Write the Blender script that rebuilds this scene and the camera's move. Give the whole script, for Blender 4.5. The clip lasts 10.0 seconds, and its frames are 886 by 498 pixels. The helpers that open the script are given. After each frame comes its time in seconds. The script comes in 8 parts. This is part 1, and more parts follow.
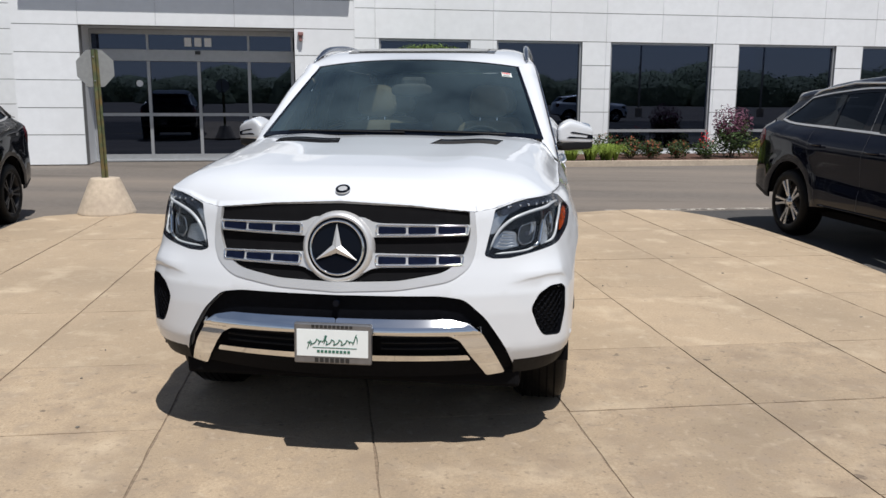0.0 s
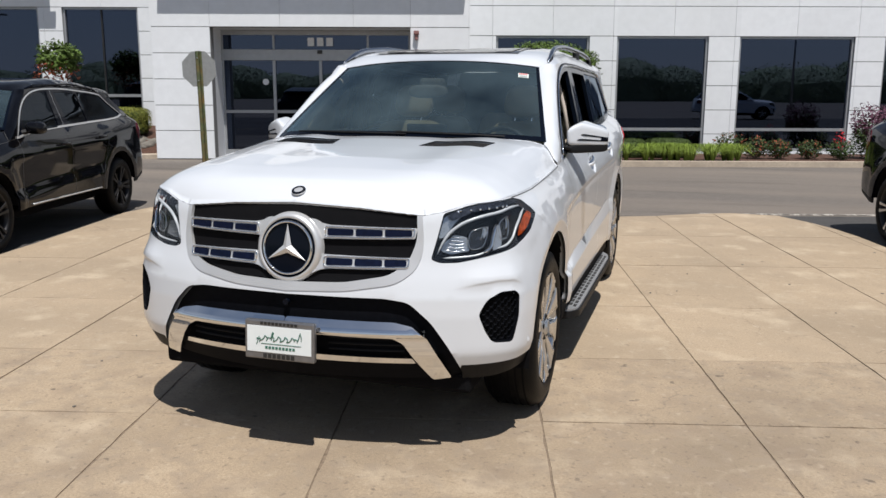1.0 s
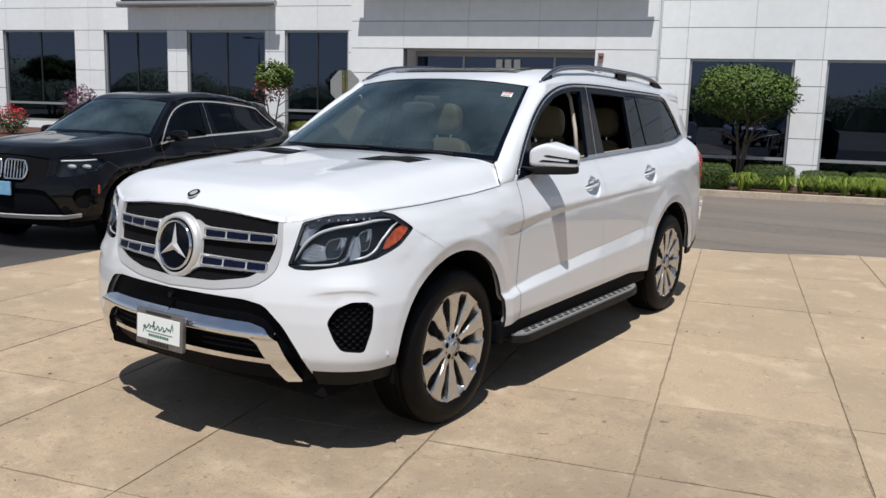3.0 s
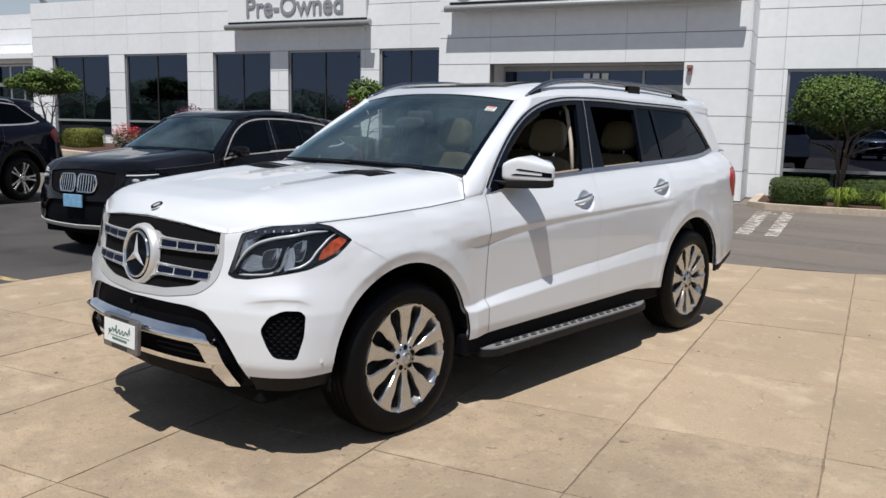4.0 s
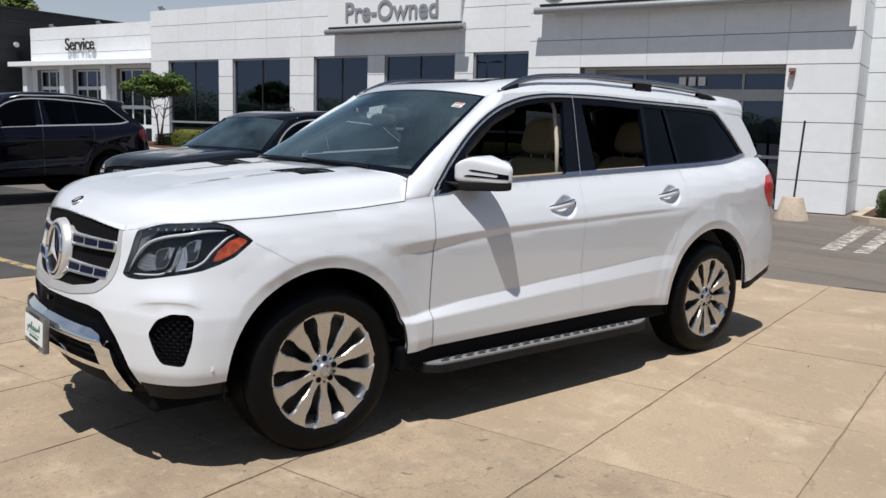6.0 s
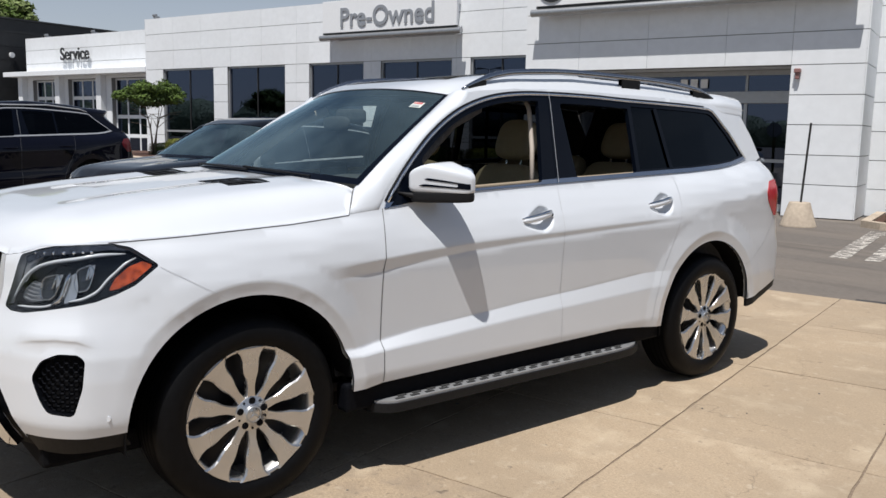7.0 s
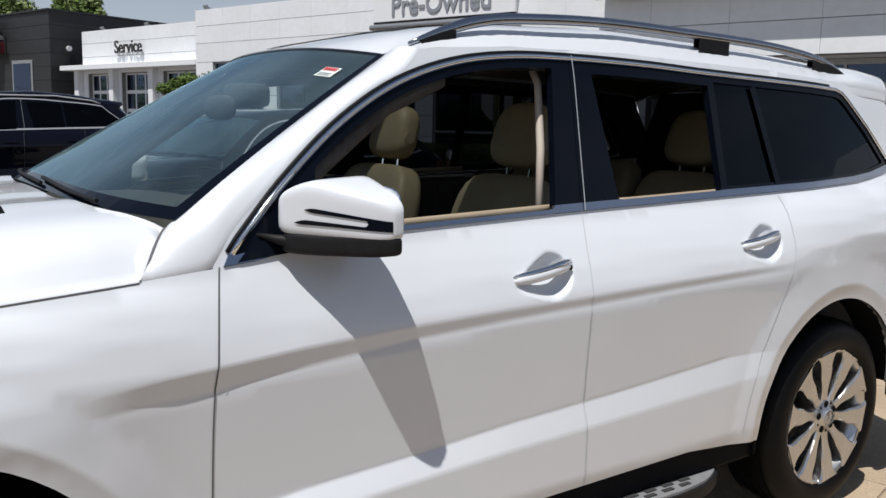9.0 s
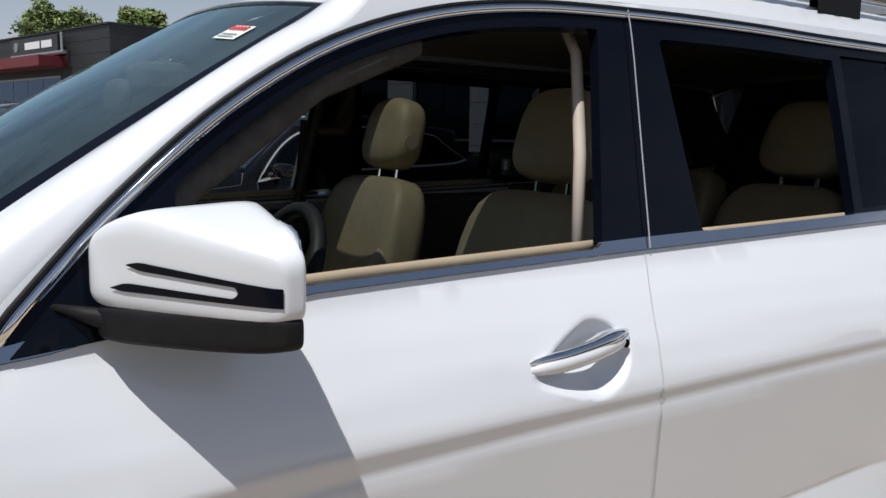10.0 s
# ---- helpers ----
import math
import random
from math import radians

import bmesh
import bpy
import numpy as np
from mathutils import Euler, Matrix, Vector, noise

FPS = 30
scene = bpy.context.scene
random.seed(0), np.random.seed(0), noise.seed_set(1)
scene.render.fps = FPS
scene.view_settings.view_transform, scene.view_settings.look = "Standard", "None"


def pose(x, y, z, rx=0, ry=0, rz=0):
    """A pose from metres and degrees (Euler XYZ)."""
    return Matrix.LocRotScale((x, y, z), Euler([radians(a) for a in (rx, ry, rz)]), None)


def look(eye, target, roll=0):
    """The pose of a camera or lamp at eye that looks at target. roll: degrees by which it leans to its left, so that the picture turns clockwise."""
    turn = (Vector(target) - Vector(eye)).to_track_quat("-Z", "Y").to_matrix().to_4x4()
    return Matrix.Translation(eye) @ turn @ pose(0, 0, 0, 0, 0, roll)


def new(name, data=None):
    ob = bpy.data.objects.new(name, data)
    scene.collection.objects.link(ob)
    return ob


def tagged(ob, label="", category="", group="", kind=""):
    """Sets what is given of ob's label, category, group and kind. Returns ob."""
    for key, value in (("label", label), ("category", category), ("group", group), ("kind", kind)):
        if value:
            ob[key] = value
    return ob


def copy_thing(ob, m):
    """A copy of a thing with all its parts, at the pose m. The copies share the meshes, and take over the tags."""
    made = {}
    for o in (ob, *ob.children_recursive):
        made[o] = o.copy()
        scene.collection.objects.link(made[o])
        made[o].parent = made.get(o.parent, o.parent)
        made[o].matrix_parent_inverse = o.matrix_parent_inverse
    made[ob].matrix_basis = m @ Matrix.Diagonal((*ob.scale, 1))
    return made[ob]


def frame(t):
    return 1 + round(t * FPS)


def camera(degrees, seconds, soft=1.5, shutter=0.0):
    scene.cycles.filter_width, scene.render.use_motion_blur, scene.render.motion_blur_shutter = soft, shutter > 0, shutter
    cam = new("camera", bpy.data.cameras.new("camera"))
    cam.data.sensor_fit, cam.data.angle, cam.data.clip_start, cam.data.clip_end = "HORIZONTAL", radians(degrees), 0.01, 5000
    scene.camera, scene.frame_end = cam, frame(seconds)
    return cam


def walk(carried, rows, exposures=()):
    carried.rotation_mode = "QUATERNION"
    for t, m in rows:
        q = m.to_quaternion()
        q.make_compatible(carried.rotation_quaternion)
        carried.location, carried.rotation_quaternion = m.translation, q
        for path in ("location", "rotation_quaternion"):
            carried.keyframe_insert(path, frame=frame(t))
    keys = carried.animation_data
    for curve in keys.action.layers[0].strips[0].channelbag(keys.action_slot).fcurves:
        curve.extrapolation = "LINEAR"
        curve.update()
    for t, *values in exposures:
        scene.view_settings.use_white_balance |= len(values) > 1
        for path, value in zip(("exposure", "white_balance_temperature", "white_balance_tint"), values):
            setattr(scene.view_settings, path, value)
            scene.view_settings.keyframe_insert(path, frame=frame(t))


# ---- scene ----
cam = camera(55.8, 10.0)
PATH = [
    (0, (0.838, -4.125, 1.49), (0.592, -2.173, 1.131), 0.3),
    (0.5, (1.198, -4.044, 1.505), (0.803, -2.118, 1.14), 0.3),
    (1, (1.614, -3.949, 1.522), (1.035, -2.07, 1.153), 0.2),
    (1.5, (1.981, -3.819, 1.501), (1.246, -1.998, 1.123), 0.2),
    (2, (2.343, -3.659, 1.515), (1.49, -1.888, 1.144), 0.6),
    (2.5, (2.724, -3.498, 1.528), (1.75, -1.788, 1.178), 1.2),
    (2.7, (2.852, -3.422, 1.512), (1.83, -1.737, 1.173), 1.4),
    (3.8, (3.586, -2.965, 1.531), (2.316, -1.451, 1.227), 1.4),
    (4, (3.705, -2.858, 1.529), (2.39, -1.381, 1.232), 1.1),
    (4.5, (3.924, -2.577, 1.506), (2.519, -1.182, 1.22), 1.3),
    (5, (4.103, -2.317, 1.51), (2.642, -0.98, 1.233), 1.4),
    (6.5, (4.063, -1.767, 1.491), (2.539, -0.505, 1.2), 1.6),
    (7, (3.815, -1.443, 1.484), (2.289, -0.179, 1.211), 1.1),
    (7.5, (3.532, -1.051, 1.48), (1.989, 0.191, 1.201), 0.9),
    (8, (3.23, -0.7, 1.46), (1.666, 0.513, 1.169), 0.2),
    (8.5, (2.943, -0.363, 1.456), (1.359, 0.824, 1.167), 0.4),
    (9, (2.657, 0.004, 1.474), (1.034, 1.138, 1.19), 1.4),
    (9.5, (2.312, 0.322, 1.462), (0.654, 1.405, 1.186), 1.4),
    (10, (2.013, 0.63, 1.447), (0.309, 1.644, 1.184), 1.0),
]
walk(cam, [(t, look(eye, target, roll)) for t, eye, target, roll in PATH])

# ---- light ----
SUN = Vector((0.205, -0.335, 0.92)).normalized()
world = bpy.data.worlds.new("sky")
world.use_nodes = True
scene.world = world
_n = world.node_tree.nodes
_sky = _n.new("ShaderNodeTexSky")
_sky.sky_type, _sky.sun_disc = "NISHITA", False
_sky.sun_elevation, _sky.sun_rotation = math.asin(SUN.z), math.atan2(SUN.x, SUN.y)
_sky.air_density, _sky.dust_density, _sky.ozone_density = 1.0, 0.35, 3.0
_n["Background"].inputs["Strength"].default_value = 0.0605
# thin high cloud drifting over the blue
_tc, _mp, _cl, _rg, _mx = (_n.new(k) for k in ("ShaderNodeTexCoord", "ShaderNodeMapping", "ShaderNodeTexNoise", "ShaderNodeMapRange", "ShaderNodeMix"))
_mp.inputs["Scale"].default_value = (1.0, 1.0, 3.2)
_cl.inputs["Scale"].default_value, _cl.inputs["Detail"].default_value, _cl.inputs["Roughness"].default_value = 1.7, 9.0, 0.6
for _k, _v in zip((1, 2, 3, 4), (0.34, 0.72, 0.0, 0.80)):
    _rg.inputs[_k].default_value = _v
_mx.data_type = "RGBA"
_mx.inputs[7].default_value = (9.4, 10.0, 11.2, 1)
# haze that pales the sky towards the horizon
_sp, _hz, _mm = (_n.new(k) for k in ("ShaderNodeSeparateXYZ", "ShaderNodeMapRange", "ShaderNodeMath"))
for _k, _v in zip((1, 2, 3, 4), (0.0, 0.42, 0.74, 0.0)):
    _hz.inputs[_k].default_value = _v
_mm.operation = "MAXIMUM"
_hi, _ml = _n.new("ShaderNodeMapRange"), _n.new("ShaderNodeMath")
for _k, _v in zip((1, 2, 3, 4), (0.25, 0.75, 1.0, 0.30)):
    _hi.inputs[_k].default_value = _v
_ml.operation = "MULTIPLY"
for _a, _b in ((_tc.outputs["Generated"], _sp.inputs[0]), (_sp.outputs[2], _hz.inputs[0]), (_sp.outputs[2], _hi.inputs[0]), (_rg.outputs[0], _ml.inputs[0]), (_hi.outputs[0], _ml.inputs[1]), (_hz.outputs[0], _mm.inputs[0]), (_ml.outputs[0], _mm.inputs[1]), (_mm.outputs[0], _mx.inputs[0])):
    world.node_tree.links.new(_a, _b)
for _a, _b in ((_tc.outputs["Generated"], _mp.inputs[0]), (_mp.outputs[0], _cl.inputs["Vector"]), (_cl.outputs["Fac"], _rg.inputs[0]), 
               (_sky.outputs[0], _mx.inputs[6]), (_mx.outputs[2], _n["Background"].inputs["Color"])):
    world.node_tree.links.new(_a, _b)
sun = new("sun", bpy.data.lights.new("sun", "SUN"))
sun.data.energy, sun.data.angle, sun.data.color = 5.08, radians(0.55), (1.0, 0.970, 0.934)
sun.matrix_world = look(SUN * 50, (0, 0, 0))
scene.view_settings.exposure = 0.01


# ---- materials ----
def material(name, base, rough=0.5, metal=0.0, vary=0.0, grain=20.0, bump=0.0, bump_scale=120.0, coat=0.0, stain=None, stain_scale=1.2, stain_amount=0.5, spec=0.5, per_piece=0.0, rough_vary=0.0, stretch=None, turn=0.0, stain2=None, stain2_scale=4.0, spots=(), veins=()):
    """A surface with variation of tone at two scales, and fine relief."""
    m = bpy.data.materials.new(name)
    m.use_nodes = True
    nt = m.node_tree
    b = nt.nodes["Principled BSDF"]
    b.inputs["Base Color"].default_value = (*base, 1)
    b.inputs["Roughness"].default_value, b.inputs["Metallic"].default_value = rough, metal
    b.inputs["Coat Weight"].default_value, b.inputs["Specular IOR Level"].default_value = coat, spec
    b.inputs["Coat Roughness"].default_value = 0.03
    co = nt.nodes.new("ShaderNodeTexCoord").outputs["Object"]
    if stretch:
        mp = nt.nodes.new("ShaderNodeMapping")
        mp.inputs["Scale"].default_value = stretch
        mp.inputs["Rotation"].default_value = (0, 0, turn)
        nt.links.new(co, mp.inputs["Vector"])
        co = mp.outputs[0]

    def noise_node(scale, detail=4.0):
        t = nt.nodes.new("ShaderNodeTexNoise")
        t.inputs["Scale"].default_value, t.inputs["Detail"].default_value = scale, detail
        nt.links.new(co, t.inputs["Vector"])
        return t.outputs["Fac"]

    def mixed(fac, a, c, kind="MIX"):
        x = nt.nodes.new("ShaderNodeMix")
        x.data_type, x.blend_type = "RGBA", kind
        for sock, v in ((x.inputs[0], fac), (x.inputs[6], a), (x.inputs[7], c)):
            if isinstance(v, bpy.types.NodeSocket):
                nt.links.new(v, sock)
            else:
                sock.default_value = v
        return x.outputs[2]

    def ramp(v, lo, hi, a, c):
        r = nt.nodes.new("ShaderNodeMapRange")
        for i, q in zip((1, 2, 3, 4), (lo, hi, a, c)):
            r.inputs[i].default_value = q
        nt.links.new(v, r.inputs[0])
        return r.outputs[0]

    colour = (*base, 1)
    if vary:
        dark, light = tuple(c * (1 - vary) for c in base), tuple(min(c * (1 + vary), 1) for c in base)
        colour = mixed(ramp(noise_node(grain), 0.3, 0.7, 0, 1), (*dark, 1), (*light, 1))
    if stain:
        colour = mixed(ramp(noise_node(stain_scale, 6.0), 0.42, 0.72, 0, stain_amount), colour, (*stain, 1))
    if stain2:
        colour = mixed(ramp(noise_node(stain2_scale, 8.0), 0.55, 0.75, 0, 0.7), colour, (*stain2, 1))
    for tone, scale, lo, hi, amount in spots:
        colour = mixed(ramp(noise_node(scale, 3.0), lo, hi, 0, amount), colour, (*tone, 1))
    for tone, scale, width, amount in veins:
        # thin wandering lines, broken up by a second pattern
        off = nt.nodes.new("ShaderNodeMath")
        off.operation, off.inputs[1].default_value = "SUBTRACT", 0.5
        nt.links.new(noise_node(scale, 9.0), off.inputs[0])
        size = nt.nodes.new("ShaderNodeMath")
        size.operation = "ABSOLUTE"
        nt.links.new(off.outputs[0], size.inputs[0])
        both = nt.nodes.new("ShaderNodeMath")
        both.operation = "MULTIPLY"
        nt.links.new(ramp(size.outputs[0], 0.0, width, amount, 0.0), both.inputs[0])
        nt.links.new(ramp(noise_node(scale * 0.7 + 0.3, 3.0), 0.48, 0.60, 0.0, 1.0), both.inputs[1])
        colour = mixed(both.outputs[0], colour, (*tone, 1))
    if per_piece:
        info = nt.nodes.new("ShaderNodeObjectInfo")
        value = ramp(info.outputs["Random"], 0, 1, 1 - per_piece, 1.0)
        hsv = nt.nodes.new("ShaderNodeHueSaturation")
        nt.links.new(value, hsv.inputs["Value"])
        if isinstance(colour, tuple):
            hsv.inputs["Color"].default_value = colour
        else:
            nt.links.new(colour, hsv.inputs["Color"])
        colour = hsv.outputs[0]
    if not isinstance(colour, tuple):
        nt.links.new(colour, b.inputs["Base Color"])
    if rough_vary:
        nt.links.new(ramp(noise_node(grain * 0.3), 0.3, 0.7, max(rough - rough_vary, 0.01), rough + rough_vary), b.inputs["Roughness"])
    if bump:
        k = nt.nodes.new("ShaderNodeBump")
        k.inputs["Strength"].default_value, k.inputs["Distance"].default_value = bump, 0.01
        nt.links.new(noise_node(bump_scale), k.inputs["Height"])
        nt.links.new(k.outputs[0], b.inputs["Normal"])
    return m


def glass_material(name, tint, rough=0.0, ior=1.5, reflect=(1.0, 1.0, 1.0), sky_sheen=0.0):
    """A thin pane: tinted see-through with mirror gloss that grows at a grazing angle, and a film that paints in sky
    reflection.
    """
    m = bpy.data.materials.new(name)
    m.use_nodes = True
    nt = m.node_tree
    nt.nodes.remove(nt.nodes["Principled BSDF"])
    clear, gloss = nt.nodes.new("ShaderNodeBsdfTransparent"), nt.nodes.new("ShaderNodeBsdfGlossy")
    clear.inputs["Color"].default_value = (*tint, 1)
    gloss.inputs["Roughness"].default_value = rough
    gloss.inputs["Color"].default_value = (*reflect, 1)
    fres, mix = nt.nodes.new("ShaderNodeFresnel"), nt.nodes.new("ShaderNodeMixShader")
    fres.inputs["IOR"].default_value = ior
    nt.links.new(fres.outputs[0], mix.inputs[0])
    nt.links.new(clear.outputs[0], mix.inputs[1])
    nt.links.new(gloss.outputs[0], mix.inputs[2])
    nt.links.new(mix.outputs[0], nt.nodes["Material Output"].inputs["Surface"])
    # bluish diffuse film: sky reflection painted onto the pane, uneven by noise
    if sky_sheen:
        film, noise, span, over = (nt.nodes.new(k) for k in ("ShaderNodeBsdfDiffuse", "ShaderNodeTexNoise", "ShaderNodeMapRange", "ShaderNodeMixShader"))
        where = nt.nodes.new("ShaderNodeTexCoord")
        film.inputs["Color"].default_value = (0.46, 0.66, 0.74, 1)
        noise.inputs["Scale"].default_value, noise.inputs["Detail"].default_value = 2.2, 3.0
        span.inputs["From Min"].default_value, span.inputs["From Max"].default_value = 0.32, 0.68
        span.inputs["To Min"].default_value, span.inputs["To Max"].default_value = 0.3 * sky_sheen, 1.7 * sky_sheen
        for a, b in ((where.outputs["Object"], noise.inputs["Vector"]), (noise.outputs["Fac"], span.inputs["Value"]), (span.outputs[0], over.inputs[0]), (mix.outputs[0], over.inputs[1]), (film.outputs[0], over.inputs[2]), (over.outputs[0], nt.nodes["Material Output"].inputs["Surface"])):
            nt.links.new(a, b)
    return m


CONCRETE = material("slab_concrete", (0.388, 0.297, 0.201), 0.9, vary=0.17, grain=85, bump=0.45, bump_scale=150, stain=(0.245, 0.19, 0.132), stain_scale=0.8, stain_amount=0.8, per_piece=0.10, veins=(((0.48, 0.40, 0.29), 1.7, 0.020, 0.22), ((0.15, 0.115, 0.085), 0.8, 0.004, 0.6)), stain2=(0.53, 0.43, 0.31), stain2_scale=2.6,
                    spots=(((0.27, 0.205, 0.145), 4.2, 0.48, 0.70, 0.7), ((0.30, 0.235, 0.17), 11.0, 0.50, 0.66, 0.65), ((0.52, 0.43, 0.32), 17.0, 0.60, 0.74, 0.40), ((0.13, 0.10, 0.075), 9.3, 0.69, 0.74, 0.8), ((0.19, 0.145, 0.105), 31.0, 0.60, 0.70, 0.6)))
# slightly paler base and stains, for the far and east squares
CONCRETE_PALE = material("pale_slab_concrete", (0.402, 0.309, 0.211), 0.9, vary=0.15, grain=85, bump=0.45, bump_scale=150, stain=(0.29, 0.225, 0.155), stain_scale=0.8, stain_amount=0.75, per_piece=0.08, veins=(((0.50, 0.42, 0.31), 1.7, 0.020, 0.22), ((0.17, 0.13, 0.095), 0.8, 0.004, 0.6)), stain2=(0.57, 0.465, 0.335), stain2_scale=2.6,
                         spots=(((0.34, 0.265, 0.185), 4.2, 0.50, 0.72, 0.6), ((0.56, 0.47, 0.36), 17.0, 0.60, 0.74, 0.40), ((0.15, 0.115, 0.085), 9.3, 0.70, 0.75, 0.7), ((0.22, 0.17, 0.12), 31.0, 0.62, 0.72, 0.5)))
JOINT = material("joint_grit", (0.20, 0.15, 0.105), 0.95, vary=0.3, grain=40)
ASPHALT = material("asphalt", (0.148, 0.131, 0.116), 0.9, vary=0.22, grain=70, bump=0.5, bump_scale=260, stain=(0.225, 0.190, 0.158), stain_scale=0.55, stain_amount=0.95, stain2=(0.065, 0.059, 0.055), stain2_scale=1.3, stretch=(0.16, 1.0, 1.0), turn=radians(-17), spec=0.2)
ASPHALT_DARK = material("shaded_bay_asphalt", (0.058, 0.056, 0.056), 0.9, vary=0.25, grain=70, bump=0.5, bump_scale=260, stain=(0.095, 0.09, 0.085), stain_scale=0.5, stain_amount=0.8, stain2=(0.035, 0.034, 0.035), stain2_scale=1.6, spec=0.2)
KERB = material("kerb_concrete", (0.48, 0.40, 0.31), 0.9, vary=0.12, grain=18, bump=0.2, stain=(0.25, 0.2, 0.16), stain_scale=2.0)
PAINT_WHITE = material("road_paint", (0.60, 0.56, 0.50), 0.8, vary=0.25, grain=30, spots=(((0.13, 0.115, 0.10), 9.0, 0.42, 0.55, 0.95), ((0.13, 0.115, 0.10), 40.0, 0.5, 0.6, 0.9)))
PAINT_YELLOW = material("yellow_paint", (0.46, 0.34, 0.14), 0.8, vary=0.25, grain=30, spots=(((0.13, 0.115, 0.10), 9.0, 0.45, 0.58, 0.9), ((0.13, 0.115, 0.10), 40.0, 0.52, 0.6, 0.8)))
PANEL = material("panel_white", (0.805, 0.825, 0.845), 0.45, vary=0.03, grain=6, stain=(0.73, 0.74, 0.745), stain_scale=0.8, stain_amount=0.4, per_piece=0.04)
BACKING = material("panel_gap", (0.22, 0.22, 0.22), 0.8)
STONE = material("bed_stone", (0.16, 0.145, 0.125), 0.9, vary=0.25, grain=9, bump=0.4, bump_scale=40)
ALUMINIUM = material("aluminium", (0.42, 0.43, 0.44), 0.45, metal=0.6, vary=0.06, grain=8)
INTERIOR = material("showroom_painted_dark", (0.03, 0.03, 0.033), 0.9, vary=0.3, grain=1.5)
WINDOW_GLASS = glass_material("window_glass", (0.09, 0.115, 0.15), ior=2.0, reflect=(0.49, 0.61, 0.90))
MULCH = material("mulch", (0.075, 0.035, 0.022), 0.95, vary=0.5, grain=30, bump=0.8, bump_scale=60)
BARK = material("bark", (0.11, 0.085, 0.065), 0.9, vary=0.3, grain=25, bump=0.5, bump_scale=50)
ROOF = material("roof_felt", (0.25, 0.25, 0.25), 0.9, vary=0.1)
DARK_CLAD = material("charcoal_cladding", (0.022, 0.023, 0.025), 0.55, vary=0.15, grain=3)
HORN = material("faded_red_plastic", (0.26, 0.13, 0.12), 0.5, vary=0.1)
RED_METAL = material("red_metal", (0.14, 0.016, 0.022), 0.5, vary=0.1)
SIGN_WHITE = material("sign_white", (0.78, 0.79, 0.80), 0.35, vary=0.02)
SIGN_GREY = material("sign_grey", (0.25, 0.265, 0.29), 0.4, vary=0.05)
BLACK_LETTER = material("black_letter", (0.02, 0.02, 0.02), 0.4)
STEEL = material("galvanised_steel", (0.42, 0.43, 0.44), 0.4, metal=0.8, vary=0.1)
GREEN_POST = material("green_post", (0.09, 0.115, 0.055), 0.7, vary=0.3, grain=15, stain=(0.25, 0.12, 0.03), stain_scale=6, stain_amount=0.7)
SIGN_BACK = material("sign_back", (0.30, 0.31, 0.31), 0.5, metal=0.3, vary=0.08)


def leaf_material(name, base, vary=0.5, hue=0.0):
    m = material(name, base, 0.65, spec=0.25)
    nt = m.node_tree
    b = nt.nodes["Principled BSDF"]
    geo, hsv, r = nt.nodes.new("ShaderNodeNewGeometry"), nt.nodes.new("ShaderNodeHueSaturation"), nt.nodes.new("ShaderNodeMapRange")
    r.inputs[3].default_value, r.inputs[4].default_value = 1 - vary, 1 + vary
    nt.links.new(geo.outputs["Random Per Island"], r.inputs[0])
    nt.links.new(r.outputs[0], hsv.inputs["Value"])
    hsv.inputs["Color"].default_value = (*base, 1)
    nt.links.new(hsv.outputs[0], b.inputs["Base Color"])
    b.inputs["Transmission Weight"].default_value = 0.0
    return m


LEAF = leaf_material("leaf_green", (0.075, 0.12, 0.022))
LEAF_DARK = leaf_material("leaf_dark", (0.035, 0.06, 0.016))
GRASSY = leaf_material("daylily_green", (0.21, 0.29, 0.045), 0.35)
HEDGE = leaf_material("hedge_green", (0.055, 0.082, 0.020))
HEDGE_GOLD = leaf_material("hedge_gold", (0.16, 0.17, 0.03))
FLOWER_PURPLE = leaf_material("purple_bloom", (0.12, 0.045, 0.075), 0.4)
FLOWER_RED = leaf_material("red_bloom", (0.5, 0.03, 0.04), 0.3)
LEAF_RED = leaf_material("reddish_leaf", (0.22, 0.06, 0.03), 0.4)
# far crowns paler: distance haze is put into the leaf colour
LEAF_FAR = leaf_material("leaf_far_hazed", (0.17, 0.215, 0.075), 0.40)
# tree line greyer still, its haze mixed into the colour
LEAF_HAZY = leaf_material("leaf_painted_haze", (0.20, 0.24, 0.15), 0.25)


# ---- small builders ----
def finish(name, bm, mat, parent=None, smooth_on=False, label="", recalc=True):
    me = bpy.data.meshes.new(name)
    if recalc:
        bmesh.ops.recalc_face_normals(bm, faces=bm.faces)
    bm.to_mesh(me)
    bm.free()
    me.materials.append(mat)
    if smooth_on:
        me.shade_smooth()
    ob = new(name, me)
    if parent:
        ob.parent = parent
    if label:
        ob["label"] = label
    return ob


def part(name, bm, mat, parent, label="", smooth_on=False):
    return finish(name, bm, mat, parent, smooth_on, label)


def thing(name, label, category, group="", kind="", at=None):
    ob = new(name)
    if at is not None:
        ob.matrix_world = at
    return tagged(ob, label, category, group, kind)


def box(bm, lo, hi, m=None, bevel=0.0):
    made = bmesh.ops.create_cube(bm, size=1.0)
    vs = made["verts"]
    for v in vs:
        v.co = Vector([lo[k] + (v.co[k] + 0.5) * (hi[k] - lo[k]) for k in range(3)])
    if bevel:
        es = list({e for v in vs for e in v.link_edges})
        done = bmesh.ops.bevel(bm, geom=es, offset=bevel, segments=2, affect="EDGES", profile=0.5)
        vs = list({v for f in done["faces"] for v in f.verts} | {v for v in vs if v.is_valid})
    if m is not None:
        bmesh.ops.transform(bm, matrix=m, verts=[v for v in vs if v.is_valid])
    return bm


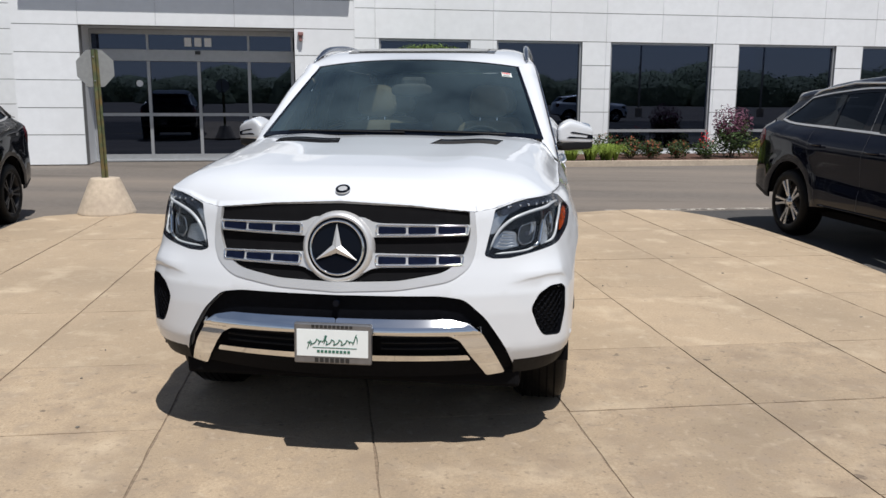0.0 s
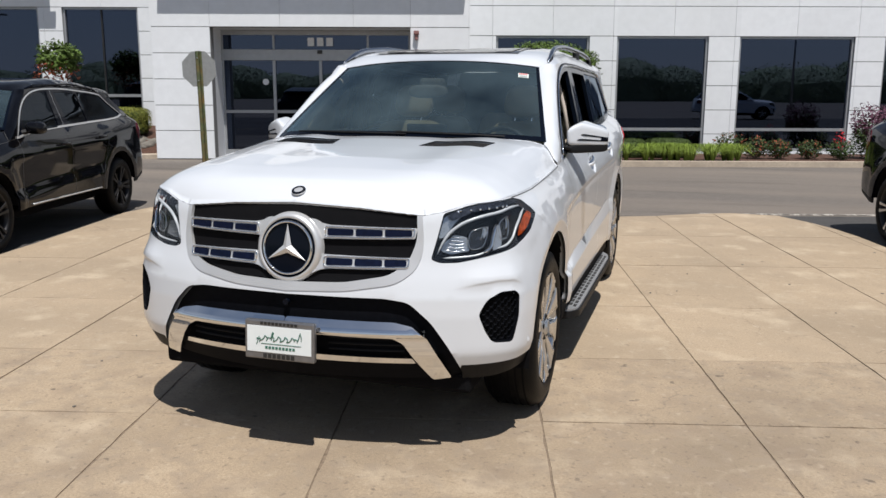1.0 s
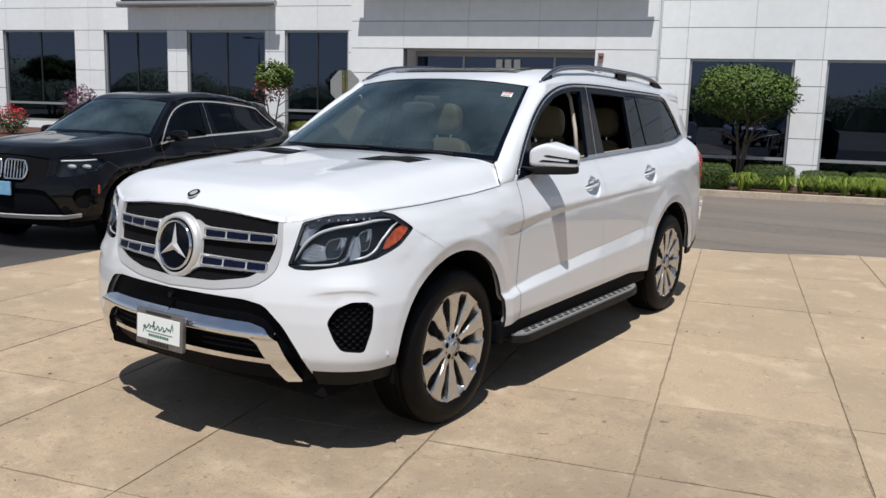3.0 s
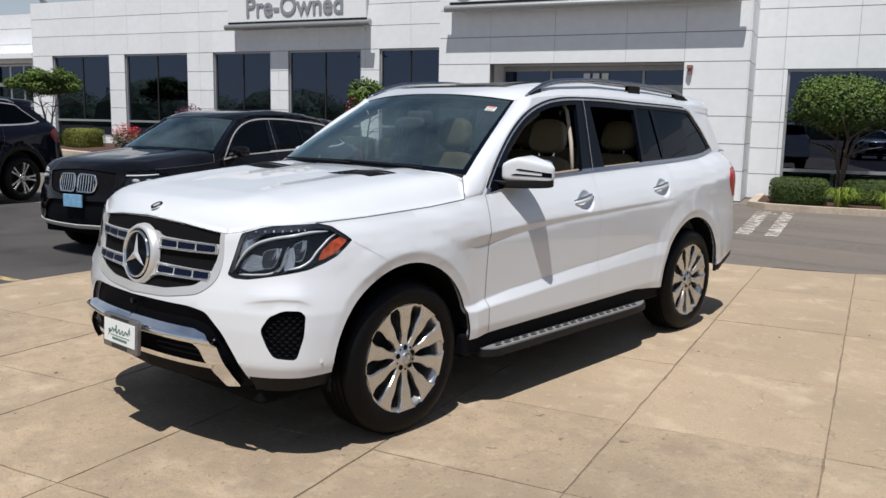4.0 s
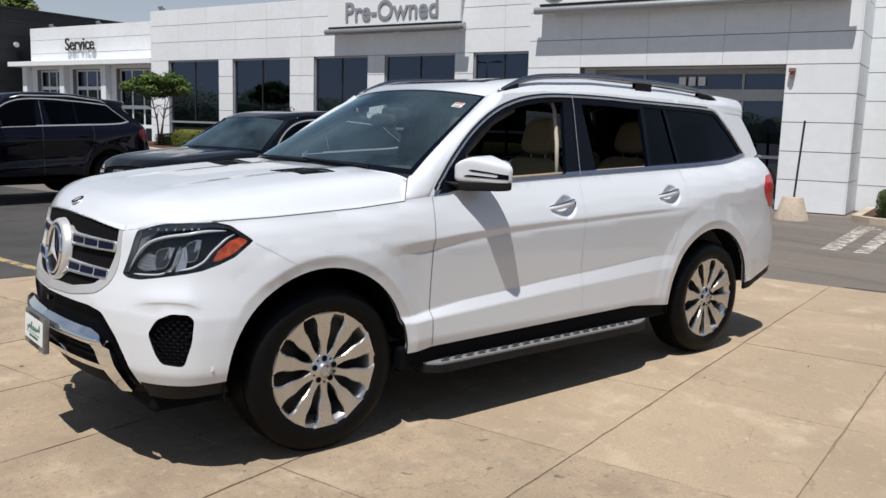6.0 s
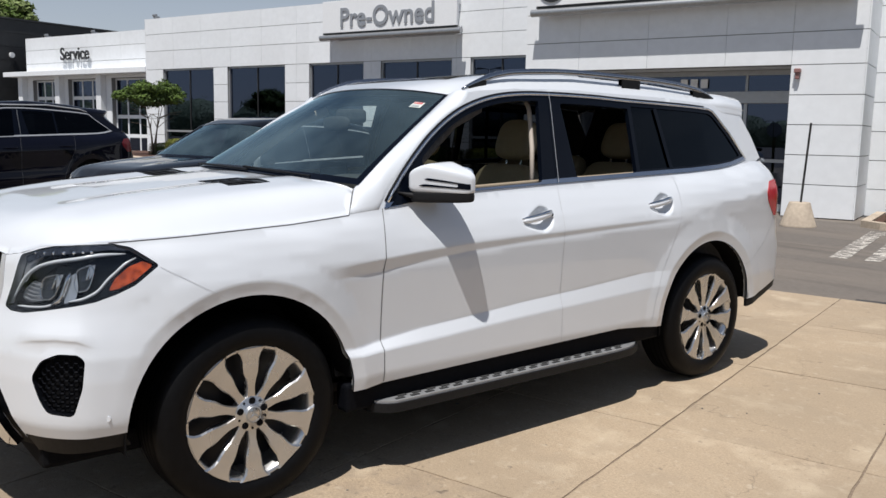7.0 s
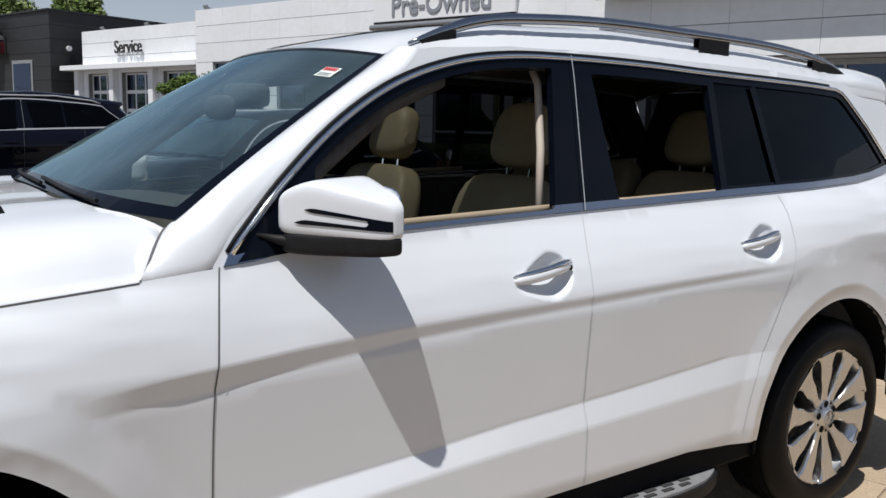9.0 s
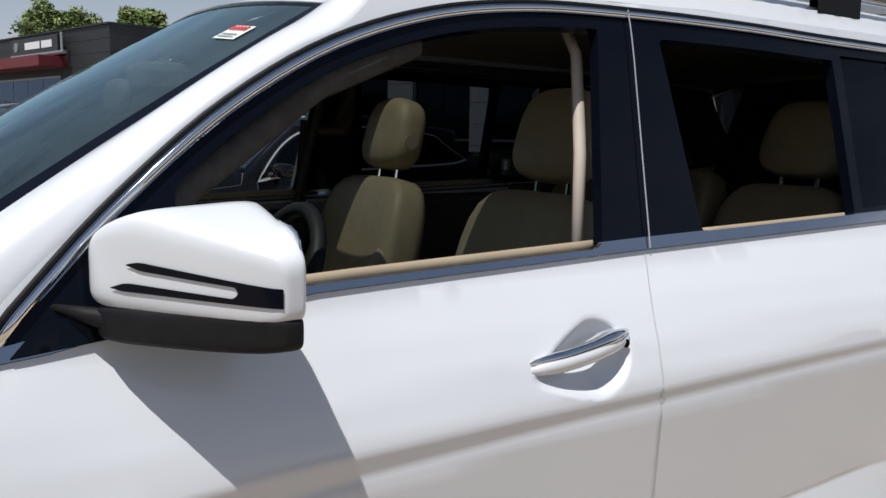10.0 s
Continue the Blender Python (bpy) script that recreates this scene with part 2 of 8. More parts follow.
def boxes(*items, bevel=0.0):
    bm = bmesh.new()
    for lo, hi in items:
        box(bm, lo, hi, bevel=bevel)
    return bm


def rod(bm, a, b, r0, r1=None, seg=12, caps=True):
    a, b = Vector(a), Vector(b)
    m = Matrix.Translation((a + b) / 2) @ (b - a).to_track_quat("Z", "Y").to_matrix().to_4x4()
    bmesh.ops.create_cone(bm, cap_ends=caps, segments=seg, radius1=r0, radius2=r0 if r1 is None else r1, depth=(b - a).length, matrix=m)
    return bm


def tube(bm, points, r, seg=8, flat=1.0):
    """A bar that follows a line of points; flat squeezes it across its side axis."""
    pts = [Vector(p) for p in points]
    rings = []
    for i, p in enumerate(pts):
        d = (pts[min(i + 1, len(pts) - 1)] - pts[max(i - 1, 0)]).normalized()
        side = d.cross(Vector((0, 0, 1)))
        side = side.normalized() if side.length > 1e-4 else Vector((1, 0, 0))
        up = side.cross(d)
        rr = r[i] if isinstance(r, (list, tuple)) else r
        rings.append([bm.verts.new(p + side * (rr * flat * math.cos(2 * math.pi * k / seg)) + up * (rr * math.sin(2 * math.pi * k / seg))) for k in range(seg)])
    for a, b in zip(rings, rings[1:]):
        for k in range(seg):
            bm.faces.new((a[k], a[(k + 1) % seg], b[(k + 1) % seg], b[k]))
    bm.faces.new(rings[0])
    bm.faces.new(rings[-1][::-1])
    return bm


def lathe(bm, profile, seg=48, m=None):
    """Turned round the x axis: rows of (radius, x)."""
    rings = []
    for r, x in profile:
        rings.append([bm.verts.new((x, r * math.cos(2 * math.pi * k / seg), r * math.sin(2 * math.pi * k / seg))) for k in range(seg)])
    made = [v for ring in rings for v in ring]
    for a, b in zip(rings, rings[1:]):
        for k in range(seg):
            bm.faces.new((a[k], a[(k + 1) % seg], b[(k + 1) % seg], b[k]))
    if m is not None:
        bmesh.ops.transform(bm, matrix=m, verts=made)
    return bm


def slab_of(bm, outline, z0, z1):
    """An upright prism on a plan outline."""
    low = [bm.verts.new((x, y, z0)) for x, y in outline]
    high = [bm.verts.new((x, y, z1)) for x, y in outline]
    n = len(outline)
    bm.faces.new(low[::-1])
    bm.faces.new(high)
    for i in range(n):
        bm.faces.new((low[i], low[(i + 1) % n], high[(i + 1) % n], high[i]))
    return bm


def text_mesh(name, body, size, m, mat, parent, depth=0.01, label="", bold=0.0):
    cu = bpy.data.curves.new(name, "FONT")
    cu.body, cu.size, cu.extrude, cu.offset = body, size, depth, bold
    cu.align_x = "LEFT"
    tmp = bpy.data.objects.new(name, cu)
    scene.collection.objects.link(tmp)
    bpy.context.view_layer.update()
    me = bpy.data.meshes.new_from_object(tmp.evaluated_get(bpy.context.evaluated_depsgraph_get()))
    bpy.data.objects.remove(tmp)
    me.materials.clear()
    me.materials.append(mat)
    ob = new(name, me)
    ob.parent = parent
    ob.matrix_local = m
    if label:
        ob["label"] = label
    return ob


def dense(points, n=400):
    """A smooth curve through control points, resampled by length."""
    p = np.array(points, float)
    p = np.vstack([2 * p[0] - p[1], p, 2 * p[-1] - p[-2]])
    out = []
    for i in range(1, len(p) - 2):
        t = np.linspace(0, 1, 24, endpoint=False)[:, None]
        a, b, c, d = p[i - 1], p[i], p[i + 1], p[i + 2]
        out.append(0.5 * (2 * b + (c - a) * t + (2 * a - 5 * b + 4 * c - d) * t**2 + (3 * b - a - 3 * c + d) * t**3))
    out = np.vstack(out + [p[-2][None]])
    run = np.r_[0, np.cumsum(np.linalg.norm(np.diff(out, axis=0), axis=1))]
    s = np.linspace(0, run[-1], n)
    return s, np.stack([np.interp(s, run, out[:, k]) for k in range(out.shape[1])], 1)


def smooth(a, b, v):
    t = np.clip((v - a) / (b - a), 0, 1)
    return t * t * (3 - 2 * t)


# ---- ground ----
BT = radians(17.16)                                   # the building's front runs at this angle
BM = Matrix.Rotation(BT, 4, "Z")                      # building frame: x along the front, y away from the lot


def to_b(x, y):
    return x * math.cos(BT) + y * math.sin(BT), -x * math.sin(BT) + y * math.cos(BT)


def ground_z(x, y):
    """The lot falls a little from the slab to the drive, and rises to the west wing."""
    u, n = to_b(x, y)
    west = max(0.0, min(1.0, (-u - 7.0) / 14.0))
    deep = max(0.0, min(1.0, (n - 7.0) / 8.0))
    return -0.045 + 0.62 * west * deep * (0.4 + 0.6 * deep) - 0.02 * deep * (1 - west)


def ground():
    bm = bmesh.new()
    xs = sorted({*np.linspace(-60, 40, 101).round(2), *(-2500, -1000, -400, -150, 150, 400, 1000, 2500)})
    ys = sorted({*np.linspace(-30, 40, 71).round(2), *(-2500, -1000, -400, -120, 120, 400, 1000, 2500)})
    grid = [[bm.verts.new((x, y, ground_z(x, y))) for y in ys] for x in xs]
    for i in range(len(xs) - 1):
        for j in range(len(ys) - 1):
            bm.faces.new((grid[i][j], grid[i + 1][j], grid[i + 1][j + 1], grid[i][j + 1]))
    return tagged(finish("ground", bm, ASPHALT, smooth_on=True), "worn grey asphalt of the car lot and drive", "ground", kind="structure")


ground()


def bay(label, u0, u1, n0, n1):
    """Darker asphalt of the parking bays, laid over the lot; shade of parked cars is painted into its tone."""
    bm = bmesh.new()
    us, ns = np.linspace(u0, u1, 15), np.linspace(n0, n1, 15)
    grid = [[bm.verts.new((*(BM @ Vector((u, n, 0)))[:2], ground_z(*(BM @ Vector((u, n, 0)))[:2]) + 0.004)) for n in ns] for u in us]
    for a, b in zip(grid, grid[1:]):
        for k in range(14):
            bm.faces.new((a[k], b[k], b[k + 1], a[k + 1]))
    return tagged(finish("parking_bay", bm, ASPHALT_DARK, smooth_on=True), label, "ground", kind="structure")


bay("dark grey asphalt of the parking bays, car shade painted in", -34.0, -2.6, -14.0, 6.9)
# the east sheet paints in the shade around the parked car
bay("dark grey asphalt of the parking bays, car shade painted in", 2.2, 26.0, -14.0, 6.45)

# concrete display pad: outline, and squares with scored joints
PAD_FAR = dense([(-4.12, -14), (-4.18, -6), (-4.22, -1.2), (-4.42, 0.9), (-4.75, 2.6), (-5.25, 4.5), (-5.42, 5.25), (-5.15, 5.75), (-4.5, 5.9), (-3.2, 5.85), (-1.5, 6.15), (0.0, 6.42), (0.9, 6.68),
                 (1.5, 7.1), (2.1, 7.38), (2.55, 7.3), (2.9, 6.8), (3.25, 6.0), (3.58, 4.6), (3.78, 3.2), (4.05, 1.2), (4.6, -2.5), (5.6, -7), (7.0, -14)], 90)[1]
PAD_A = radians(14.5)


def inside(poly, x, y):
    px, py = poly[:, 0], poly[:, 1]
    qx, qy = np.roll(px, 1), np.roll(py, 1)
    hit = ((py > y) != (qy > y)) & (x < (qx - px) * (y - py) / (qy - py + 1e-12) + px)
    return hit.sum() % 2 == 1


def clip_half(poly, a, b, c):
    """Keeps the side a*x + b*y <= c of a polygon."""
    out = []
    for (x0, y0), (x1, y1) in zip(poly, poly[1:] + poly[:1]):
        d0, d1 = a * x0 + b * y0 - c, a * x1 + b * y1 - c
        if d0 <= 0:
            out.append((x0, y0))
        if d0 * d1 < 0:
            t = d0 / (d0 - d1)
            out.append((x0 + t * (x1 - x0), y0 + t * (y1 - y0)))
    return out


def pad():
    root = thing("pavement", "tan concrete display pad scored into squares", "pavement", kind="structure")
    outline = [tuple(p) for p in PAD_FAR]
    bm = bmesh.new()
    slab_of(bm, outline, -0.2, -0.0045)
    part("joint_bed", bm, JOINT, root, "dark grit in the scored joints")
    c, s = math.cos(PAD_A), math.sin(PAD_A)
    ps = [-6.8, -5.9, -4.95, -4.0, -3.03, -2.0, -1.03, -0.08, 0.87, 1.82, 2.77, 3.54, 4.5, 5.45, 6.4]
    qs = [-13.5, -12.1, -10.7, -9.3, -7.9, -6.5, -5.1, -4.1, -3.15, -2.43, -1.46, -0.49, 0.48, 1.71, 3.2, 4.8, 6.3, 7.9, 9.4]
    gap, count = 0.0035, 0
    rng = random.Random(4)
    for p0, p1 in zip(ps, ps[1:]):
        for q0, q1 in zip(qs, qs[1:]):
            poly = outline[:]
            for a, b, k in ((c, s, p1 - gap), (-c, -s, -(p0 + gap)), (-s, c, q1 - gap * 0.4), (s, -c, -(q0 + gap * 0.4))):
                poly = clip_half(poly, a, b, k) if len(poly) > 2 else []
            if len(poly) < 3:
                continue
            bm = bmesh.new()
            up = rng.uniform(-0.0015, 0.0015)
            mid = Vector((sum(v[0] for v in poly) / len(poly), sum(v[1] for v in poly) / len(poly)))
            worn = []
            for (x0, y0), (x1, y1) in zip(poly, poly[1:] + poly[:1]):
                pieces = max(1, int(math.hypot(x1 - x0, y1 - y0) / 0.11))
                for j in range(pieces):
                    v = Vector((x0 + (x1 - x0) * j / pieces, y0 + (y1 - y0) * j / pieces))
                    worn.append(tuple(v + (mid - v).normalized() * (rng.random() ** 3 * 0.009)))
            slab_of(bm, worn, -0.15, up)
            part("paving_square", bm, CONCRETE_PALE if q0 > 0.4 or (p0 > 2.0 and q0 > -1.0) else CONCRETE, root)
            count += 1
    return root

pad()


# ---- dealership building, in its own frame ----
def wall_block(root, name, n, thick, u0, u1, z0, z1, openings, rows, cols, label):
    """A clad wall: a backing with real openings, and panels proud of it with open joints."""
    wall = new(name)
    wall.parent = root
    wall["label"] = label
    us = sorted({u0, u1, *[o[k] for o in openings for k in (0, 1)]})
    zs = sorted({z0, z1, *[o[k] for o in openings for k in (2, 3)]})
    for a, b in zip(us, us[1:]):
        run = None
        for c, d in zip(zs, zs[1:]):
            solid = not any(o[0] <= a and b <= o[1] and o[2] <= c and d <= o[3] for o in openings)
            if solid:
                run = (run[0] if run else c, d)
            if run and (not solid or d == zs[-1]):
                part("backing", boxes(((a, n + 0.03, run[0]), (b, n + thick, run[1]))), BACKING, wall)
                run = None
    g = 0.008
    cells = []
    for a, b in zip(cols, cols[1:]):
        for c, d in zip(rows, rows[1:]):
            cuts = sorted({a, b, *[v for o in openings for v in o[:2] if a < v < b]})
            for p, q in zip(cuts, cuts[1:]):
                lo, hi = c, d
                blocked = False
                for o in openings:
                    if o[0] <= p + 1e-6 and q <= o[1] + 1e-6 and o[2] < hi and o[3] > lo:
                        if o[2] <= lo and o[3] >= hi:
                            blocked = True
                        elif o[3] < hi:
                            lo = o[3]
                        else:
                            hi = o[2]
                if not blocked and hi - lo > 0.05 and q - p > 0.03:
                    cells.append((p, q, lo, hi, a, b))
    for p, q, lo, hi, a, b in cells:
        bm = bmesh.new()
        box(bm, (p + (g * 0.4 if p in (a,) else 0.0), n, lo + g), (q - (g * 0.4 if q in (b,) else 0.0), n + 0.028, hi - g))
        part("panel", bm, PANEL, wall)
    return wall


def window_unit(root, n, u0, u1, z0, z1, rail=None, mull=()):
    """A set-back aluminium window with panes."""
    w = new("window")
    w.parent = root
    w["label"] = "dark tinted window in a grey aluminium frame"
    f = 0.055
    bm = boxes(((u0, n + 0.06, z0), (u0 + f, n + 0.2, z1)), ((u1 - f, n + 0.06, z0), (u1, n + 0.2, z1)),
               ((u0 + f, n + 0.06, z1 - f), (u1 - f, n + 0.2, z1)), ((u0 + f, n + 0.06, z0), (u1 - f, n + 0.2, z0 + f)))
    part("window_frame", bm, ALUMINIUM, w)
    levels = [z0 + f, *( [rail] if rail else []), z1 - f]
    if rail:
        bm = boxes(((u0 + f, n + 0.07, rail - 0.035), (u1 - f, n + 0.19, rail + 0.035)))
        part("window_rail", bm, ALUMINIUM, w)
    for m0 in mull:
        bm = boxes(((m0 - 0.02, n + 0.10, (rail or z0 + f) + 0.035), (m0 + 0.02, n + 0.17, z1 - f)))
        part("mullion", bm, BLACK_LETTER, w)
    for lo, hi in zip(levels, levels[1:]):
        bm = boxes(((u0 + f - 0.01, n + 0.125, lo), (u1 - f + 0.01, n + 0.135, hi)))
        pane = part("pane", bm, WINDOW_GLASS, w)
    return w


def building():
    root = thing("dealership", "white panel-clad car dealership with dark tinted windows", "building", at=BM)
    # east wing
    e_win = [(1.69, 4.02), (4.70, 6.98), (7.75, 10.62), (11.36, 14.25), (15.05, 17.9), (18.6, 21.4), (22.1, 25.0)]
    rows = [-0.35, 0.50, 1.10, 1.70, 2.30, 2.90, 3.62, 4.25, 4.9, 5.5]
    cols = [0.97, 1.6, 3.10, 4.60, 6.11, 7.62, 9.16, 10.69, 12.26, 13.83, 15.4, 16.9, 18.4, 19.9, 21.4, 22.9, 24.4, 25.9]
    wall_block(root, "wall_east_wing", 17.13, 0.35, 0.97, 25.9, -0.35, 5.5, [(a, b, 0.08, 2.90) for a, b in e_win], rows, cols, "white cladding panels over a row of windows")
    for a, b in e_win:
        window_unit(root, 17.13, a, b, 0.08, 2.90, 0.61)
    # pavilion with the entrance
    rows = [-0.05, 0.61, 1.20, 1.80, 2.39, 2.98, 3.62, 4.28, 4.95, 5.6, 6.2]
    cols = [-6.35, -5.0, -3.38, -1.69, -0.38, 0.97]
    wall_block(root, "wall_pavilion", 15.6, 0.30, -6.35, 0.97, -0.05, 6.2, [(-5.0, -0.38, -0.05, 2.98)], rows, cols, "white entrance front of large square panels")
    bm = boxes(((0.94, 15.93, -0.05), (0.97, 17.16, 6.2)), ((-6.35, 15.93, -0.05), (-6.32, 18.2, 6.2)))
    part("side_wall", bm, BACKING, root)
    rng = random.Random(2)
    for lo, hi in zip(rows, rows[1:]):
        bm = boxes(((0.97, 15.606, lo + 0.008), (0.995, 17.12, hi - 0.008)))
        part("panel", bm, PANEL, root)
        bm = boxes(((-6.375, 15.606, lo + 0.008), (-6.35, 18.2, hi - 0.008)))
        part("panel", bm, PANEL, root)
    # recess of the entrance
    bm = boxes(((-5.06, 15.9, -0.05), (-5.0, 16.7, 2.98)), ((-0.38, 15.9, -0.05), (-0.32, 16.7, 2.98)), ((-5.06, 15.9, 2.98), (-0.32, 16.7, 3.04)))
    part("reveal", bm, PANEL, root, "pale reveal round the entrance")
    # west wing
    w_win = [(-22.9, -20.17), (-19.47, -16.72), (-15.66, -13.40), (-12.74, -10.14), (-9.52, -7.55)]
    rows = [0.2, 1.25, 1.85, 2.45, 3.05, 3.65, 4.32, 4.93, 5.51]
    cols = [-23.85, -22.3, -20.8, -19.3, -17.8, -16.2, -14.7, -13.1, -11.6, -10.0, -8.5, -6.9, -6.38]
    wall_block(root, "wall_west_wing", 18.2, 0.35, -23.85, -6.38, 0.2, 5.51, [(a, b, 0.85, 3.65) for a, b in w_win], rows, cols, "white cladding panels over a row of windows")
    for a, b in w_win:
        window_unit(root, 18.2, a, b, 0.85, 3.65, 1.40, mull=((a + b) / 2,))
    bm = boxes(((-23.88, 18.2, 0.2), (-23.85, 30, 5.51)))
    part("side_wall", bm, PANEL, root)
    # service wing
    sx = [(-32.35, -30.6), (-29.75, -27.6), (-26.8, -24.55)]
    rows = [0.4, 3.62, 4.15, 4.72, 5.25]
    wall_block(root, "wall_service", 18.75, 0.3, -32.75, -23.88, 0.4, 5.25, [(a, b, 0.4, 3.45) for a, b in sx], rows, [-32.75, -30.5, -28.3, -26.1, -23.88], "white service wing over garage doors")
    bm = boxes(((-33.6, 18.15, 3.58), (-23.88, 18.74, 3.78)), bevel=0.01)
    part("canopy_ledge", bm, PANEL, root, "flat white canopy over the garage doors")
    for a in (-32.9, -30.15, -27.3, -24.15):
        bm = boxes(((a - 0.16, 18.50, 0.4), (a + 0.16, 18.745, 3.58)))
        part("pier", bm, PANEL, root)
    for a, b in sx:
        door = new("garage_door")
        door.parent = root
        door["label"] = "sectional garage door with glazed rows"
        for k in range(4):
            z0, z1 = 0.4 + k * 0.76, 0.4 + (k + 1) * 0.76
            bm = boxes(((a, 18.95, z0), (b, 19.0, z0 + 0.07)), ((a, 18.95, z1 - 0.07), (b, 19.0, z1)), *[((p - 0.035, 18.95, z0 + 0.07), (p + 0.035, 19.0, z1 - 0.07)) for p in np.linspace(a + 0.035, b - 0.035, 4)])
            part("door_section", bm, PANEL, door)
            bm = boxes(((a + 0.03, 18.97, z0 + 0.05), (b - 0.03, 18.98, z1 - 0.05)))
            part("pane", bm, WINDOW_GLASS, door)
    # roofs, and rooms behind the glass, their dimness painted into near-black walls
    bm = boxes(((-23.85, 18.5, 5.3), (-6.4, 32, 5.36)), ((-6.3, 15.9, 6.0), (0.94, 32, 6.06)), ((0.97, 17.5, 5.3), (25.9, 32, 5.36)), ((-32.75, 19.1, 5.05), (-23.9, 32, 5.1)))
    part("roof", bm, ROOF, root)
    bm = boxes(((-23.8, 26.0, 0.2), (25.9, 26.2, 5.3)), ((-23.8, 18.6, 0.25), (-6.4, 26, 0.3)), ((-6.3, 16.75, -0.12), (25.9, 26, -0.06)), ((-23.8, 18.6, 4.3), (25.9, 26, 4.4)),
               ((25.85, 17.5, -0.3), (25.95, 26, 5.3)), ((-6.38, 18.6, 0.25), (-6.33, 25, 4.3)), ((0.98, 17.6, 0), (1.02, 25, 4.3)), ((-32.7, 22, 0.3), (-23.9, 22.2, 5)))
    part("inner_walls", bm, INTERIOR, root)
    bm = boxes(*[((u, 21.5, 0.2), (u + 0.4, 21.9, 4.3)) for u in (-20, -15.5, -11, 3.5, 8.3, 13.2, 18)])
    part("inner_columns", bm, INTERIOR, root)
    # entrance doors
    ent = new("entrance")
    ent.parent = root
    ent["label"] = "automatic sliding glass doors under a transom"
    n = 16.55
    posts = [-4.98, -3.73, -2.60, -1.45, -0.44]
    for p in posts:
        part("door_post", boxes(((p - 0.035, n, -0.03), (p + 0.035, n + 0.1, 2.42))), ALUMINIUM, ent)
        if p in (-4.98, -3.73, -1.45, -0.44):
            part("transom_post", boxes(((p - 0.025, n, 2.52), (p + 0.025, n + 0.1, 2.86))), ALUMINIUM, ent)
    part("header", boxes(((-5.0, n - 0.05, 2.26), (-0.40, n + 0.12, 2.52)), bevel=0.008), ALUMINIUM, ent)
    part("head_frame", boxes(((-5.0, n, 2.86), (-0.40, n + 0.1, 2.97))), ALUMINIUM, ent)
    part("threshold", boxes(((-5.0, n - 0.1, -0.05), (-0.40, n + 0.15, -0.02))), ALUMINIUM, ent)
    for a, b in zip(posts, posts[1:]):
        for z0, z1 in ((1.0, 1.07), (-0.02, 0.11)):
            part("rail", boxes(((a + 0.035, n + 0.02, z0), (b - 0.035, n + 0.08, z1))), ALUMINIUM, ent)
        for lo, hi in ((0.11, 1.0), (1.07, 2.26)):
            p = part("pane", boxes(((a + 0.03, n + 0.045, lo), (b - 0.03, n + 0.055, hi))), WINDOW_GLASS, ent)
    p = part("transom_pane", boxes(((-4.96, n + 0.045, 2.52), (-0.44, n + 0.055, 2.86))), WINDOW_GLASS, ent)
    part("sensor", boxes(((-2.66, n - 0.10, 2.42), (-2.54, n - 0.05, 2.50)), bevel=0.01), BLACK_LETTER, ent, "small black door sensor")
    bm = bmesh.new()
    rod(bm, (-3.95, n + 0.042, 1.75), (-3.95, n + 0.032, 1.75), 0.075, seg=20)
    part("door_sticker", bm, SIGN_WHITE, ent, "round pale sticker")
    # house number drawn as plain bars
    for k in range(3):
        u = -2.90 + 0.225 * k
        part("number_bar", boxes(((u, n - 0.02, 2.60), (u + 0.16, n - 0.005, 2.80)), bevel=0.004), SIGN_WHITE, ent, "pale plain number bar")
    # wall lamp / alarm beside the entrance
    bm = boxes(((-0.30, 15.47, 2.82), (-0.18, 15.6, 2.90)), bevel=0.01)
    box(bm, (-0.275, 15.50, 2.70), (-0.205, 15.6, 2.82), bevel=0.008)
    part("alarm_horn", bm, HORN, root, "small faded red alarm horn")
    for u, nn, z in ((-23.5, 18.3, 5.5), (-31.5, 18.9, 5.22), (-28.2, 18.9, 5.22)):
        bm = boxes(((u, nn, z), (u + 0.14, nn + 0.2, z + 0.12)), bevel=0.02)
        rod(bm, (u + 0.07, nn - 0.05, z + 0.12), (u + 0.07, nn + 0.1, z + 0.16), 0.05)
        part("roof_camera", bm, STEEL, root)
    return root


building()


def sign_box(name, label, u0, u1, z0, z1, n, wall_n):
    root = thing(name, label, "sign", at=BM)
    part("sign_panel", boxes(((u0 + 0.05, n, z0), (u1 - 0.05, n + 0.10, z1)), bevel=0.006), SIGN_WHITE, root)
    bm = bmesh.new()
    rod(bm, (u0 - 0.08, n + 0.05, z0 - 0.14), (u1 + 0.08, n + 0.05, z0 - 0.14), 0.085, seg=20)
    part("lamp_tube", bm, STEEL, root, "grey metal tube along the bottom")
    # black strip paints the shade in the gap between panel and tube
    part("shadow_gap", boxes(((u0 + 0.05, n + 0.02, z0 - 0.05), (u1 - 0.05, n + 0.08, z0))), BLACK_LETTER, root)
    for u in (u0 + 0.25, (u0 + u1) / 2, u1 - 0.25):
        part("bracket", boxes(((u - 0.06, n + 0.12, z0 - 0.2), (u + 0.06, wall_n, z0 - 0.02))), SIGN_WHITE, root)
        part("bracket", boxes(((u - 0.04, n + 0.1, z1 - 0.3), (u + 0.04, wall_n, z1 - 0.1))), SIGN_WHITE, root)
    return root


def face_text(u, n, z):
    """Letters that stand on a front of the building, read from the lot."""
    return Matrix(((1, 0, 0, u), (0, 0, 1, n), (0, 1, 0, z), (0, 0, 0, 1))) @ Matrix.Diagonal((1, 1, -1, 1))


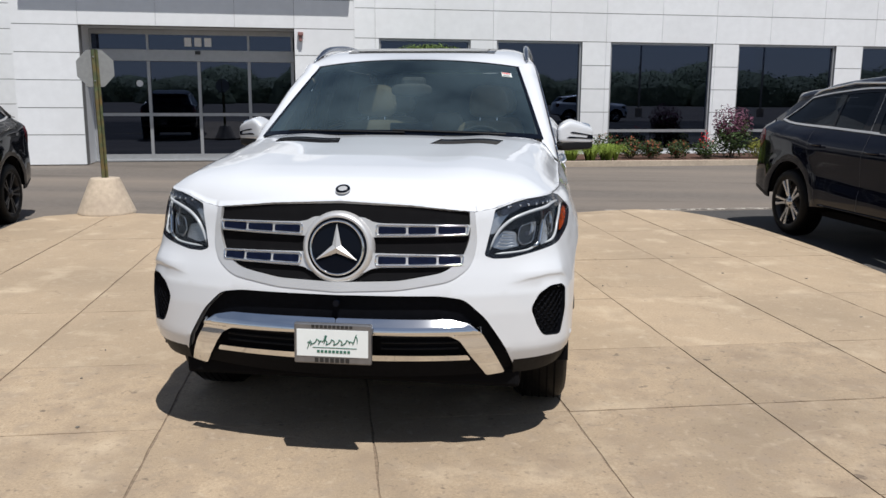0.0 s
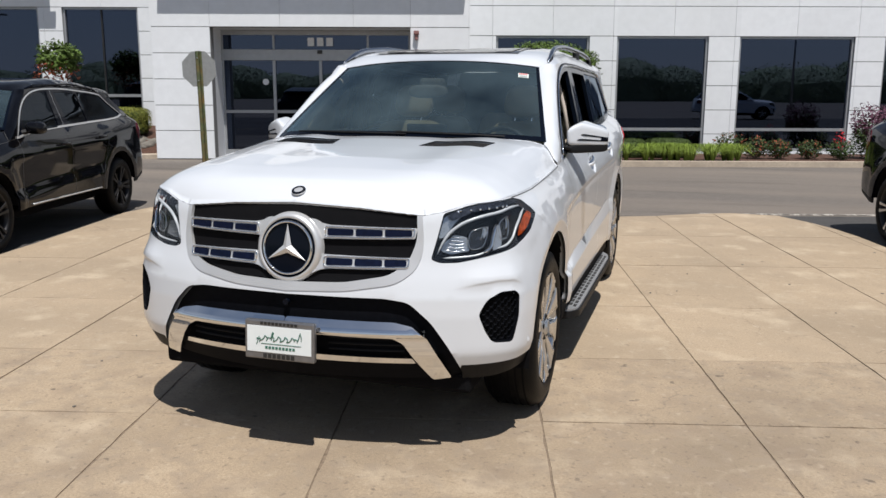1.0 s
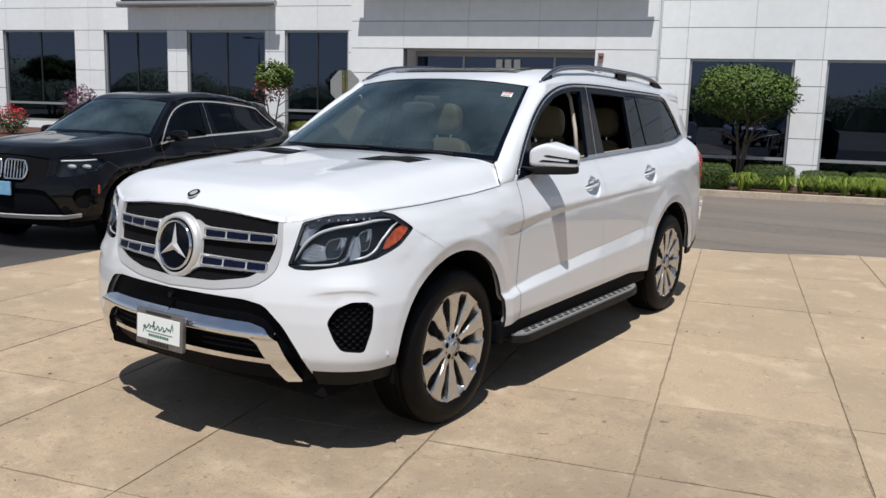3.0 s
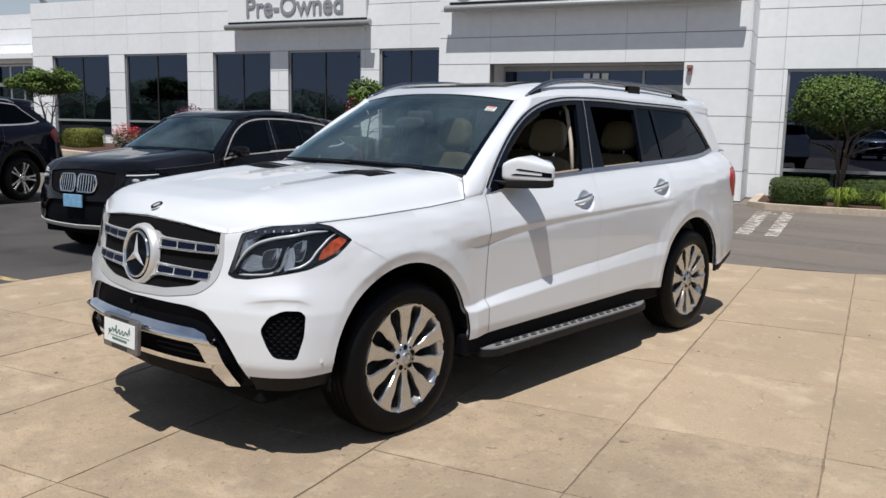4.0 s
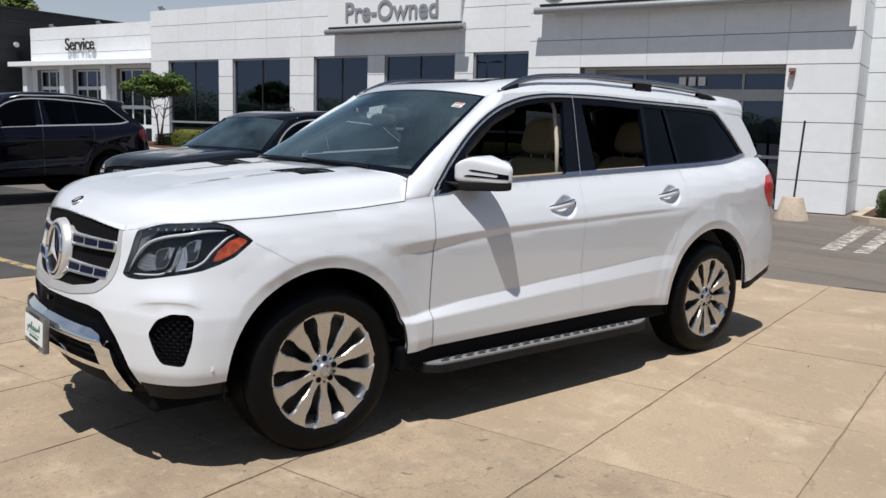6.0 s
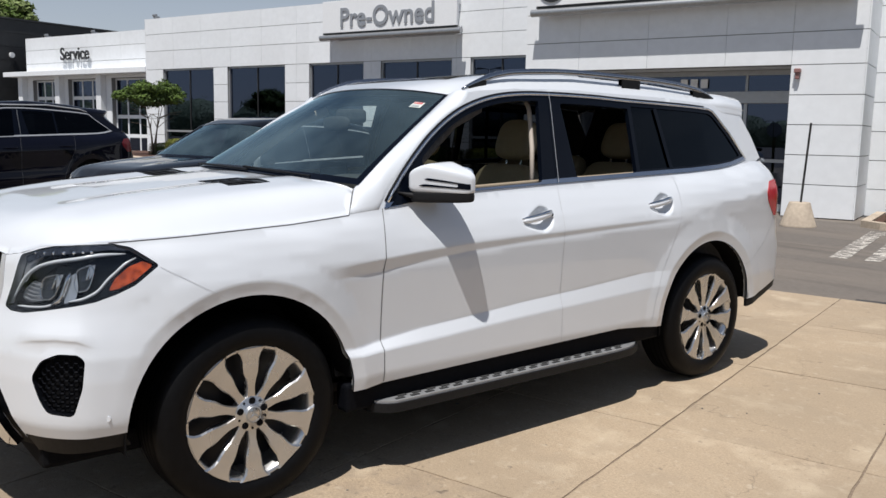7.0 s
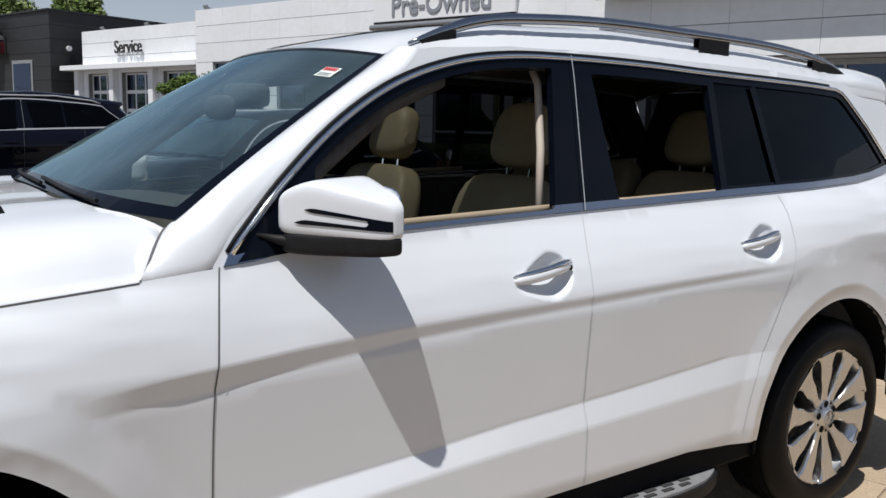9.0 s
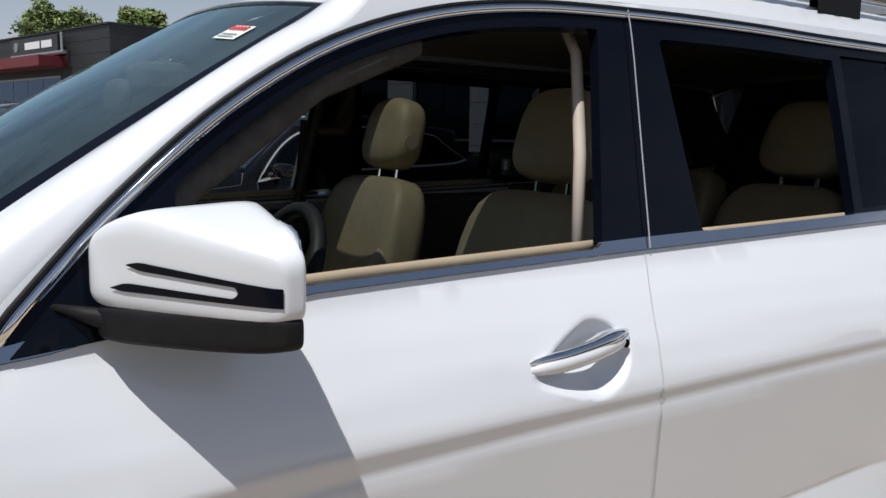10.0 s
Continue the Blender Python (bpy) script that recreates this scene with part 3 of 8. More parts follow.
PRE = sign_box("pre_owned_sign", "white wall sign reading Pre-Owned in grey letters", -14.70, -9.66, 4.50, 5.45, 17.72, 18.2)
text_mesh("letters", "Pre-Owned", 0.80, face_text(-13.95, 17.70, 4.66) @ Matrix.Diagonal((0.93, 1, 1, 1)), SIGN_GREY, PRE, 0.012, "grey letters", 0.012)
MAIN = sign_box("entrance_sign", "long white sign over the entrance with dark emblem shapes", -6.0, 0.86, 4.42, 5.5, 15.22, 15.6)
bm = bmesh.new()
rod(bm, (-5.55, 15.21, 4.85), (-5.55, 15.19, 4.85), 0.36, seg=32)
part("emblem_disc", bm, BLACK_LETTER, MAIN, "dark round emblem")
for u in np.arange(-4.7, -0.3, 0.62):
    part("letter_bar", boxes(((u, 15.20, 4.55), (u + 0.42, 15.22, 5.15)), bevel=0.004), SIGN_GREY, MAIN)
SERV = thing("service_sign", "black standing letters reading Service on the wall", "sign", at=BM)
text_mesh("letters", "Service", 0.72, face_text(-30.0, 18.62, 4.24) @ Matrix.Diagonal((0.96, 1, 1, 1)), BLACK_LETTER, SERV, 0.02, "black letters", 0.008)


def dark_building():
    """Charcoal neighbour beyond the service wing: its front faces the lot, its side runs back behind the wing."""
    root = thing("charcoal_building", "low charcoal showroom with a red canopy and sign", "building", at=BM)
    part("wall", boxes(((-62, 18.0, -0.2), (-34.05, 28, 6.16))), DARK_CLAD, root)
    for k in range(10):
        z = 0.2 + k * 0.597
        part("panel", boxes(((-62, 17.97, z), (-34.03, 17.995, z + 0.58))), DARK_CLAD, root)
        part("panel", boxes(((-34.045, 17.972, z), (-34.02, 27.9, z + 0.58))), DARK_CLAD, root)
    part("coping", boxes(((-62.05, 17.9, 6.165), (-33.97, 18.3, 6.24)), ((-34.3, 18.3, 6.165), (-33.97, 28, 6.24))), DARK_CLAD, root)
    part("canopy", boxes(((-62, 16.6, 4.45), (-38.2, 17.96, 4.95)), bevel=0.01), RED_METAL, root, "dark red fascia canopy")
    part("door", boxes(((-37.5, 17.93, 0.8), (-35.6, 17.965, 4.1)), bevel=0.01), ALUMINIUM, root, "grey framed side door")
    part("door_pane", boxes(((-37.35, 17.91, 1.0), (-35.75, 17.925, 3.95))), WINDOW_GLASS, root)
    part("window_frame", boxes(((-46.5, 17.92, 1.0), (-39.0, 17.965, 4.1)), bevel=0.01), ALUMINIUM, root)
    for k in range(4):
        part("pane", boxes(((-46.4 + 1.86 * k, 17.90, 1.1), (-46.4 + 1.86 * k + 1.76, 17.915, 4.0))), WINDOW_GLASS, root)
    part("sign_panel", boxes(((-43.7, 17.55, 5.2), (-38.3, 17.75, 5.98)), bevel=0.01), BLACK_LETTER, root, "black sign board")
    bm = bmesh.new()
    rod(bm, (-43.8, 17.6, 5.12), (-37.7, 17.6, 5.12), 0.10)
    part("lamp_tube", bm, STEEL, root)
    bm = bmesh.new()
    rod(bm, (-37.95, 17.6, 5.12), (-37.95, 17.6, 6.05), 0.07)
    part("bracket", bm, STEEL, root)
    for k, w in enumerate((1.75, 1.15)):
        u = -42.0 + 1.95 * k
        part("letter_bar", boxes(((u, 17.52, 5.42), (u + w, 17.545, 5.76))), SIGN_WHITE, root, "plain white lettering bar")
    bm = bmesh.new()
    rod(bm, (-43.1, 17.54, 5.6), (-43.1, 17.52, 5.6), 0.24, seg=20)
    part("sign_emblem", bm, STEEL, root)
    bm = bmesh.new()
    rod(bm, (-33.98, 18.8, 4.6), (-33.9, 18.8, 4.6), 0.12)
    part("wall_lamp", bm, SIGN_WHITE, root)
    return root


dark_building()


# ---- planting ----
def leaf_cloud(bm, centre, radii, count, size, rng, hollow=0.6, up=0.3, flat=0.0):
    """Small folded leaves scattered through an uneven ball."""
    lumps = [(Vector((rng.uniform(-1, 1), rng.uniform(-1, 1), rng.uniform(-1, 1))).normalized(), rng.uniform(0.78, 1.12)) for _ in range(14)]
    for _ in range(count):
        d = Vector((rng.gauss(0, 1), rng.gauss(0, 1), rng.gauss(0, 1))).normalized()
        r = rng.uniform(hollow, 1.0) ** 0.6
        r *= sum(k * max(0.0, d.dot(l)) ** 4 for l, k in lumps) / (sum(max(0.0, d.dot(l)) ** 4 for l, k in lumps) + 1e-6)
        p = Vector(centre) + Vector((d.x * radii[0], d.y * radii[1], d.z * radii[2])) * r
        a = Vector((rng.gauss(0, 1), rng.gauss(0, 1), rng.gauss(0, 0.6))).normalized()
        b = a.cross(d + Vector((0, 0, up))).normalized()
        s = size * rng.uniform(0.6, 1.3)
        v = [bm.verts.new(p + q) for q in (-a * s, b * s * 0.45, a * s, -b * s * 0.45)]
        bm.faces.new((v[0], v[1], v[2]))
        bm.faces.new((v[0], v[2], v[3]))


def tree(name, label, x, y, z, trunk_h, crown_r, crown_h, leaves, size, seed, mats=(None,), stems=3, r=0.05, ragged=False):
    rng = random.Random(seed)
    root = thing(name, label, "tree", at=Matrix.Translation((x, y, z)))
    bm = bmesh.new()
    top = trunk_h + crown_h * 0.5
    for k in range(stems):
        a = 2 * math.pi * k / stems + rng.uniform(0, 1)
        pts, q = [], Vector((0.06 * math.cos(a), 0.06 * math.sin(a), -0.05))
        for j in range(6):
            pts.append(q.copy())
            q += Vector((math.cos(a) * crown_r * 0.07 * j * 0.5, math.sin(a) * crown_r * 0.07 * j * 0.5, top / 6)) + Vector((rng.uniform(-0.03, 0.03), rng.uniform(-0.03, 0.03), 0))
        tube(bm, pts, [r * (1 - 0.13 * j) for j in range(6)], 7)
        for j in range(5):
            b = a + rng.uniform(-1.2, 1.2)
            s0 = pts[3 + j % 3]
            e = s0 + Vector((math.cos(b) * crown_r * rng.uniform(0.5, 0.8), math.sin(b) * crown_r * rng.uniform(0.5, 0.8), crown_h * rng.uniform(0.1, 0.4)))
            tube(bm, [s0, (s0 + e) / 2 + Vector((0, 0, 0.05)), e], [r * 0.4, r * 0.28, r * 0.12], 5)
    part("trunk", bm, BARK, root, smooth_on=True)
    for k, (mat, share, cz) in enumerate(mats):
        bm = bmesh.new()
        body = 0.72 if ragged else 1.0
        leaf_cloud(bm, (0, 0, trunk_h + crown_h * cz), (crown_r * body, crown_r * body, crown_h * 0.5 * body), int(leaves * share * body * 0.8), size, rng, 0.35)
        for _ in range(22 if ragged else 0):
            a, e, far = rng.uniform(0, 6.28), rng.uniform(-0.3, 1.2), rng.uniform(0.55, 1.05)
            c = (math.cos(a) * math.cos(e) * crown_r * far, math.sin(a) * math.cos(e) * crown_r * far, trunk_h + crown_h * (cz + 0.5 * far * math.sin(e)))
            k = rng.uniform(0.16, 0.34)
            leaf_cloud(bm, c, (crown_r * k, crown_r * k, crown_h * k * 0.6), int(leaves * share * 0.05), size, rng, 0.1)
        for _ in range(8):
            a, e = rng.uniform(0, 6.28), rng.uniform(-0.5, 0.9)
            c = (math.cos(a) * math.cos(e) * crown_r * 0.75, math.sin(a) * math.cos(e) * crown_r * 0.75, trunk_h + crown_h * (cz + 0.42 * math.sin(e)))
            leaf_cloud(bm, c, (crown_r * 0.35, crown_r * 0.35, crown_h * 0.2), int(leaves * share * 0.06), size, rng, 0.3)
        part("crown", bm, mat, root)
    return root


def bush(name, label, u, n, z, radii, count, size, seed, layers):
    rng = random.Random(seed)
    root = thing(name, label, "shrub", at=BM @ Matrix.Translation((u, n, z)))
    bm = bmesh.new()
    for k in range(9):
        a = rng.uniform(0, 6.28)
        tube(bm, [(0, 0, -0.05), (math.cos(a) * radii[0] * 0.3, math.sin(a) * radii[1] * 0.3, radii[2] * 0.7), (math.cos(a) * radii[0] * 0.7, math.sin(a) * radii[1] * 0.7, radii[2] * 1.4)], [0.012, 0.009, 0.004], 5)
    part("stems", bm, BARK, root)
    for mat, share, lift, spread in layers:
        bm = bmesh.new()
        leaf_cloud(bm, (0, 0, radii[2] * (0.95 + lift)), (radii[0] * spread, radii[1] * spread, radii[2] * 0.95), int(count * share), size, rng, 0.3)
        part("foliage", bm, mat, root)
    return root


def clipped_hedge(label, u0, u1, n0, n1, z0, z1, mat, seed):
    rng = random.Random(seed)
    root = thing("hedge", label, "hedge", at=BM)
    bm = bmesh.new()
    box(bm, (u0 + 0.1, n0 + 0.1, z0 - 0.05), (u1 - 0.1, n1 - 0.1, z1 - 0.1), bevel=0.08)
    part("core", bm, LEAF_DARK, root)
    bm = bmesh.new()
    c, h = Vector(((u0 + u1) / 2, (n0 + n1) / 2, (z0 + z1) / 2)), Vector(((u1 - u0) / 2, (n1 - n0) / 2, (z1 - z0) / 2))
    area = (u1 - u0) * (n1 - n0) + (z1 - z0) * (u1 - u0 + n1 - n0)
    for _ in range(int(4200 * area)):
        d = Vector((rng.uniform(-1, 1), rng.uniform(-1, 1), rng.uniform(-1, 1)))
        k = (abs(d.x) ** 5 + abs(d.y) ** 5 + abs(d.z) ** 5) ** 0.2
        d /= k / rng.uniform(0.86, 1.03)
        p = c + Vector((d.x * h.x, d.y * h.y, d.z * h.z))
        a = Vector((rng.gauss(0, 1), rng.gauss(0, 1), rng.gauss(0, 1))).normalized()
        b = a.cross(d).normalized()
        s = rng.uniform(0.011, 0.021)
        v = [bm.verts.new(p + q) for q in (-a * s, b * s * 0.6, a * s, -b * s * 0.6)]
        bm.faces.new(v)
    part("foliage", bm, mat, root)
    return root


def daylilies(label, u0, u1, n0, n1, z, clumps, seed):
    """Arching strap leaves in clumps."""
    rng = random.Random(seed)
    bm = bmesh.new()
    for _ in range(clumps):
        cu, cn = rng.uniform(u0, u1), rng.uniform(n0, n1)
        for _ in range(105):
            a, L = rng.uniform(0, 6.28), rng.uniform(0.34, 0.60)
            out = rng.uniform(0.14, 0.46)
            w = rng.uniform(0.006, 0.011)
            side = Vector((-math.sin(a), math.cos(a), 0)) * w
            prev = None
            for j in range(5):
                t = j / 4
                p = Vector((cu + math.cos(a) * (0.03 + out * t ** 1.4), cn + math.sin(a) * (0.03 + out * t ** 1.4), z + L * (2.2 * t - 1.75 * t * t)))
                pair = (bm.verts.new(p - side * (1 - 0.9 * t)), bm.verts.new(p + side * (1 - 0.9 * t)))
                if prev:
                    bm.faces.new((prev[0], prev[1], pair[1], pair[0]))
                prev = pair
    ob = finish("daylilies", bm, GRASSY, recalc=False)
    ob.matrix_world = BM
    return tagged(ob, label, "plants", kind="stuff")


def planting():
    # east bed: kerb, mulch, lilies, hedges, roses and the purple bush
    bed = thing("planting_bed", "mulched bed with a pale concrete kerb", "flower bed", kind="structure", at=BM)
    bm = bmesh.new()
    edge = [(1.25, 16.9), (1.25, 14.45), (1.6, 14.1), (2.4, 13.95), (26, 13.95), (26, 16.9)]
    inner = [(1.42, 16.9), (1.42, 14.5), (1.7, 14.25), (2.45, 14.12), (26, 14.12), (26, 16.9)]
    slab_of(bm, inner, -0.3, 0.02)
    part("mulch", bm, MULCH, bed)
    for (a, b), (c, d) in zip(zip(edge, edge[1:]), zip(inner, inner[1:])):
        bm = bmesh.new()
        slab_of(bm, [a, b, d, c], -0.3, 0.06)
        part("kerb", bm, KERB, bed)
    west = thing("planting_bed", "raised mulched bed with a concrete kerb", "flower bed", kind="structure", at=BM)
    # the mulch climbs from the kerb to the wall
    front_n = lambda u: float(np.interp(u, [-10, -6.4], [14.6, 15.9]))
    low_z = lambda u, n: ground_z(*(BM @ Vector((u, n, 0)))[:2])
    us = np.linspace(-23.8, -6.4, 40)
    bm = bmesh.new()
    rng = random.Random(51)
    grid = []
    for u in us:
        n0 = front_n(u)
        z0 = low_z(u, n0) + 0.09
        grid.append([bm.verts.new((u, n0 + (18.2 - n0) * k / 8, z0 + (max(0.62, z0) - z0) * (k / 8) ** 0.7 + (rng.uniform(-0.02, 0.02) if 0 < k < 8 else 0))) for k in range(9)])
    for a, b in zip(grid, grid[1:]):
        for k in range(8):
            bm.faces.new((a[k], b[k], b[k + 1], a[k + 1]))
    part("mulch", bm, MULCH, west, smooth_on=True)
    for a, b in zip(us, us[1:]):
        bm = bmesh.new()
        vs = []
        for u in (a, b - 0.01):
            n0 = front_n(u)
            z0 = low_z(u, n0)
            vs.append([bm.verts.new((u, n, z)) for n, z in ((n0 - 0.18, z0 - 0.2), (n0 - 0.18, z0 + 0.10), (n0, z0 + 0.12), (n0, z0 - 0.2))])
        for k in range(4):
            bm.faces.new((vs[0][k], vs[1][k], vs[1][(k + 1) % 4], vs[0][(k + 1) % 4]))
        bm.faces.new(vs[0])
        bm.faces.new(vs[1][::-1])
        part("kerb", bm, KERB, west)
    for k in range(26):
        u, t = rng.uniform(-9.5, -6.5), rng.uniform(0.05, 0.5)
        n0 = front_n(u)
        bm = bmesh.new()
        bmesh.ops.create_icosphere(bm, subdivisions=2, radius=1.0)
        r = rng.uniform(0.08, 0.2)
        for v in bm.verts:
            v.co = v.co * r * rng.uniform(0.85, 1.1)
            v.co.z *= 0.7
            v.co += Vector((u, n0 + (18.2 - n0) * t, low_z(u, n0) + 0.12 + 0.45 * t ** 0.7))
        part("stone", bm, STONE, west, smooth_on=True)
    daylilies("arching green daylilies along the kerb", 2.85, 7.1, 14.3, 14.85, 0.02, 26, 5)
    daylilies("arching green daylilies along the kerb", 5.6, 7.0, 14.3, 14.75, 0.02, 5, 6)
    for u0, u1, top in ((1.62, 2.75, 0.56), (3.02, 4.08, 0.54), (4.22, 5.16, 0.45), (5.24, 6.2, 0.46)):
        clipped_hedge("clipped green box hedge in the bed", u0, u1, 14.6 if u0 < 2 else 15.3, 15.5 if u0 < 2 else 16.2, 0.02, top, HEDGE, int(u0 * 10))
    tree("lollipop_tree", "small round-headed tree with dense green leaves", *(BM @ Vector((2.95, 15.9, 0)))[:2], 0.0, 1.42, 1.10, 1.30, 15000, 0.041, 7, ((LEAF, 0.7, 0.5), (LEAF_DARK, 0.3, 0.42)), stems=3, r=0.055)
    for u, n, r in ((7.65, 15.3, 0.36), (8.15, 15.2, 0.34), (8.85, 15.2, 0.32), (7.2, 15.8, 0.42)):
        bush("rose_bush", "low rose bush with dark green leaves", u, n, 0.0, (r, r, r * 0.8), 900, 0.035, int(u * 7), ((LEAF_DARK, 0.8, 0, 1), (LEAF_RED, 0.15, 0.1, 1)))
    bush("rose_bush", "low rose bush with red blooms", 9.52, 15.1, 0.0, (0.34, 0.34, 0.27), 1000, 0.035, 31, ((LEAF_DARK, 0.8, 0, 1), (FLOWER_RED, 0.08, 0.75, 0.6)))
    bush("butterfly_bush", "tall loose bush with purple blooms", 10.32, 15.3, 0.0, (0.56, 0.55, 0.58), 3200, 0.04, 33, ((LEAF_DARK, 0.55, -0.1, 0.95), (FLOWER_PURPLE, 0.45, 0.5, 1.0)))
    bush("shrub", "small yellow-green leafy shrub", 10.92, 15.1, 0.0, (0.32, 0.3, 0.28), 800, 0.03, 35, ((HEDGE_GOLD, 1, 0, 1),))
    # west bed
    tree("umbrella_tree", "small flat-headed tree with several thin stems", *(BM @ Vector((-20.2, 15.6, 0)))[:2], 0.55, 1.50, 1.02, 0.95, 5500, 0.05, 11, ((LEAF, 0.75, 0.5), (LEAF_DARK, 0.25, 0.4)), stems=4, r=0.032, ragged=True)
    tree("young_tree", "young tree with green and reddish leaves", *(BM @ Vector((-8.75, 16.0, 0)))[:2], 0.25, 1.53, 0.55, 0.85, 1700, 0.06, 13, ((LEAF, 0.8, 0.58), (LEAF_RED, 0.10, 0.22)), stems=2, r=0.035)
    for u0, u1, n0, z1, mat in ((-19.5, -18.45, 15.4, 1.16, HEDGE_GOLD), (-20.6, -19.65, 15.6, 1.0, HEDGE), (-10.6, -8.9, 16.2, 1.12, HEDGE), (-8.7, -7.0, 16.4, 1.12, HEDGE_GOLD), (-13.2, -11.2, 16.2, 1.1, HEDGE)):
        clipped_hedge("clipped low hedge under the windows", u0, u1, n0, n0 + 1.0, 0.5, z1, mat, int(-u0 * 10))
    bush("shrub", "loose shrub with pink blooms", -16.75, 15.5, 0.5, (0.6, 0.5, 0.38), 1300, 0.04, 41, ((LEAF_DARK, 0.7, 0, 1), (FLOWER_RED, 0.3, 0.4, 0.9)))
    bush("butterfly_bush", "bush with purple blooms against the wall", -14.95, 16.3, 0.5, (0.55, 0.5, 0.62), 2400, 0.045, 43, ((LEAF_DARK, 0.5, -0.1, 1), (FLOWER_PURPLE, 0.5, 0.5, 1)))


planting()


def far_trees():
    """Broad trees behind the buildings, and the tree line across the road that the windows mirror."""
    rng = random.Random(77)
    spots = [(-74.5, 9.2, 9.7, 3.0), (-65.7, 14.0, 9.0, 1.9), (-46, 36, 6.9, 3.2), (-38.5, 38, 6.4, 2.6)]
    for x, y, h, r in spots:
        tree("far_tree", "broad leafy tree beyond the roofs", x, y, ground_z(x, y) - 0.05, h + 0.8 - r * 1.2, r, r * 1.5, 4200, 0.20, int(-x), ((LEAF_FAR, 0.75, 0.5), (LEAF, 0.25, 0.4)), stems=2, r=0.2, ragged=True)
    bm = bmesh.new()
    for k in range(46):
        a = radians(-172 + k * 3.6)
        d = rng.uniform(120, 160)
        c = (d * math.cos(a), d * math.sin(a), rng.uniform(2.4, 4.2))
        leaf_cloud(bm, c, (8.5, 8.5, c[2] + 0.5), 3200, 0.26, rng, 0.2)
        bmesh.ops.create_icosphere(bm, subdivisions=2, radius=1.0, matrix=Matrix.Translation((c[0] * 1.03, c[1] * 1.03, 0.3)) @ Matrix.Diagonal((9.0, 9.0, c[2] * 1.98, 1)))
        leaf_cloud(bm, (c[0] * 1.02, c[1] * 1.02, 1.3), (9.0, 9.0, 2.0), 800, 0.42, rng, 0.2)
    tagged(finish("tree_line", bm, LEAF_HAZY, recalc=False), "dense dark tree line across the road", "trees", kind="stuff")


far_trees()


# ---- stop sign in its weighted base, and the broken post ----
def cone_base(root, r0, r1, h):
    bm = bmesh.new()
    seg = 24
    prof = [(r0, 0.0), (r0, 0.02), (r0 * 0.985, 0.03), (r1 * 1.02, h - 0.015), (r1 * 0.97, h), (0.001, h)]
    rings = [[bm.verts.new((r * math.cos(2 * math.pi * k / seg), r * math.sin(2 * math.pi * k / seg), z)) for k in range(seg)] for r, z in prof]
    for a, b in zip(rings, rings[1:]):
        for k in range(seg):
            bm.faces.new((a[k], a[(k + 1) % seg], b[(k + 1) % seg], b[k]))
    part("base", bm, KERB, root, "cast concrete cone base", True)


def stop_sign():
    root = thing("stop_sign", "bare back of a stop sign on a rusty green post", "road sign", at=Matrix.Translation((-4.76, 5.88, 0.0)))
    cone_base(root, 0.355, 0.178, 0.45)
    lean = Matrix.Rotation(radians(-1.2), 4, "Y")
    bm = bmesh.new()
    for lo, hi in (((-0.028, -0.012, 0.40), (0.028, -0.006, 2.04)), ((-0.028, -0.012, 0.40), (-0.022, 0.022, 2.04)), ((0.022, -0.012, 0.40), (0.028, 0.022, 2.04)), ((-0.045, 0.018, 0.40), (-0.022, 0.024, 2.04)), ((0.022, 0.018, 0.40), (0.045, 0.024, 2.04))):
        box(bm, lo, hi, lean)
    part("post", bm, GREEN_POST, root)
    bm = bmesh.new()
    r = 0.245
    ring = [(r * math.cos(radians(22.5 + 45 * k)), r * math.sin(radians(22.5 + 45 * k))) for k in range(8)]
    a = [bm.verts.new((x, 0.026, 1.81 + z)) for x, z in ring]
    b = [bm.verts.new((x, 0.030, 1.81 + z)) for x, z in ring]
    bm.faces.new(a)
    bm.faces.new(b[::-1])
    for k in range(8):
        bm.faces.new((a[k], a[(k + 1) % 8], b[(k + 1) % 8], b[k]))
    bmesh.ops.transform(bm, matrix=Matrix.Rotation(radians(12), 4, "Z") @ lean, verts=bm.verts)
    part("sign_plate", bm, SIGN_BACK, root, "grey bare back of an octagonal plate")
    for z in (1.66, 1.95):
        bm = bmesh.new()
        rod(bm, (-0.02 * z, -0.02, z), (-0.02 * z, 0.03, z), 0.009, seg=8)
        part("bolt", bm, STEEL, root)


stop_sign()


def bare_post():
    root = thing("bollard_post", "thin dark post leaning in a concrete cone base", "post", at=Matrix.Translation((-3.75, 13.2, -0.06)))
    cone_base(root, 0.31, 0.18, 0.44)
    bm = bmesh.new()
    rod(bm, (0.02, 0, 0.42), (0.10, 0, 1.86), 0.02, seg=8)
    part("post", bm, BLACK_LETTER, root)


bare_post()


# ---- markings ----
def marking(name, label, corners, mat, z=0.004):
    bm = bmesh.new()
    n = len(corners)
    top = [bm.verts.new((x, y, ground_z(x, y) + z)) for x, y in corners]
    low = [bm.verts.new((x, y, ground_z(x, y) - 0.02)) for x, y in corners]
    bm.faces.new(top)
    for i in range(n):
        bm.faces.new((top[i], low[i], low[(i + 1) % n], top[(i + 1) % n]))
    return tagged(finish(name, bm, mat), label, "marking", kind="structure")


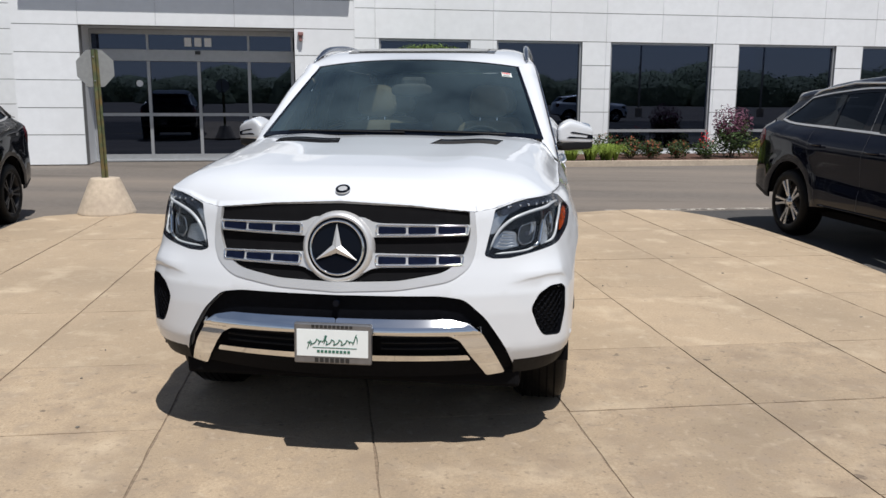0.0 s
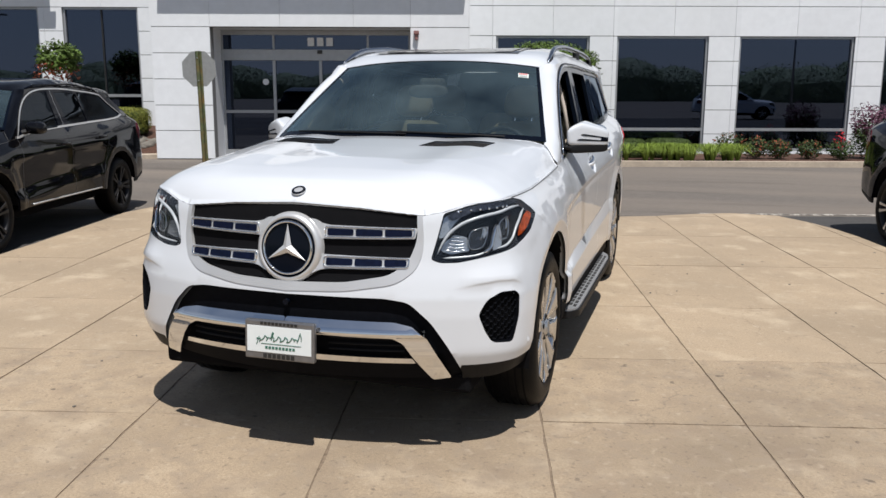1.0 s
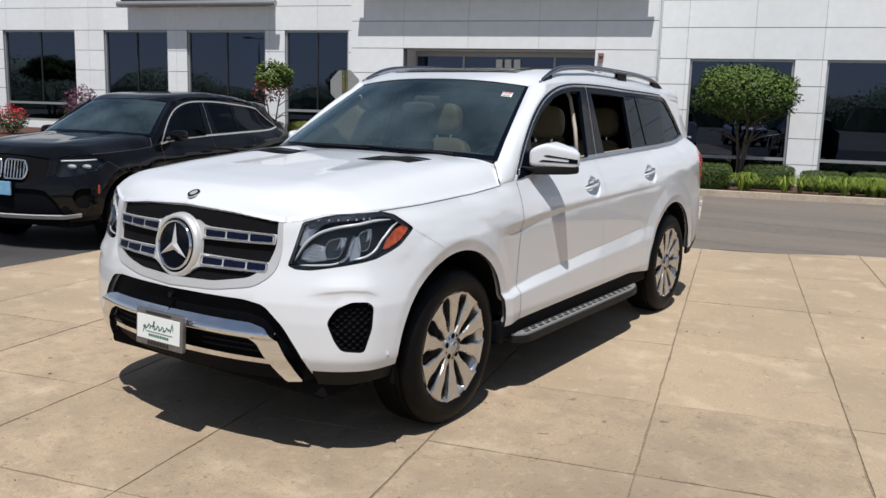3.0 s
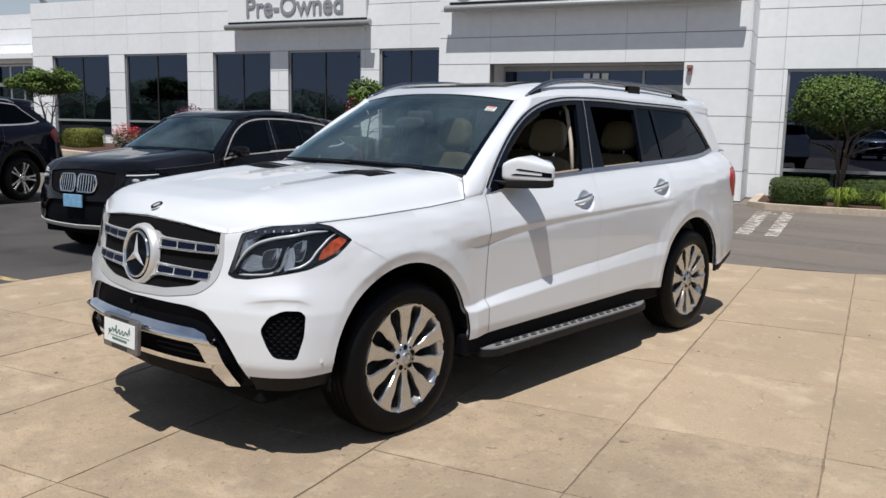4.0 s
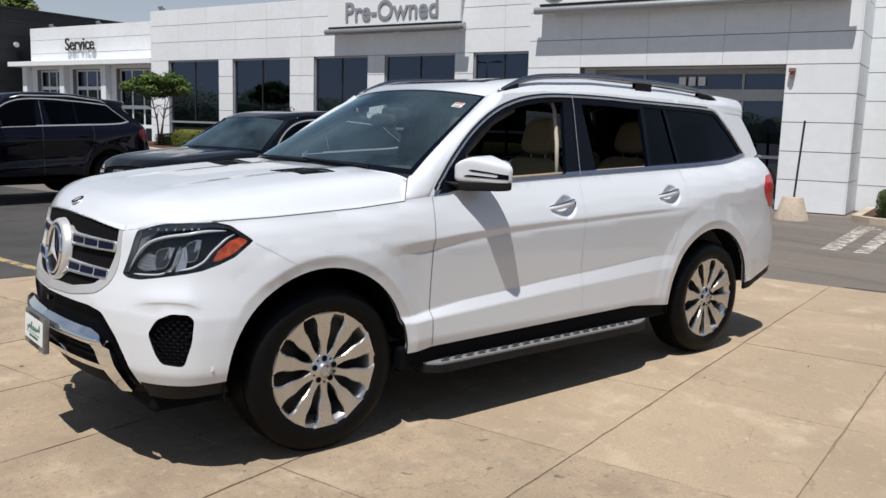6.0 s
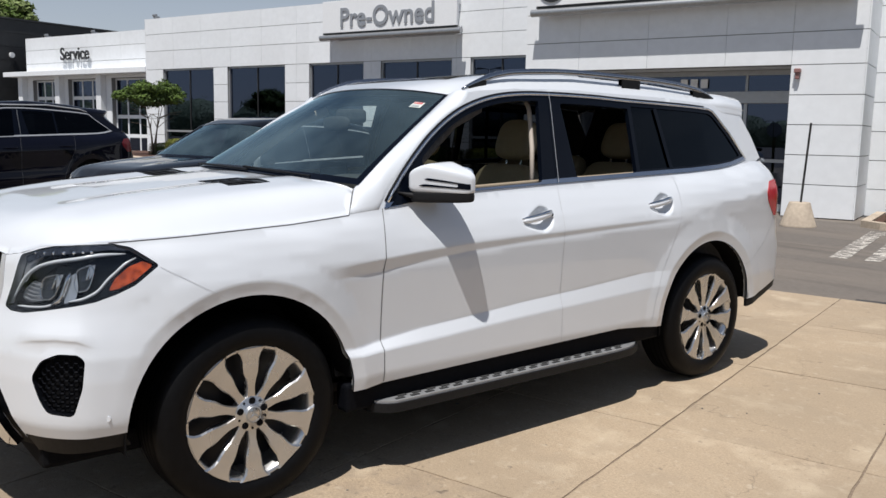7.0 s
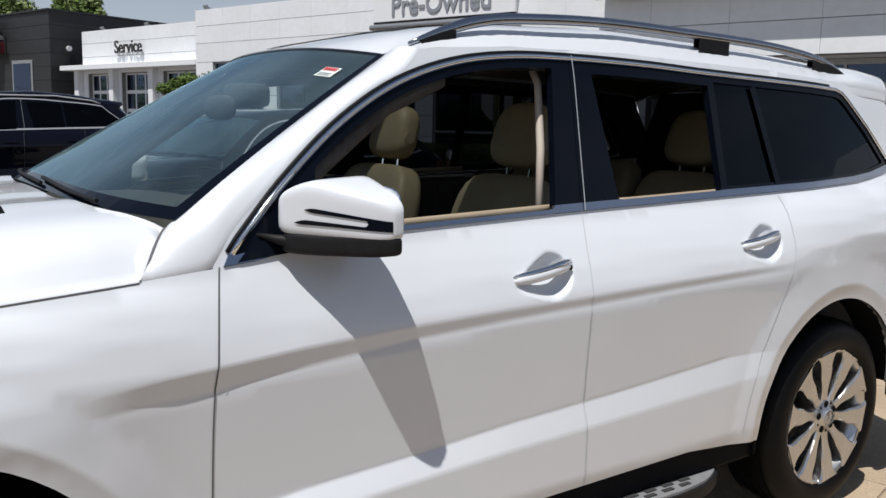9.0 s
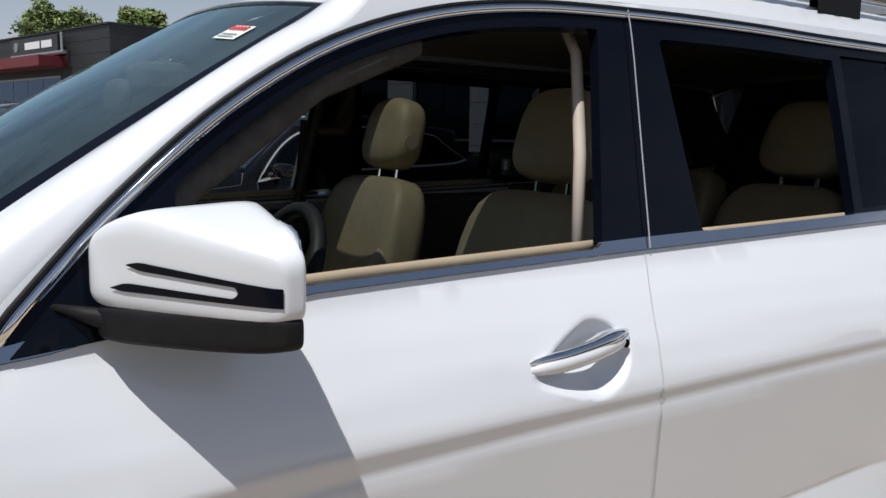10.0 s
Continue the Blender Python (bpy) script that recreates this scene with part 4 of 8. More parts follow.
marking("yellow_line", "worn yellow bay line on the asphalt", [(-4.2, 0.33), (-4.2, 0.43), (-9.2, -0.55), (-9.2, -0.65)], PAINT_YELLOW, 0.008)
marking("white_line", "worn white line on the asphalt", [(1.6, 7.42), (1.6, 7.50), (9.5, 9.62), (9.5, 9.54)], PAINT_WHITE, 0.008)
for quad in ([(-1.42, 9.60), (-1.20, 9.66), (-2.36, 13.60), (-2.60, 13.52)], [(-0.98, 9.62), (-0.80, 9.70), (-1.95, 13.72), (-2.15, 13.62)], [(-2.26, 13.25), (-2.19, 13.02), (-2.06, 13.06), (-2.14, 13.30)]):
    marking("hatch_line", "worn white hatching on the drive", quad, PAINT_WHITE)


# ---- lamp posts of the lot that the windows mirror ----
def lot_lamp(u, n, h):
    root = thing("lot_lamp", "tall grey lot lamp with two flat heads", "street lamp", "lamps of the lot", at=BM @ Matrix.Translation((u, n, -0.05)))
    bm = bmesh.new()
    rod(bm, (0, 0, 0), (0, 0, 0.7), 0.28, seg=20)
    part("footing", bm, KERB, root)
    bm = bmesh.new()
    rod(bm, (0, 0, 0.7), (0, 0, h), 0.09, 0.06, seg=12)
    part("pole", bm, STEEL, root, smooth_on=True)
    for sx in (-1, 1):
        bm = bmesh.new()
        tube(bm, [(0, 0, h - 0.1), (sx * 0.4, 0, h + 0.02), (sx * 0.8, 0, h + 0.05)], 0.04, 6)
        part("arm", bm, STEEL, root)
        part("lamp_head", boxes(((sx * 1.05 - 0.35, -0.2, h - 0.02), (sx * 1.05 + 0.35, 0.2, h + 0.12)), bevel=0.03), SIGN_BACK, root)


for _u, _h in ((-34.3, 7.2), (-25.6, 8.6), (4.0, 8.4), (26.5, 8.4), (37.0, 8.2)):
    lot_lamp(_u, -25.0, _h)


def grit():
    """Loose chips and bits of dead leaf on the slab."""
    rng = random.Random(91)
    bm = bmesh.new()
    for _ in range(90):
        x, y = rng.uniform(-3.8, 4.6), rng.uniform(-6.0, 5.0)
        if not inside(PAD_FAR, x, y):
            continue
        r = rng.choice((0.004, 0.006, 0.008, 0.015))
        a = rng.uniform(0, 6.28)
        flat = 0.25 if r > 0.01 else 0.7
        made = bmesh.ops.create_icosphere(bm, subdivisions=1, radius=1.0, matrix=Matrix.Translation((x, y, 0.002)) @ Matrix.Rotation(a, 4, "Z") @ Matrix.Diagonal((r, r * rng.uniform(0.5, 0.8), r * flat, 1)))
        for v in made["verts"]:
            v.co += Vector((rng.uniform(-1, 1), rng.uniform(-1, 1), 0)) * r * 0.2
    return tagged(finish("grit", bm, STONE), "scattered grit and leaf bits on the pad", "debris", kind="stuff")


grit()


# ---- car materials ----
CAR_WHITE = material("white_car_paint", (0.635, 0.660, 0.695), 0.38, coat=1.0, vary=0.01, grain=4, spec=0.5)
CAR_BLACK = material("black_car_paint", (0.003, 0.003, 0.004), 0.05, coat=0.0, spec=0.30, vary=0.1, grain=3)
CAR_BLUE = material("midnight_car_paint", (0.003, 0.0035, 0.008), 0.05, coat=0.0, spec=0.28, vary=0.1, grain=3)
CHROME = material("chrome", (0.78, 0.79, 0.80), 0.06, metal=1.0, vary=0.03, grain=9)
SATIN = material("satin_silver", (0.66, 0.66, 0.66), 0.36, metal=0.55, vary=0.03, grain=9)
BLACK_PLASTIC = material("black_plastic", (0.010, 0.010, 0.011), 0.55, spec=0.18, vary=0.2, grain=60, bump=0.1, bump_scale=400)
GLOSS_BLACK = material("gloss_black", (0.003, 0.0045, 0.009), 0.06, spec=0.13)
PIT_BLACK = material("void_black", (0.007, 0.007, 0.008), 0.9, vary=0.1, spec=0.05)
RUBBER = material("tyre_rubber", (0.0035, 0.0035, 0.004), 0.48, spec=0.12, vary=0.25, grain=30, bump=0.15, bump_scale=200)
ALLOY = material("polished_alloy", (0.56, 0.555, 0.55), 0.27, metal=0.9, vary=0.05, grain=14, rough_vary=0.06)
ALLOY_DARK = material("dark_alloy", (0.022, 0.022, 0.024), 0.4, metal=0.6, vary=0.2, grain=12)
WINDSCREEN = glass_material("windscreen_glass", (0.76, 0.84, 0.83), ior=1.75, reflect=(0.62, 0.88, 1.0), sky_sheen=0.048)
SIDE_GLASS = glass_material("side_glass", (0.84, 0.89, 0.88), ior=1.40)
PRIVACY = glass_material("privacy_glass", (0.03, 0.034, 0.04), ior=1.24, reflect=(0.75, 0.86, 1.0))
SUNROOF = glass_material("sunroof_glass", (0.20, 0.22, 0.22), ior=1.5)
LAMP_GLASS = glass_material("lamp_cover", (0.90, 0.92, 0.94), ior=1.38)
# chrome with its dark blue reflections put into the colour
WINDOW_TRIM = material("window_trim_tinted", (0.30, 0.335, 0.41), 0.10, metal=1.0, vary=0.04, grain=9)
LAMP_LENS = material("projector_lens", (0.35, 0.38, 0.42), 0.05, coat=1.0, spec=0.8)
RAIL_METAL = material("rail_metal", (0.34, 0.36, 0.40), 0.22, metal=1.0, vary=0.05, grain=9)
LAMP_INNER = material("lamp_reflector", (0.46, 0.48, 0.51), 0.20, metal=0.7, vary=0.15, grain=40)
DULL_BLACK = material("dull_black", (0.004, 0.0045, 0.0065), 0.6, spec=0.06, vary=0.2, grain=40)
SLOT_BLUE = material("slot_navy", (0.005, 0.008, 0.024), 0.4, spec=0.08, vary=0.3, grain=60)
PEWTER = material("pewter", (0.24, 0.24, 0.25), 0.4, metal=0.8, vary=0.1, grain=30)
SHUT = material("shut_gap", (0.10, 0.10, 0.105), 0.8)
# pale copy of the gap colour: a highlight painted along the edge
SHUT_LIT = material("shut_gap_lit_edge", (0.50, 0.51, 0.53), 0.4, vary=0.1)
BOARD = material("board_aluminium", (0.36, 0.365, 0.375), 0.45, metal=0.5, vary=0.1, grain=30)
LAMP_GUIDE = material("light_guide", (0.50, 0.52, 0.55), 0.25, spec=0.6, vary=0.06, grain=60)
LAMP_BAND = material("lamp_band", (0.040, 0.046, 0.06), 0.25, metal=0.5, vary=0.5, grain=70)
LENS_DARK = material("dark_projector_lens", (0.012, 0.014, 0.018), 0.05, spec=0.7)
LAMP_DARK = material("lamp_bezel", (0.008, 0.010, 0.015), 0.25, spec=0.3, vary=0.2, grain=30)
AMBER = material("amber_reflector", (0.40, 0.062, 0.010), 0.16, coat=0.5, vary=0.55, grain=45)
TAIL_RED = material("red_tail_lamp", (0.46, 0.006, 0.016), 0.2, coat=0.2, vary=0.15, grain=30)
TAIL_DIM = material("dark_red_lamp", (0.13, 0.006, 0.012), 0.2, coat=0.3, vary=0.15, grain=30)
LEATHER = material("beige_leather", (0.30, 0.245, 0.150), 0.55, vary=0.06, grain=25, bump=0.12, bump_scale=220)
TRIM_BEIGE = material("beige_trim", (0.33, 0.265, 0.185), 0.6, vary=0.06, grain=12)
HEADLINER = material("beige_headliner", (0.32, 0.28, 0.22), 0.9, vary=0.04)
DASH = material("dark_dashboard", (0.060, 0.057, 0.055), 0.7, spec=0.15, vary=0.2, grain=40, bump=0.15, bump_scale=300)
CARPET = material("dark_carpet", (0.03, 0.028, 0.025), 0.95, vary=0.3)
PLATE_WHITE = material("plate_white", (0.74, 0.78, 0.78), 0.4, vary=0.02)
PLATE_GREEN = material("plate_green", (0.03, 0.13, 0.09), 0.5)
PLATE_BLUE = material("plate_blue", (0.18, 0.36, 0.55), 0.4, vary=0.2, grain=20)
STICKER = material("paper_sticker", (0.58, 0.63, 0.60), 0.7, vary=0.05)
STICKER_RED = material("red_print", (0.55, 0.03, 0.04), 0.7)
BOARD_RUBBER = material("rubber_stud", (0.03, 0.03, 0.03), 0.8)
PALE_TRIM = material("pale_pillar_trim", (0.50, 0.44, 0.38), 0.6, vary=0.06, grain=12)
BELT = material("seat_belt", (0.012, 0.012, 0.012), 0.8)

# ---- shape of the white car: plan outline, section insets, shoulder line ----
PLAN_S, PLAN = dense([(0, -0.925), (0.25, -0.905), (0.45, -0.87), (0.645, -0.81), (0.81, -0.735), (0.917, -0.632), (0.957, -0.50),
                      (0.968, -0.36), (0.974, -0.18), (0.972, 0.1), (0.966, 0.8), (0.966, 1.7), (0.968, 2.6), (0.968, 3.1), (0.958, 3.5),
                      (0.93, 3.8), (0.87, 4.0), (0.72, 4.11), (0.45, 4.17), (0, 4.19)], 900)
PLAN_N = np.gradient(PLAN, PLAN_S, axis=0)
PLAN_N = np.stack([PLAN_N[:, 1], -PLAN_N[:, 0]], 1) / np.linalg.norm(PLAN_N, axis=1)[:, None]
S_END = PLAN_S[-1]


def s_of_y(y):
    """Place along the outline for a point of the flank."""
    mask = PLAN[:, 0] > 0.70
    return float(np.interp(y, PLAN[mask, 1], PLAN_S[mask]))


def plan_y(s):
    return np.interp(s, PLAN_S, PLAN[:, 1])


TOP_S = [0, 0.3, 0.58, 0.67, 0.77, s_of_y(-0.56), s_of_y(-0.2), s_of_y(0.2), s_of_y(0.45), s_of_y(0.62), s_of_y(1.1), s_of_y(1.75), s_of_y(2.12),
         s_of_y(2.5), s_of_y(3.0), s_of_y(3.35), s_of_y(3.5), s_of_y(3.73), S_END]
TOP_Z = [1.07, 1.055, 1.027, 1.04, 1.07, 1.086, 1.10, 1.118, 1.14, 1.156, 1.206, 1.231, 1.244, 1.258, 1.275, 1.295, 1.315, 1.342, 1.345]


def top_z(s):
    return np.interp(s, TOP_S, TOP_Z)


def pillar_x(y, z):
    """Half width of the cabin side above the shoulder."""
    base = np.interp(y, [0.4, 0.7, 1.2, 1.8, 2.6, 3.2, 3.63, 3.9, 4.1], [0.872, 0.872, 0.853, 0.840, 0.843, 0.842, 0.833, 0.80, 0.76])
    return base - 0.25 * (z - 1.2) - 0.5 * np.maximum(0, z - 1.6) ** 2


ARCHES = [(-0.02, 0.395, 0.472), (3.06, 0.395, 0.475)]
FLARES = [(0.0, 0.052, 0.15), (0.0, 0.056, 0.17)]


def inset(s, z):
    """How far the skin lies inside the outline."""
    y = plan_y(s)
    top = top_z(s)
    wf = 1 - smooth(-0.62, -0.25, y)
    front = np.interp(z, [0.26, 0.34, 0.41, 0.47, 0.62, 0.70, 0.76, 0.84, 0.92, 1.0, 1.03, 1.09], [0.09, 0.055, 0.02, 0.0, 0.0, 0.006, 0.02, 0.045, 0.062, 0.075, 0.083, 0.11])
    zb = np.interp(s, [0.68, 0.80, 0.90, 0.98, 1.05], [0.735, 0.760, 0.770, 0.766, 0.74])
    dz = z - zb
    front = front - 0.009 * smooth(0.68, 0.84, s) * (1 - smooth(0.97, 1.06, s)) * np.exp(-(dz / np.where(dz > 0, 0.045, 0.011)) ** 2)
    w = np.maximum(top - z, 0)
    need = 0.088 + (np.maximum(np.interp(s, PLAN_S, PLAN[:, 0]) - pillar_x(y, top), 0.06) - 0.088) * smooth(0.1, 0.6, y)
    need = np.where(s > s_of_y(3.85), 0.16, need)
    round_over = np.interp(w, [0, 0.025, 0.06, 0.11, 0.18, 0.26], [1, 0.74, 0.47, 0.23, 0.06, 0])
    leaning = np.interp(w, [0, 0.03, 0.08, 0.14, 0.20, 0.27], [1, 0.84, 0.58, 0.31, 0.12, 0])
    door = smooth(0.35, 0.8, y) * (1 - smooth(2.5, 3.0, y))
    side = need * (round_over * (1 - door) + leaning * door)
    crease = np.interp(y, [0.3, 0.455, 0.6, 0.81, 1.09, 1.43, 1.71, 2.09, 2.7], [0.926, 0.943, 0.953, 0.970, 0.986, 0.997, 1.003, 1.015, 1.03])
    step_h = np.interp(y, [0.4, 0.6, 0.8, 1.1, 1.6, 2.4], [0.048, 0.054, 0.048, 0.036, 0.026, 0.020])
    low_top = np.interp(y, [0.5, 0.82, 1.13, 1.46, 1.9, 2.4], [0.585, 0.625, 0.645, 0.672, 0.695, 0.730])
    low_bot = np.interp(y, [0.5, 0.87, 1.4, 2.04, 2.53], [0.553, 0.568, 0.597, 0.622, 0.642])
    d = crease - z
    deep = np.interp(y, [0.4, 0.6, 0.8, 1.1, 1.6, 2.4], [0.018, 0.020, 0.018, 0.0138, 0.0105, 0.008])
    mask = smooth(0.26, 0.55, y) * (1 - smooth(2.35, 2.8, y))
    fall = np.where(z > crease - step_h, deep * np.clip(d / step_h, 0, 1),
                    np.where(z > low_top, deep + 0.014 * np.clip((crease - step_h - z) / (crease - step_h - low_top), 0, 1),
                             np.where(z > low_bot, (deep + 0.014) * (1 - np.clip((low_top - z) / (low_top - low_bot), 0, 1)) + 0.002, 0.002 + 0.35 * np.maximum(0, 0.46 - z) ** 1.2)))
    side = side + mask * fall
    side = side + (1 - mask) * np.interp(d, [0, 0.12, 0.42, 0.56], [0, 0.006, 0.008, 0.02])
    for (cy, cz, r), (w0, w1, w2) in zip(ARCHES, FLARES):
        far = np.hypot(y - cy, z - cz) - r
        side = side - np.interp(far, [0, w1, w2], [0.003, 0.014, 0.0])
    # shoulder of the haunch
    zs = np.interp(y, [2.8, 3.2, 3.7], [1.03, 1.095, 1.135])
    side = side + 0.0085 * smooth(2.75, 3.35, y) * smooth(-0.02, 0.085, zs - z) * (1 - smooth(0.10, 0.36, zs - z))
    rear = np.interp(z, [0.3, 0.5, 0.75, 0.95, 1.2, 1.37], [0.06, 0.0, 0.0, 0.05, 0.11, 0.16])
    wr = smooth(3.85, 4.1, y)
    return (wf * front + (1 - wf) * side) * (1 - wr) + wr * rear


def skin(s, z, out=0.0):
    """Point of the lower body, out metres proud of its skin."""
    off = inset(s, z) - out
    x, y = np.interp(s, PLAN_S, PLAN[:, 0]), np.interp(s, PLAN_S, PLAN[:, 1])
    return (max(float(x - off * np.interp(s, PLAN_S, PLAN_N[:, 0])), 0.0), float(y - off * np.interp(s, PLAN_S, PLAN_N[:, 1])), float(z))


ROOF_Y = [1.117, 1.305, 1.59, 2.06, 2.82, 3.364, 3.64, 3.9]
ROOF_Z = [1.662, 1.694, 1.717, 1.730, 1.723, 1.700, 1.682, 1.665]


def roof_edge_z(y):
    return float(np.interp(y, ROOF_Y, ROOF_Z))


def cabin(y, z, out=0.0):
    return (float(pillar_x(y, z)) + out * 0.9, y, z + out * 0.4)


# ---- cutting a curved skin along outlines ----
def densify(poly, step, closed=True):
    out = []
    pts = list(poly) + ([poly[0]] if closed else [])
    for (x0, y0), (x1, y1) in zip(pts, pts[1:]):
        k = max(1, int(math.ceil(math.hypot(x1 - x0, y1 - y0) / step)))
        out += [(x0 + (x1 - x0) * i / k, y0 + (y1 - y0) * i / k) for i in range(k)]
    return out if closed else out + [tuple(poly[-1])]


def rounded(poly, r, k=4):
    """A polygon with its corners rounded."""
    out = []
    n = len(poly)
    for i in range(n):
        a, b, c = Vector(poly[i - 1]), Vector(poly[i]), Vector(poly[(i + 1) % n])
        d0, d1 = (a - b), (c - b)
        q = min(r, d0.length * 0.45, d1.length * 0.45)
        p0, p1 = b + d0.normalized() * q, b + d1.normalized() * q
        for j in range(k + 1):
            t = j / k
            out.append(tuple(p0 * (1 - t) ** 2 + b * 2 * t * (1 - t) + p1 * t * t))
    return out


def shrink(poly, d):
    """A polygon moved inwards by d on all sides."""
    p = [Vector(q) for q in poly]
    area = sum(a.x * b.y - b.x * a.y for a, b in zip(p, p[1:] + p[:1]))
    sign = 1 if area > 0 else -1
    out = []
    for a, b, c in zip([p[-1]] + p[:-1], p, p[1:] + [p[0]]):
        n0 = Vector((-(b - a).y, (b - a).x)).normalized() * sign
        n1 = Vector((-(c - b).y, (c - b).x)).normalized() * sign
        m = n0 + n1
        m = m / max(m.length_squared, 0.25) * 2 if m.length > 1e-6 else n0
        out.append(tuple(b + m * d))
    return out


def cut_skin(outer, regions, step, lines=()):
    """Triangles over an outline, cut along the outlines of its regions: {region: (points, triangles)}."""
    from mathutils import geometry
    pts, edges = [], []
    for poly in [outer] + [r[1] for r in regions]:
        d = densify(poly, step)
        base = len(pts)
        pts += d
        edges += [(base + i, base + (i + 1) % len(d)) for i in range(len(d))]
    for line in lines:
        d = densify(line, step, False)
        base = len(pts)
        pts += d
        edges += [(base + i, base + i + 1) for i in range(len(d) - 1)]
    arr = np.array(pts)
    lo, hi = np.array(outer).min(0), np.array(outer).max(0)
    gx, gy = np.arange(lo[0] + step / 2, hi[0], step), np.arange(lo[1] + step / 2, hi[1], step)
    o = np.array(outer)
    for j, b in enumerate(gy):
        for a in gx:
            q = (a + (step * 0.5 if j % 2 else 0), b)
            if np.hypot(arr[:, 0] - q[0], arr[:, 1] - q[1]).min() > 0.6 * step and inside(o, *q):
                pts.append(q)
    vs, _, fs, *_ = geometry.delaunay_2d_cdt([Vector(p) for p in pts], edges, [], 0, 1e-5)
    vs = [(v.x, v.y) for v in vs]
    polys = [(key, np.array(poly)) for key, poly in regions]
    out = {}
    for f in fs:
        cx, cy = sum(vs[i][0] for i in f) / 3, sum(vs[i][1] for i in f) / 3
        if not inside(o, cx, cy):
            continue
        key = next((k for k, poly in polys if inside(poly, cx, cy)), "skin")
        out.setdefault(key, []).append(f)
    done = {}
    for key, tris in out.items():
        used = sorted({i for f in tris for i in f})
        back = {i: n for n, i in enumerate(used)}
        done[key] = ([vs[i] for i in used], [tuple(back[i] for i in f) for f in tris])
    return done


def skin_mesh(cut, place, sides=(1,), thick=0.0, weld=True, fine=False):
    """A cut region laid on a curved surface; thick gives it a rim turned inwards."""
    bm = bmesh.new()
    if fine:
        la, lb, lk = (bm.verts.layers.float.new(k) for k in ("along", "up", "half"))
    points, tris = cut
    for side in sides:
        vs = [bm.verts.new((side * p[0], p[1], p[2])) for p in (place(*q) for q in points)]
        if fine:
            for v, (a, b) in zip(vs, points):
                v[la], v[lb], v[lk] = a, b, float(side)
        for a, b, c in tris:
            try:
                bm.faces.new((vs[a], vs[b], vs[c]) if side > 0 else (vs[a], vs[c], vs[b]))
            except ValueError:
                pass
    if weld and len(sides) > 1:
        bmesh.ops.remove_doubles(bm, verts=bm.verts, dist=0.0004)
    bmesh.ops.recalc_face_normals(bm, faces=bm.faces)
    mid = [f for f in bm.faces]
    if mid:
        # face the normals away from the car's inside
        c = Vector((0, 1.6, 0.9)) if len(sides) > 1 else Vector((0, 1.6, 0.9))
        score = sum((f.calc_center_median() - c).dot(f.normal) * f.calc_area() for f in mid)
        if score < 0:
            bmesh.ops.reverse_faces(bm, faces=mid)
    if thick:
        rim = [e for e in bm.edges if e.is_boundary]
        bm.normal_update()
        moved = {}
        for e in rim:
            for v in e.verts:
                if v not in moved:
                    moved[v] = bm.verts.new(v.co - v.normal * thick)
        for e in rim:
            a, b = e.verts
            f = bm.faces.new((a, b, moved[b], moved[a]))
    return bm


def skin_part(name, bm, mat, parent, label=""):
    me = bpy.data.meshes.new(name)
    bm.to_mesh(me)
    bm.free()
    me.materials.append(mat)
    me.shade_smooth()
    me.set_sharp_from_angle(angle=radians(50))
    ob = new(name, me)
    ob.parent = parent
    if label:
        ob["label"] = label
    return ob


def surface_normals(ob, place, h=0.007, skip=None):
    """Shading normals taken from the curved surface itself, so that no facet shows."""
    me = ob.data
    a, b, k = (me.attributes[n].data for n in ("along", "up", "half"))
    out = []
    for i, v in enumerate(me.vertices):
        side = k[i].value
        if side == 0.0:
            out.append((0.0, 0.0, 0.0))
            continue
        s, z = a[i].value, b[i].value
        if skip and skip(v.co):
            out.append((0.0, 0.0, 0.0))
            continue
        du = Vector(place(s + h, z)) - Vector(place(max(s - h, 0.0), z))
        dv = Vector(place(s, z + h)) - Vector(place(s, z - h))
        n = du.cross(dv)
        if n.length < 1e-9:
            out.append((0.0, 0.0, 0.0))
            continue
        n.normalize()
        n.x *= side
        if s < 1e-5:
            n.x = 0.0
        own = Vector(v.normal)
        out.append(tuple(n if n.dot(own) > 0 else -n))
    me.normals_split_custom_set_from_vertices(out)
    for name in ("along", "up", "half"):
        me.attributes.remove(me.attributes[name])


def ribbon(points, width, normal_out, mat, parent, name="shut_line"):
    """A narrow line along a surface, such as a dark door gap or its painted lit edge."""
    bm = bmesh.new()
    pts = [Vector(p) for p in points]
    prev = None
    for i, p in enumerate(pts):
        d = (pts[min(i + 1, len(pts) - 1)] - pts[max(i - 1, 0)]).normalized()
        n = Vector(normal_out(p)).normalized()
        s = d.cross(n).normalized() * width / 2
        pair = (bm.verts.new(p - s + n * 0.002), bm.verts.new(p + s + n * 0.002))
        if prev:
            bm.faces.new((prev[0], prev[1], pair[1], pair[0]))
        prev = pair
    return finish(name, bm, mat, parent)


# ---- hood, windscreen and roof of the same car ----
HOOD_S1 = s_of_y(0.47)


def hood_edge(s):
    return skin(s, float(top_z(s)))


_edge = np.array([hood_edge(s) for s in np.linspace(0, HOOD_S1, 900)])


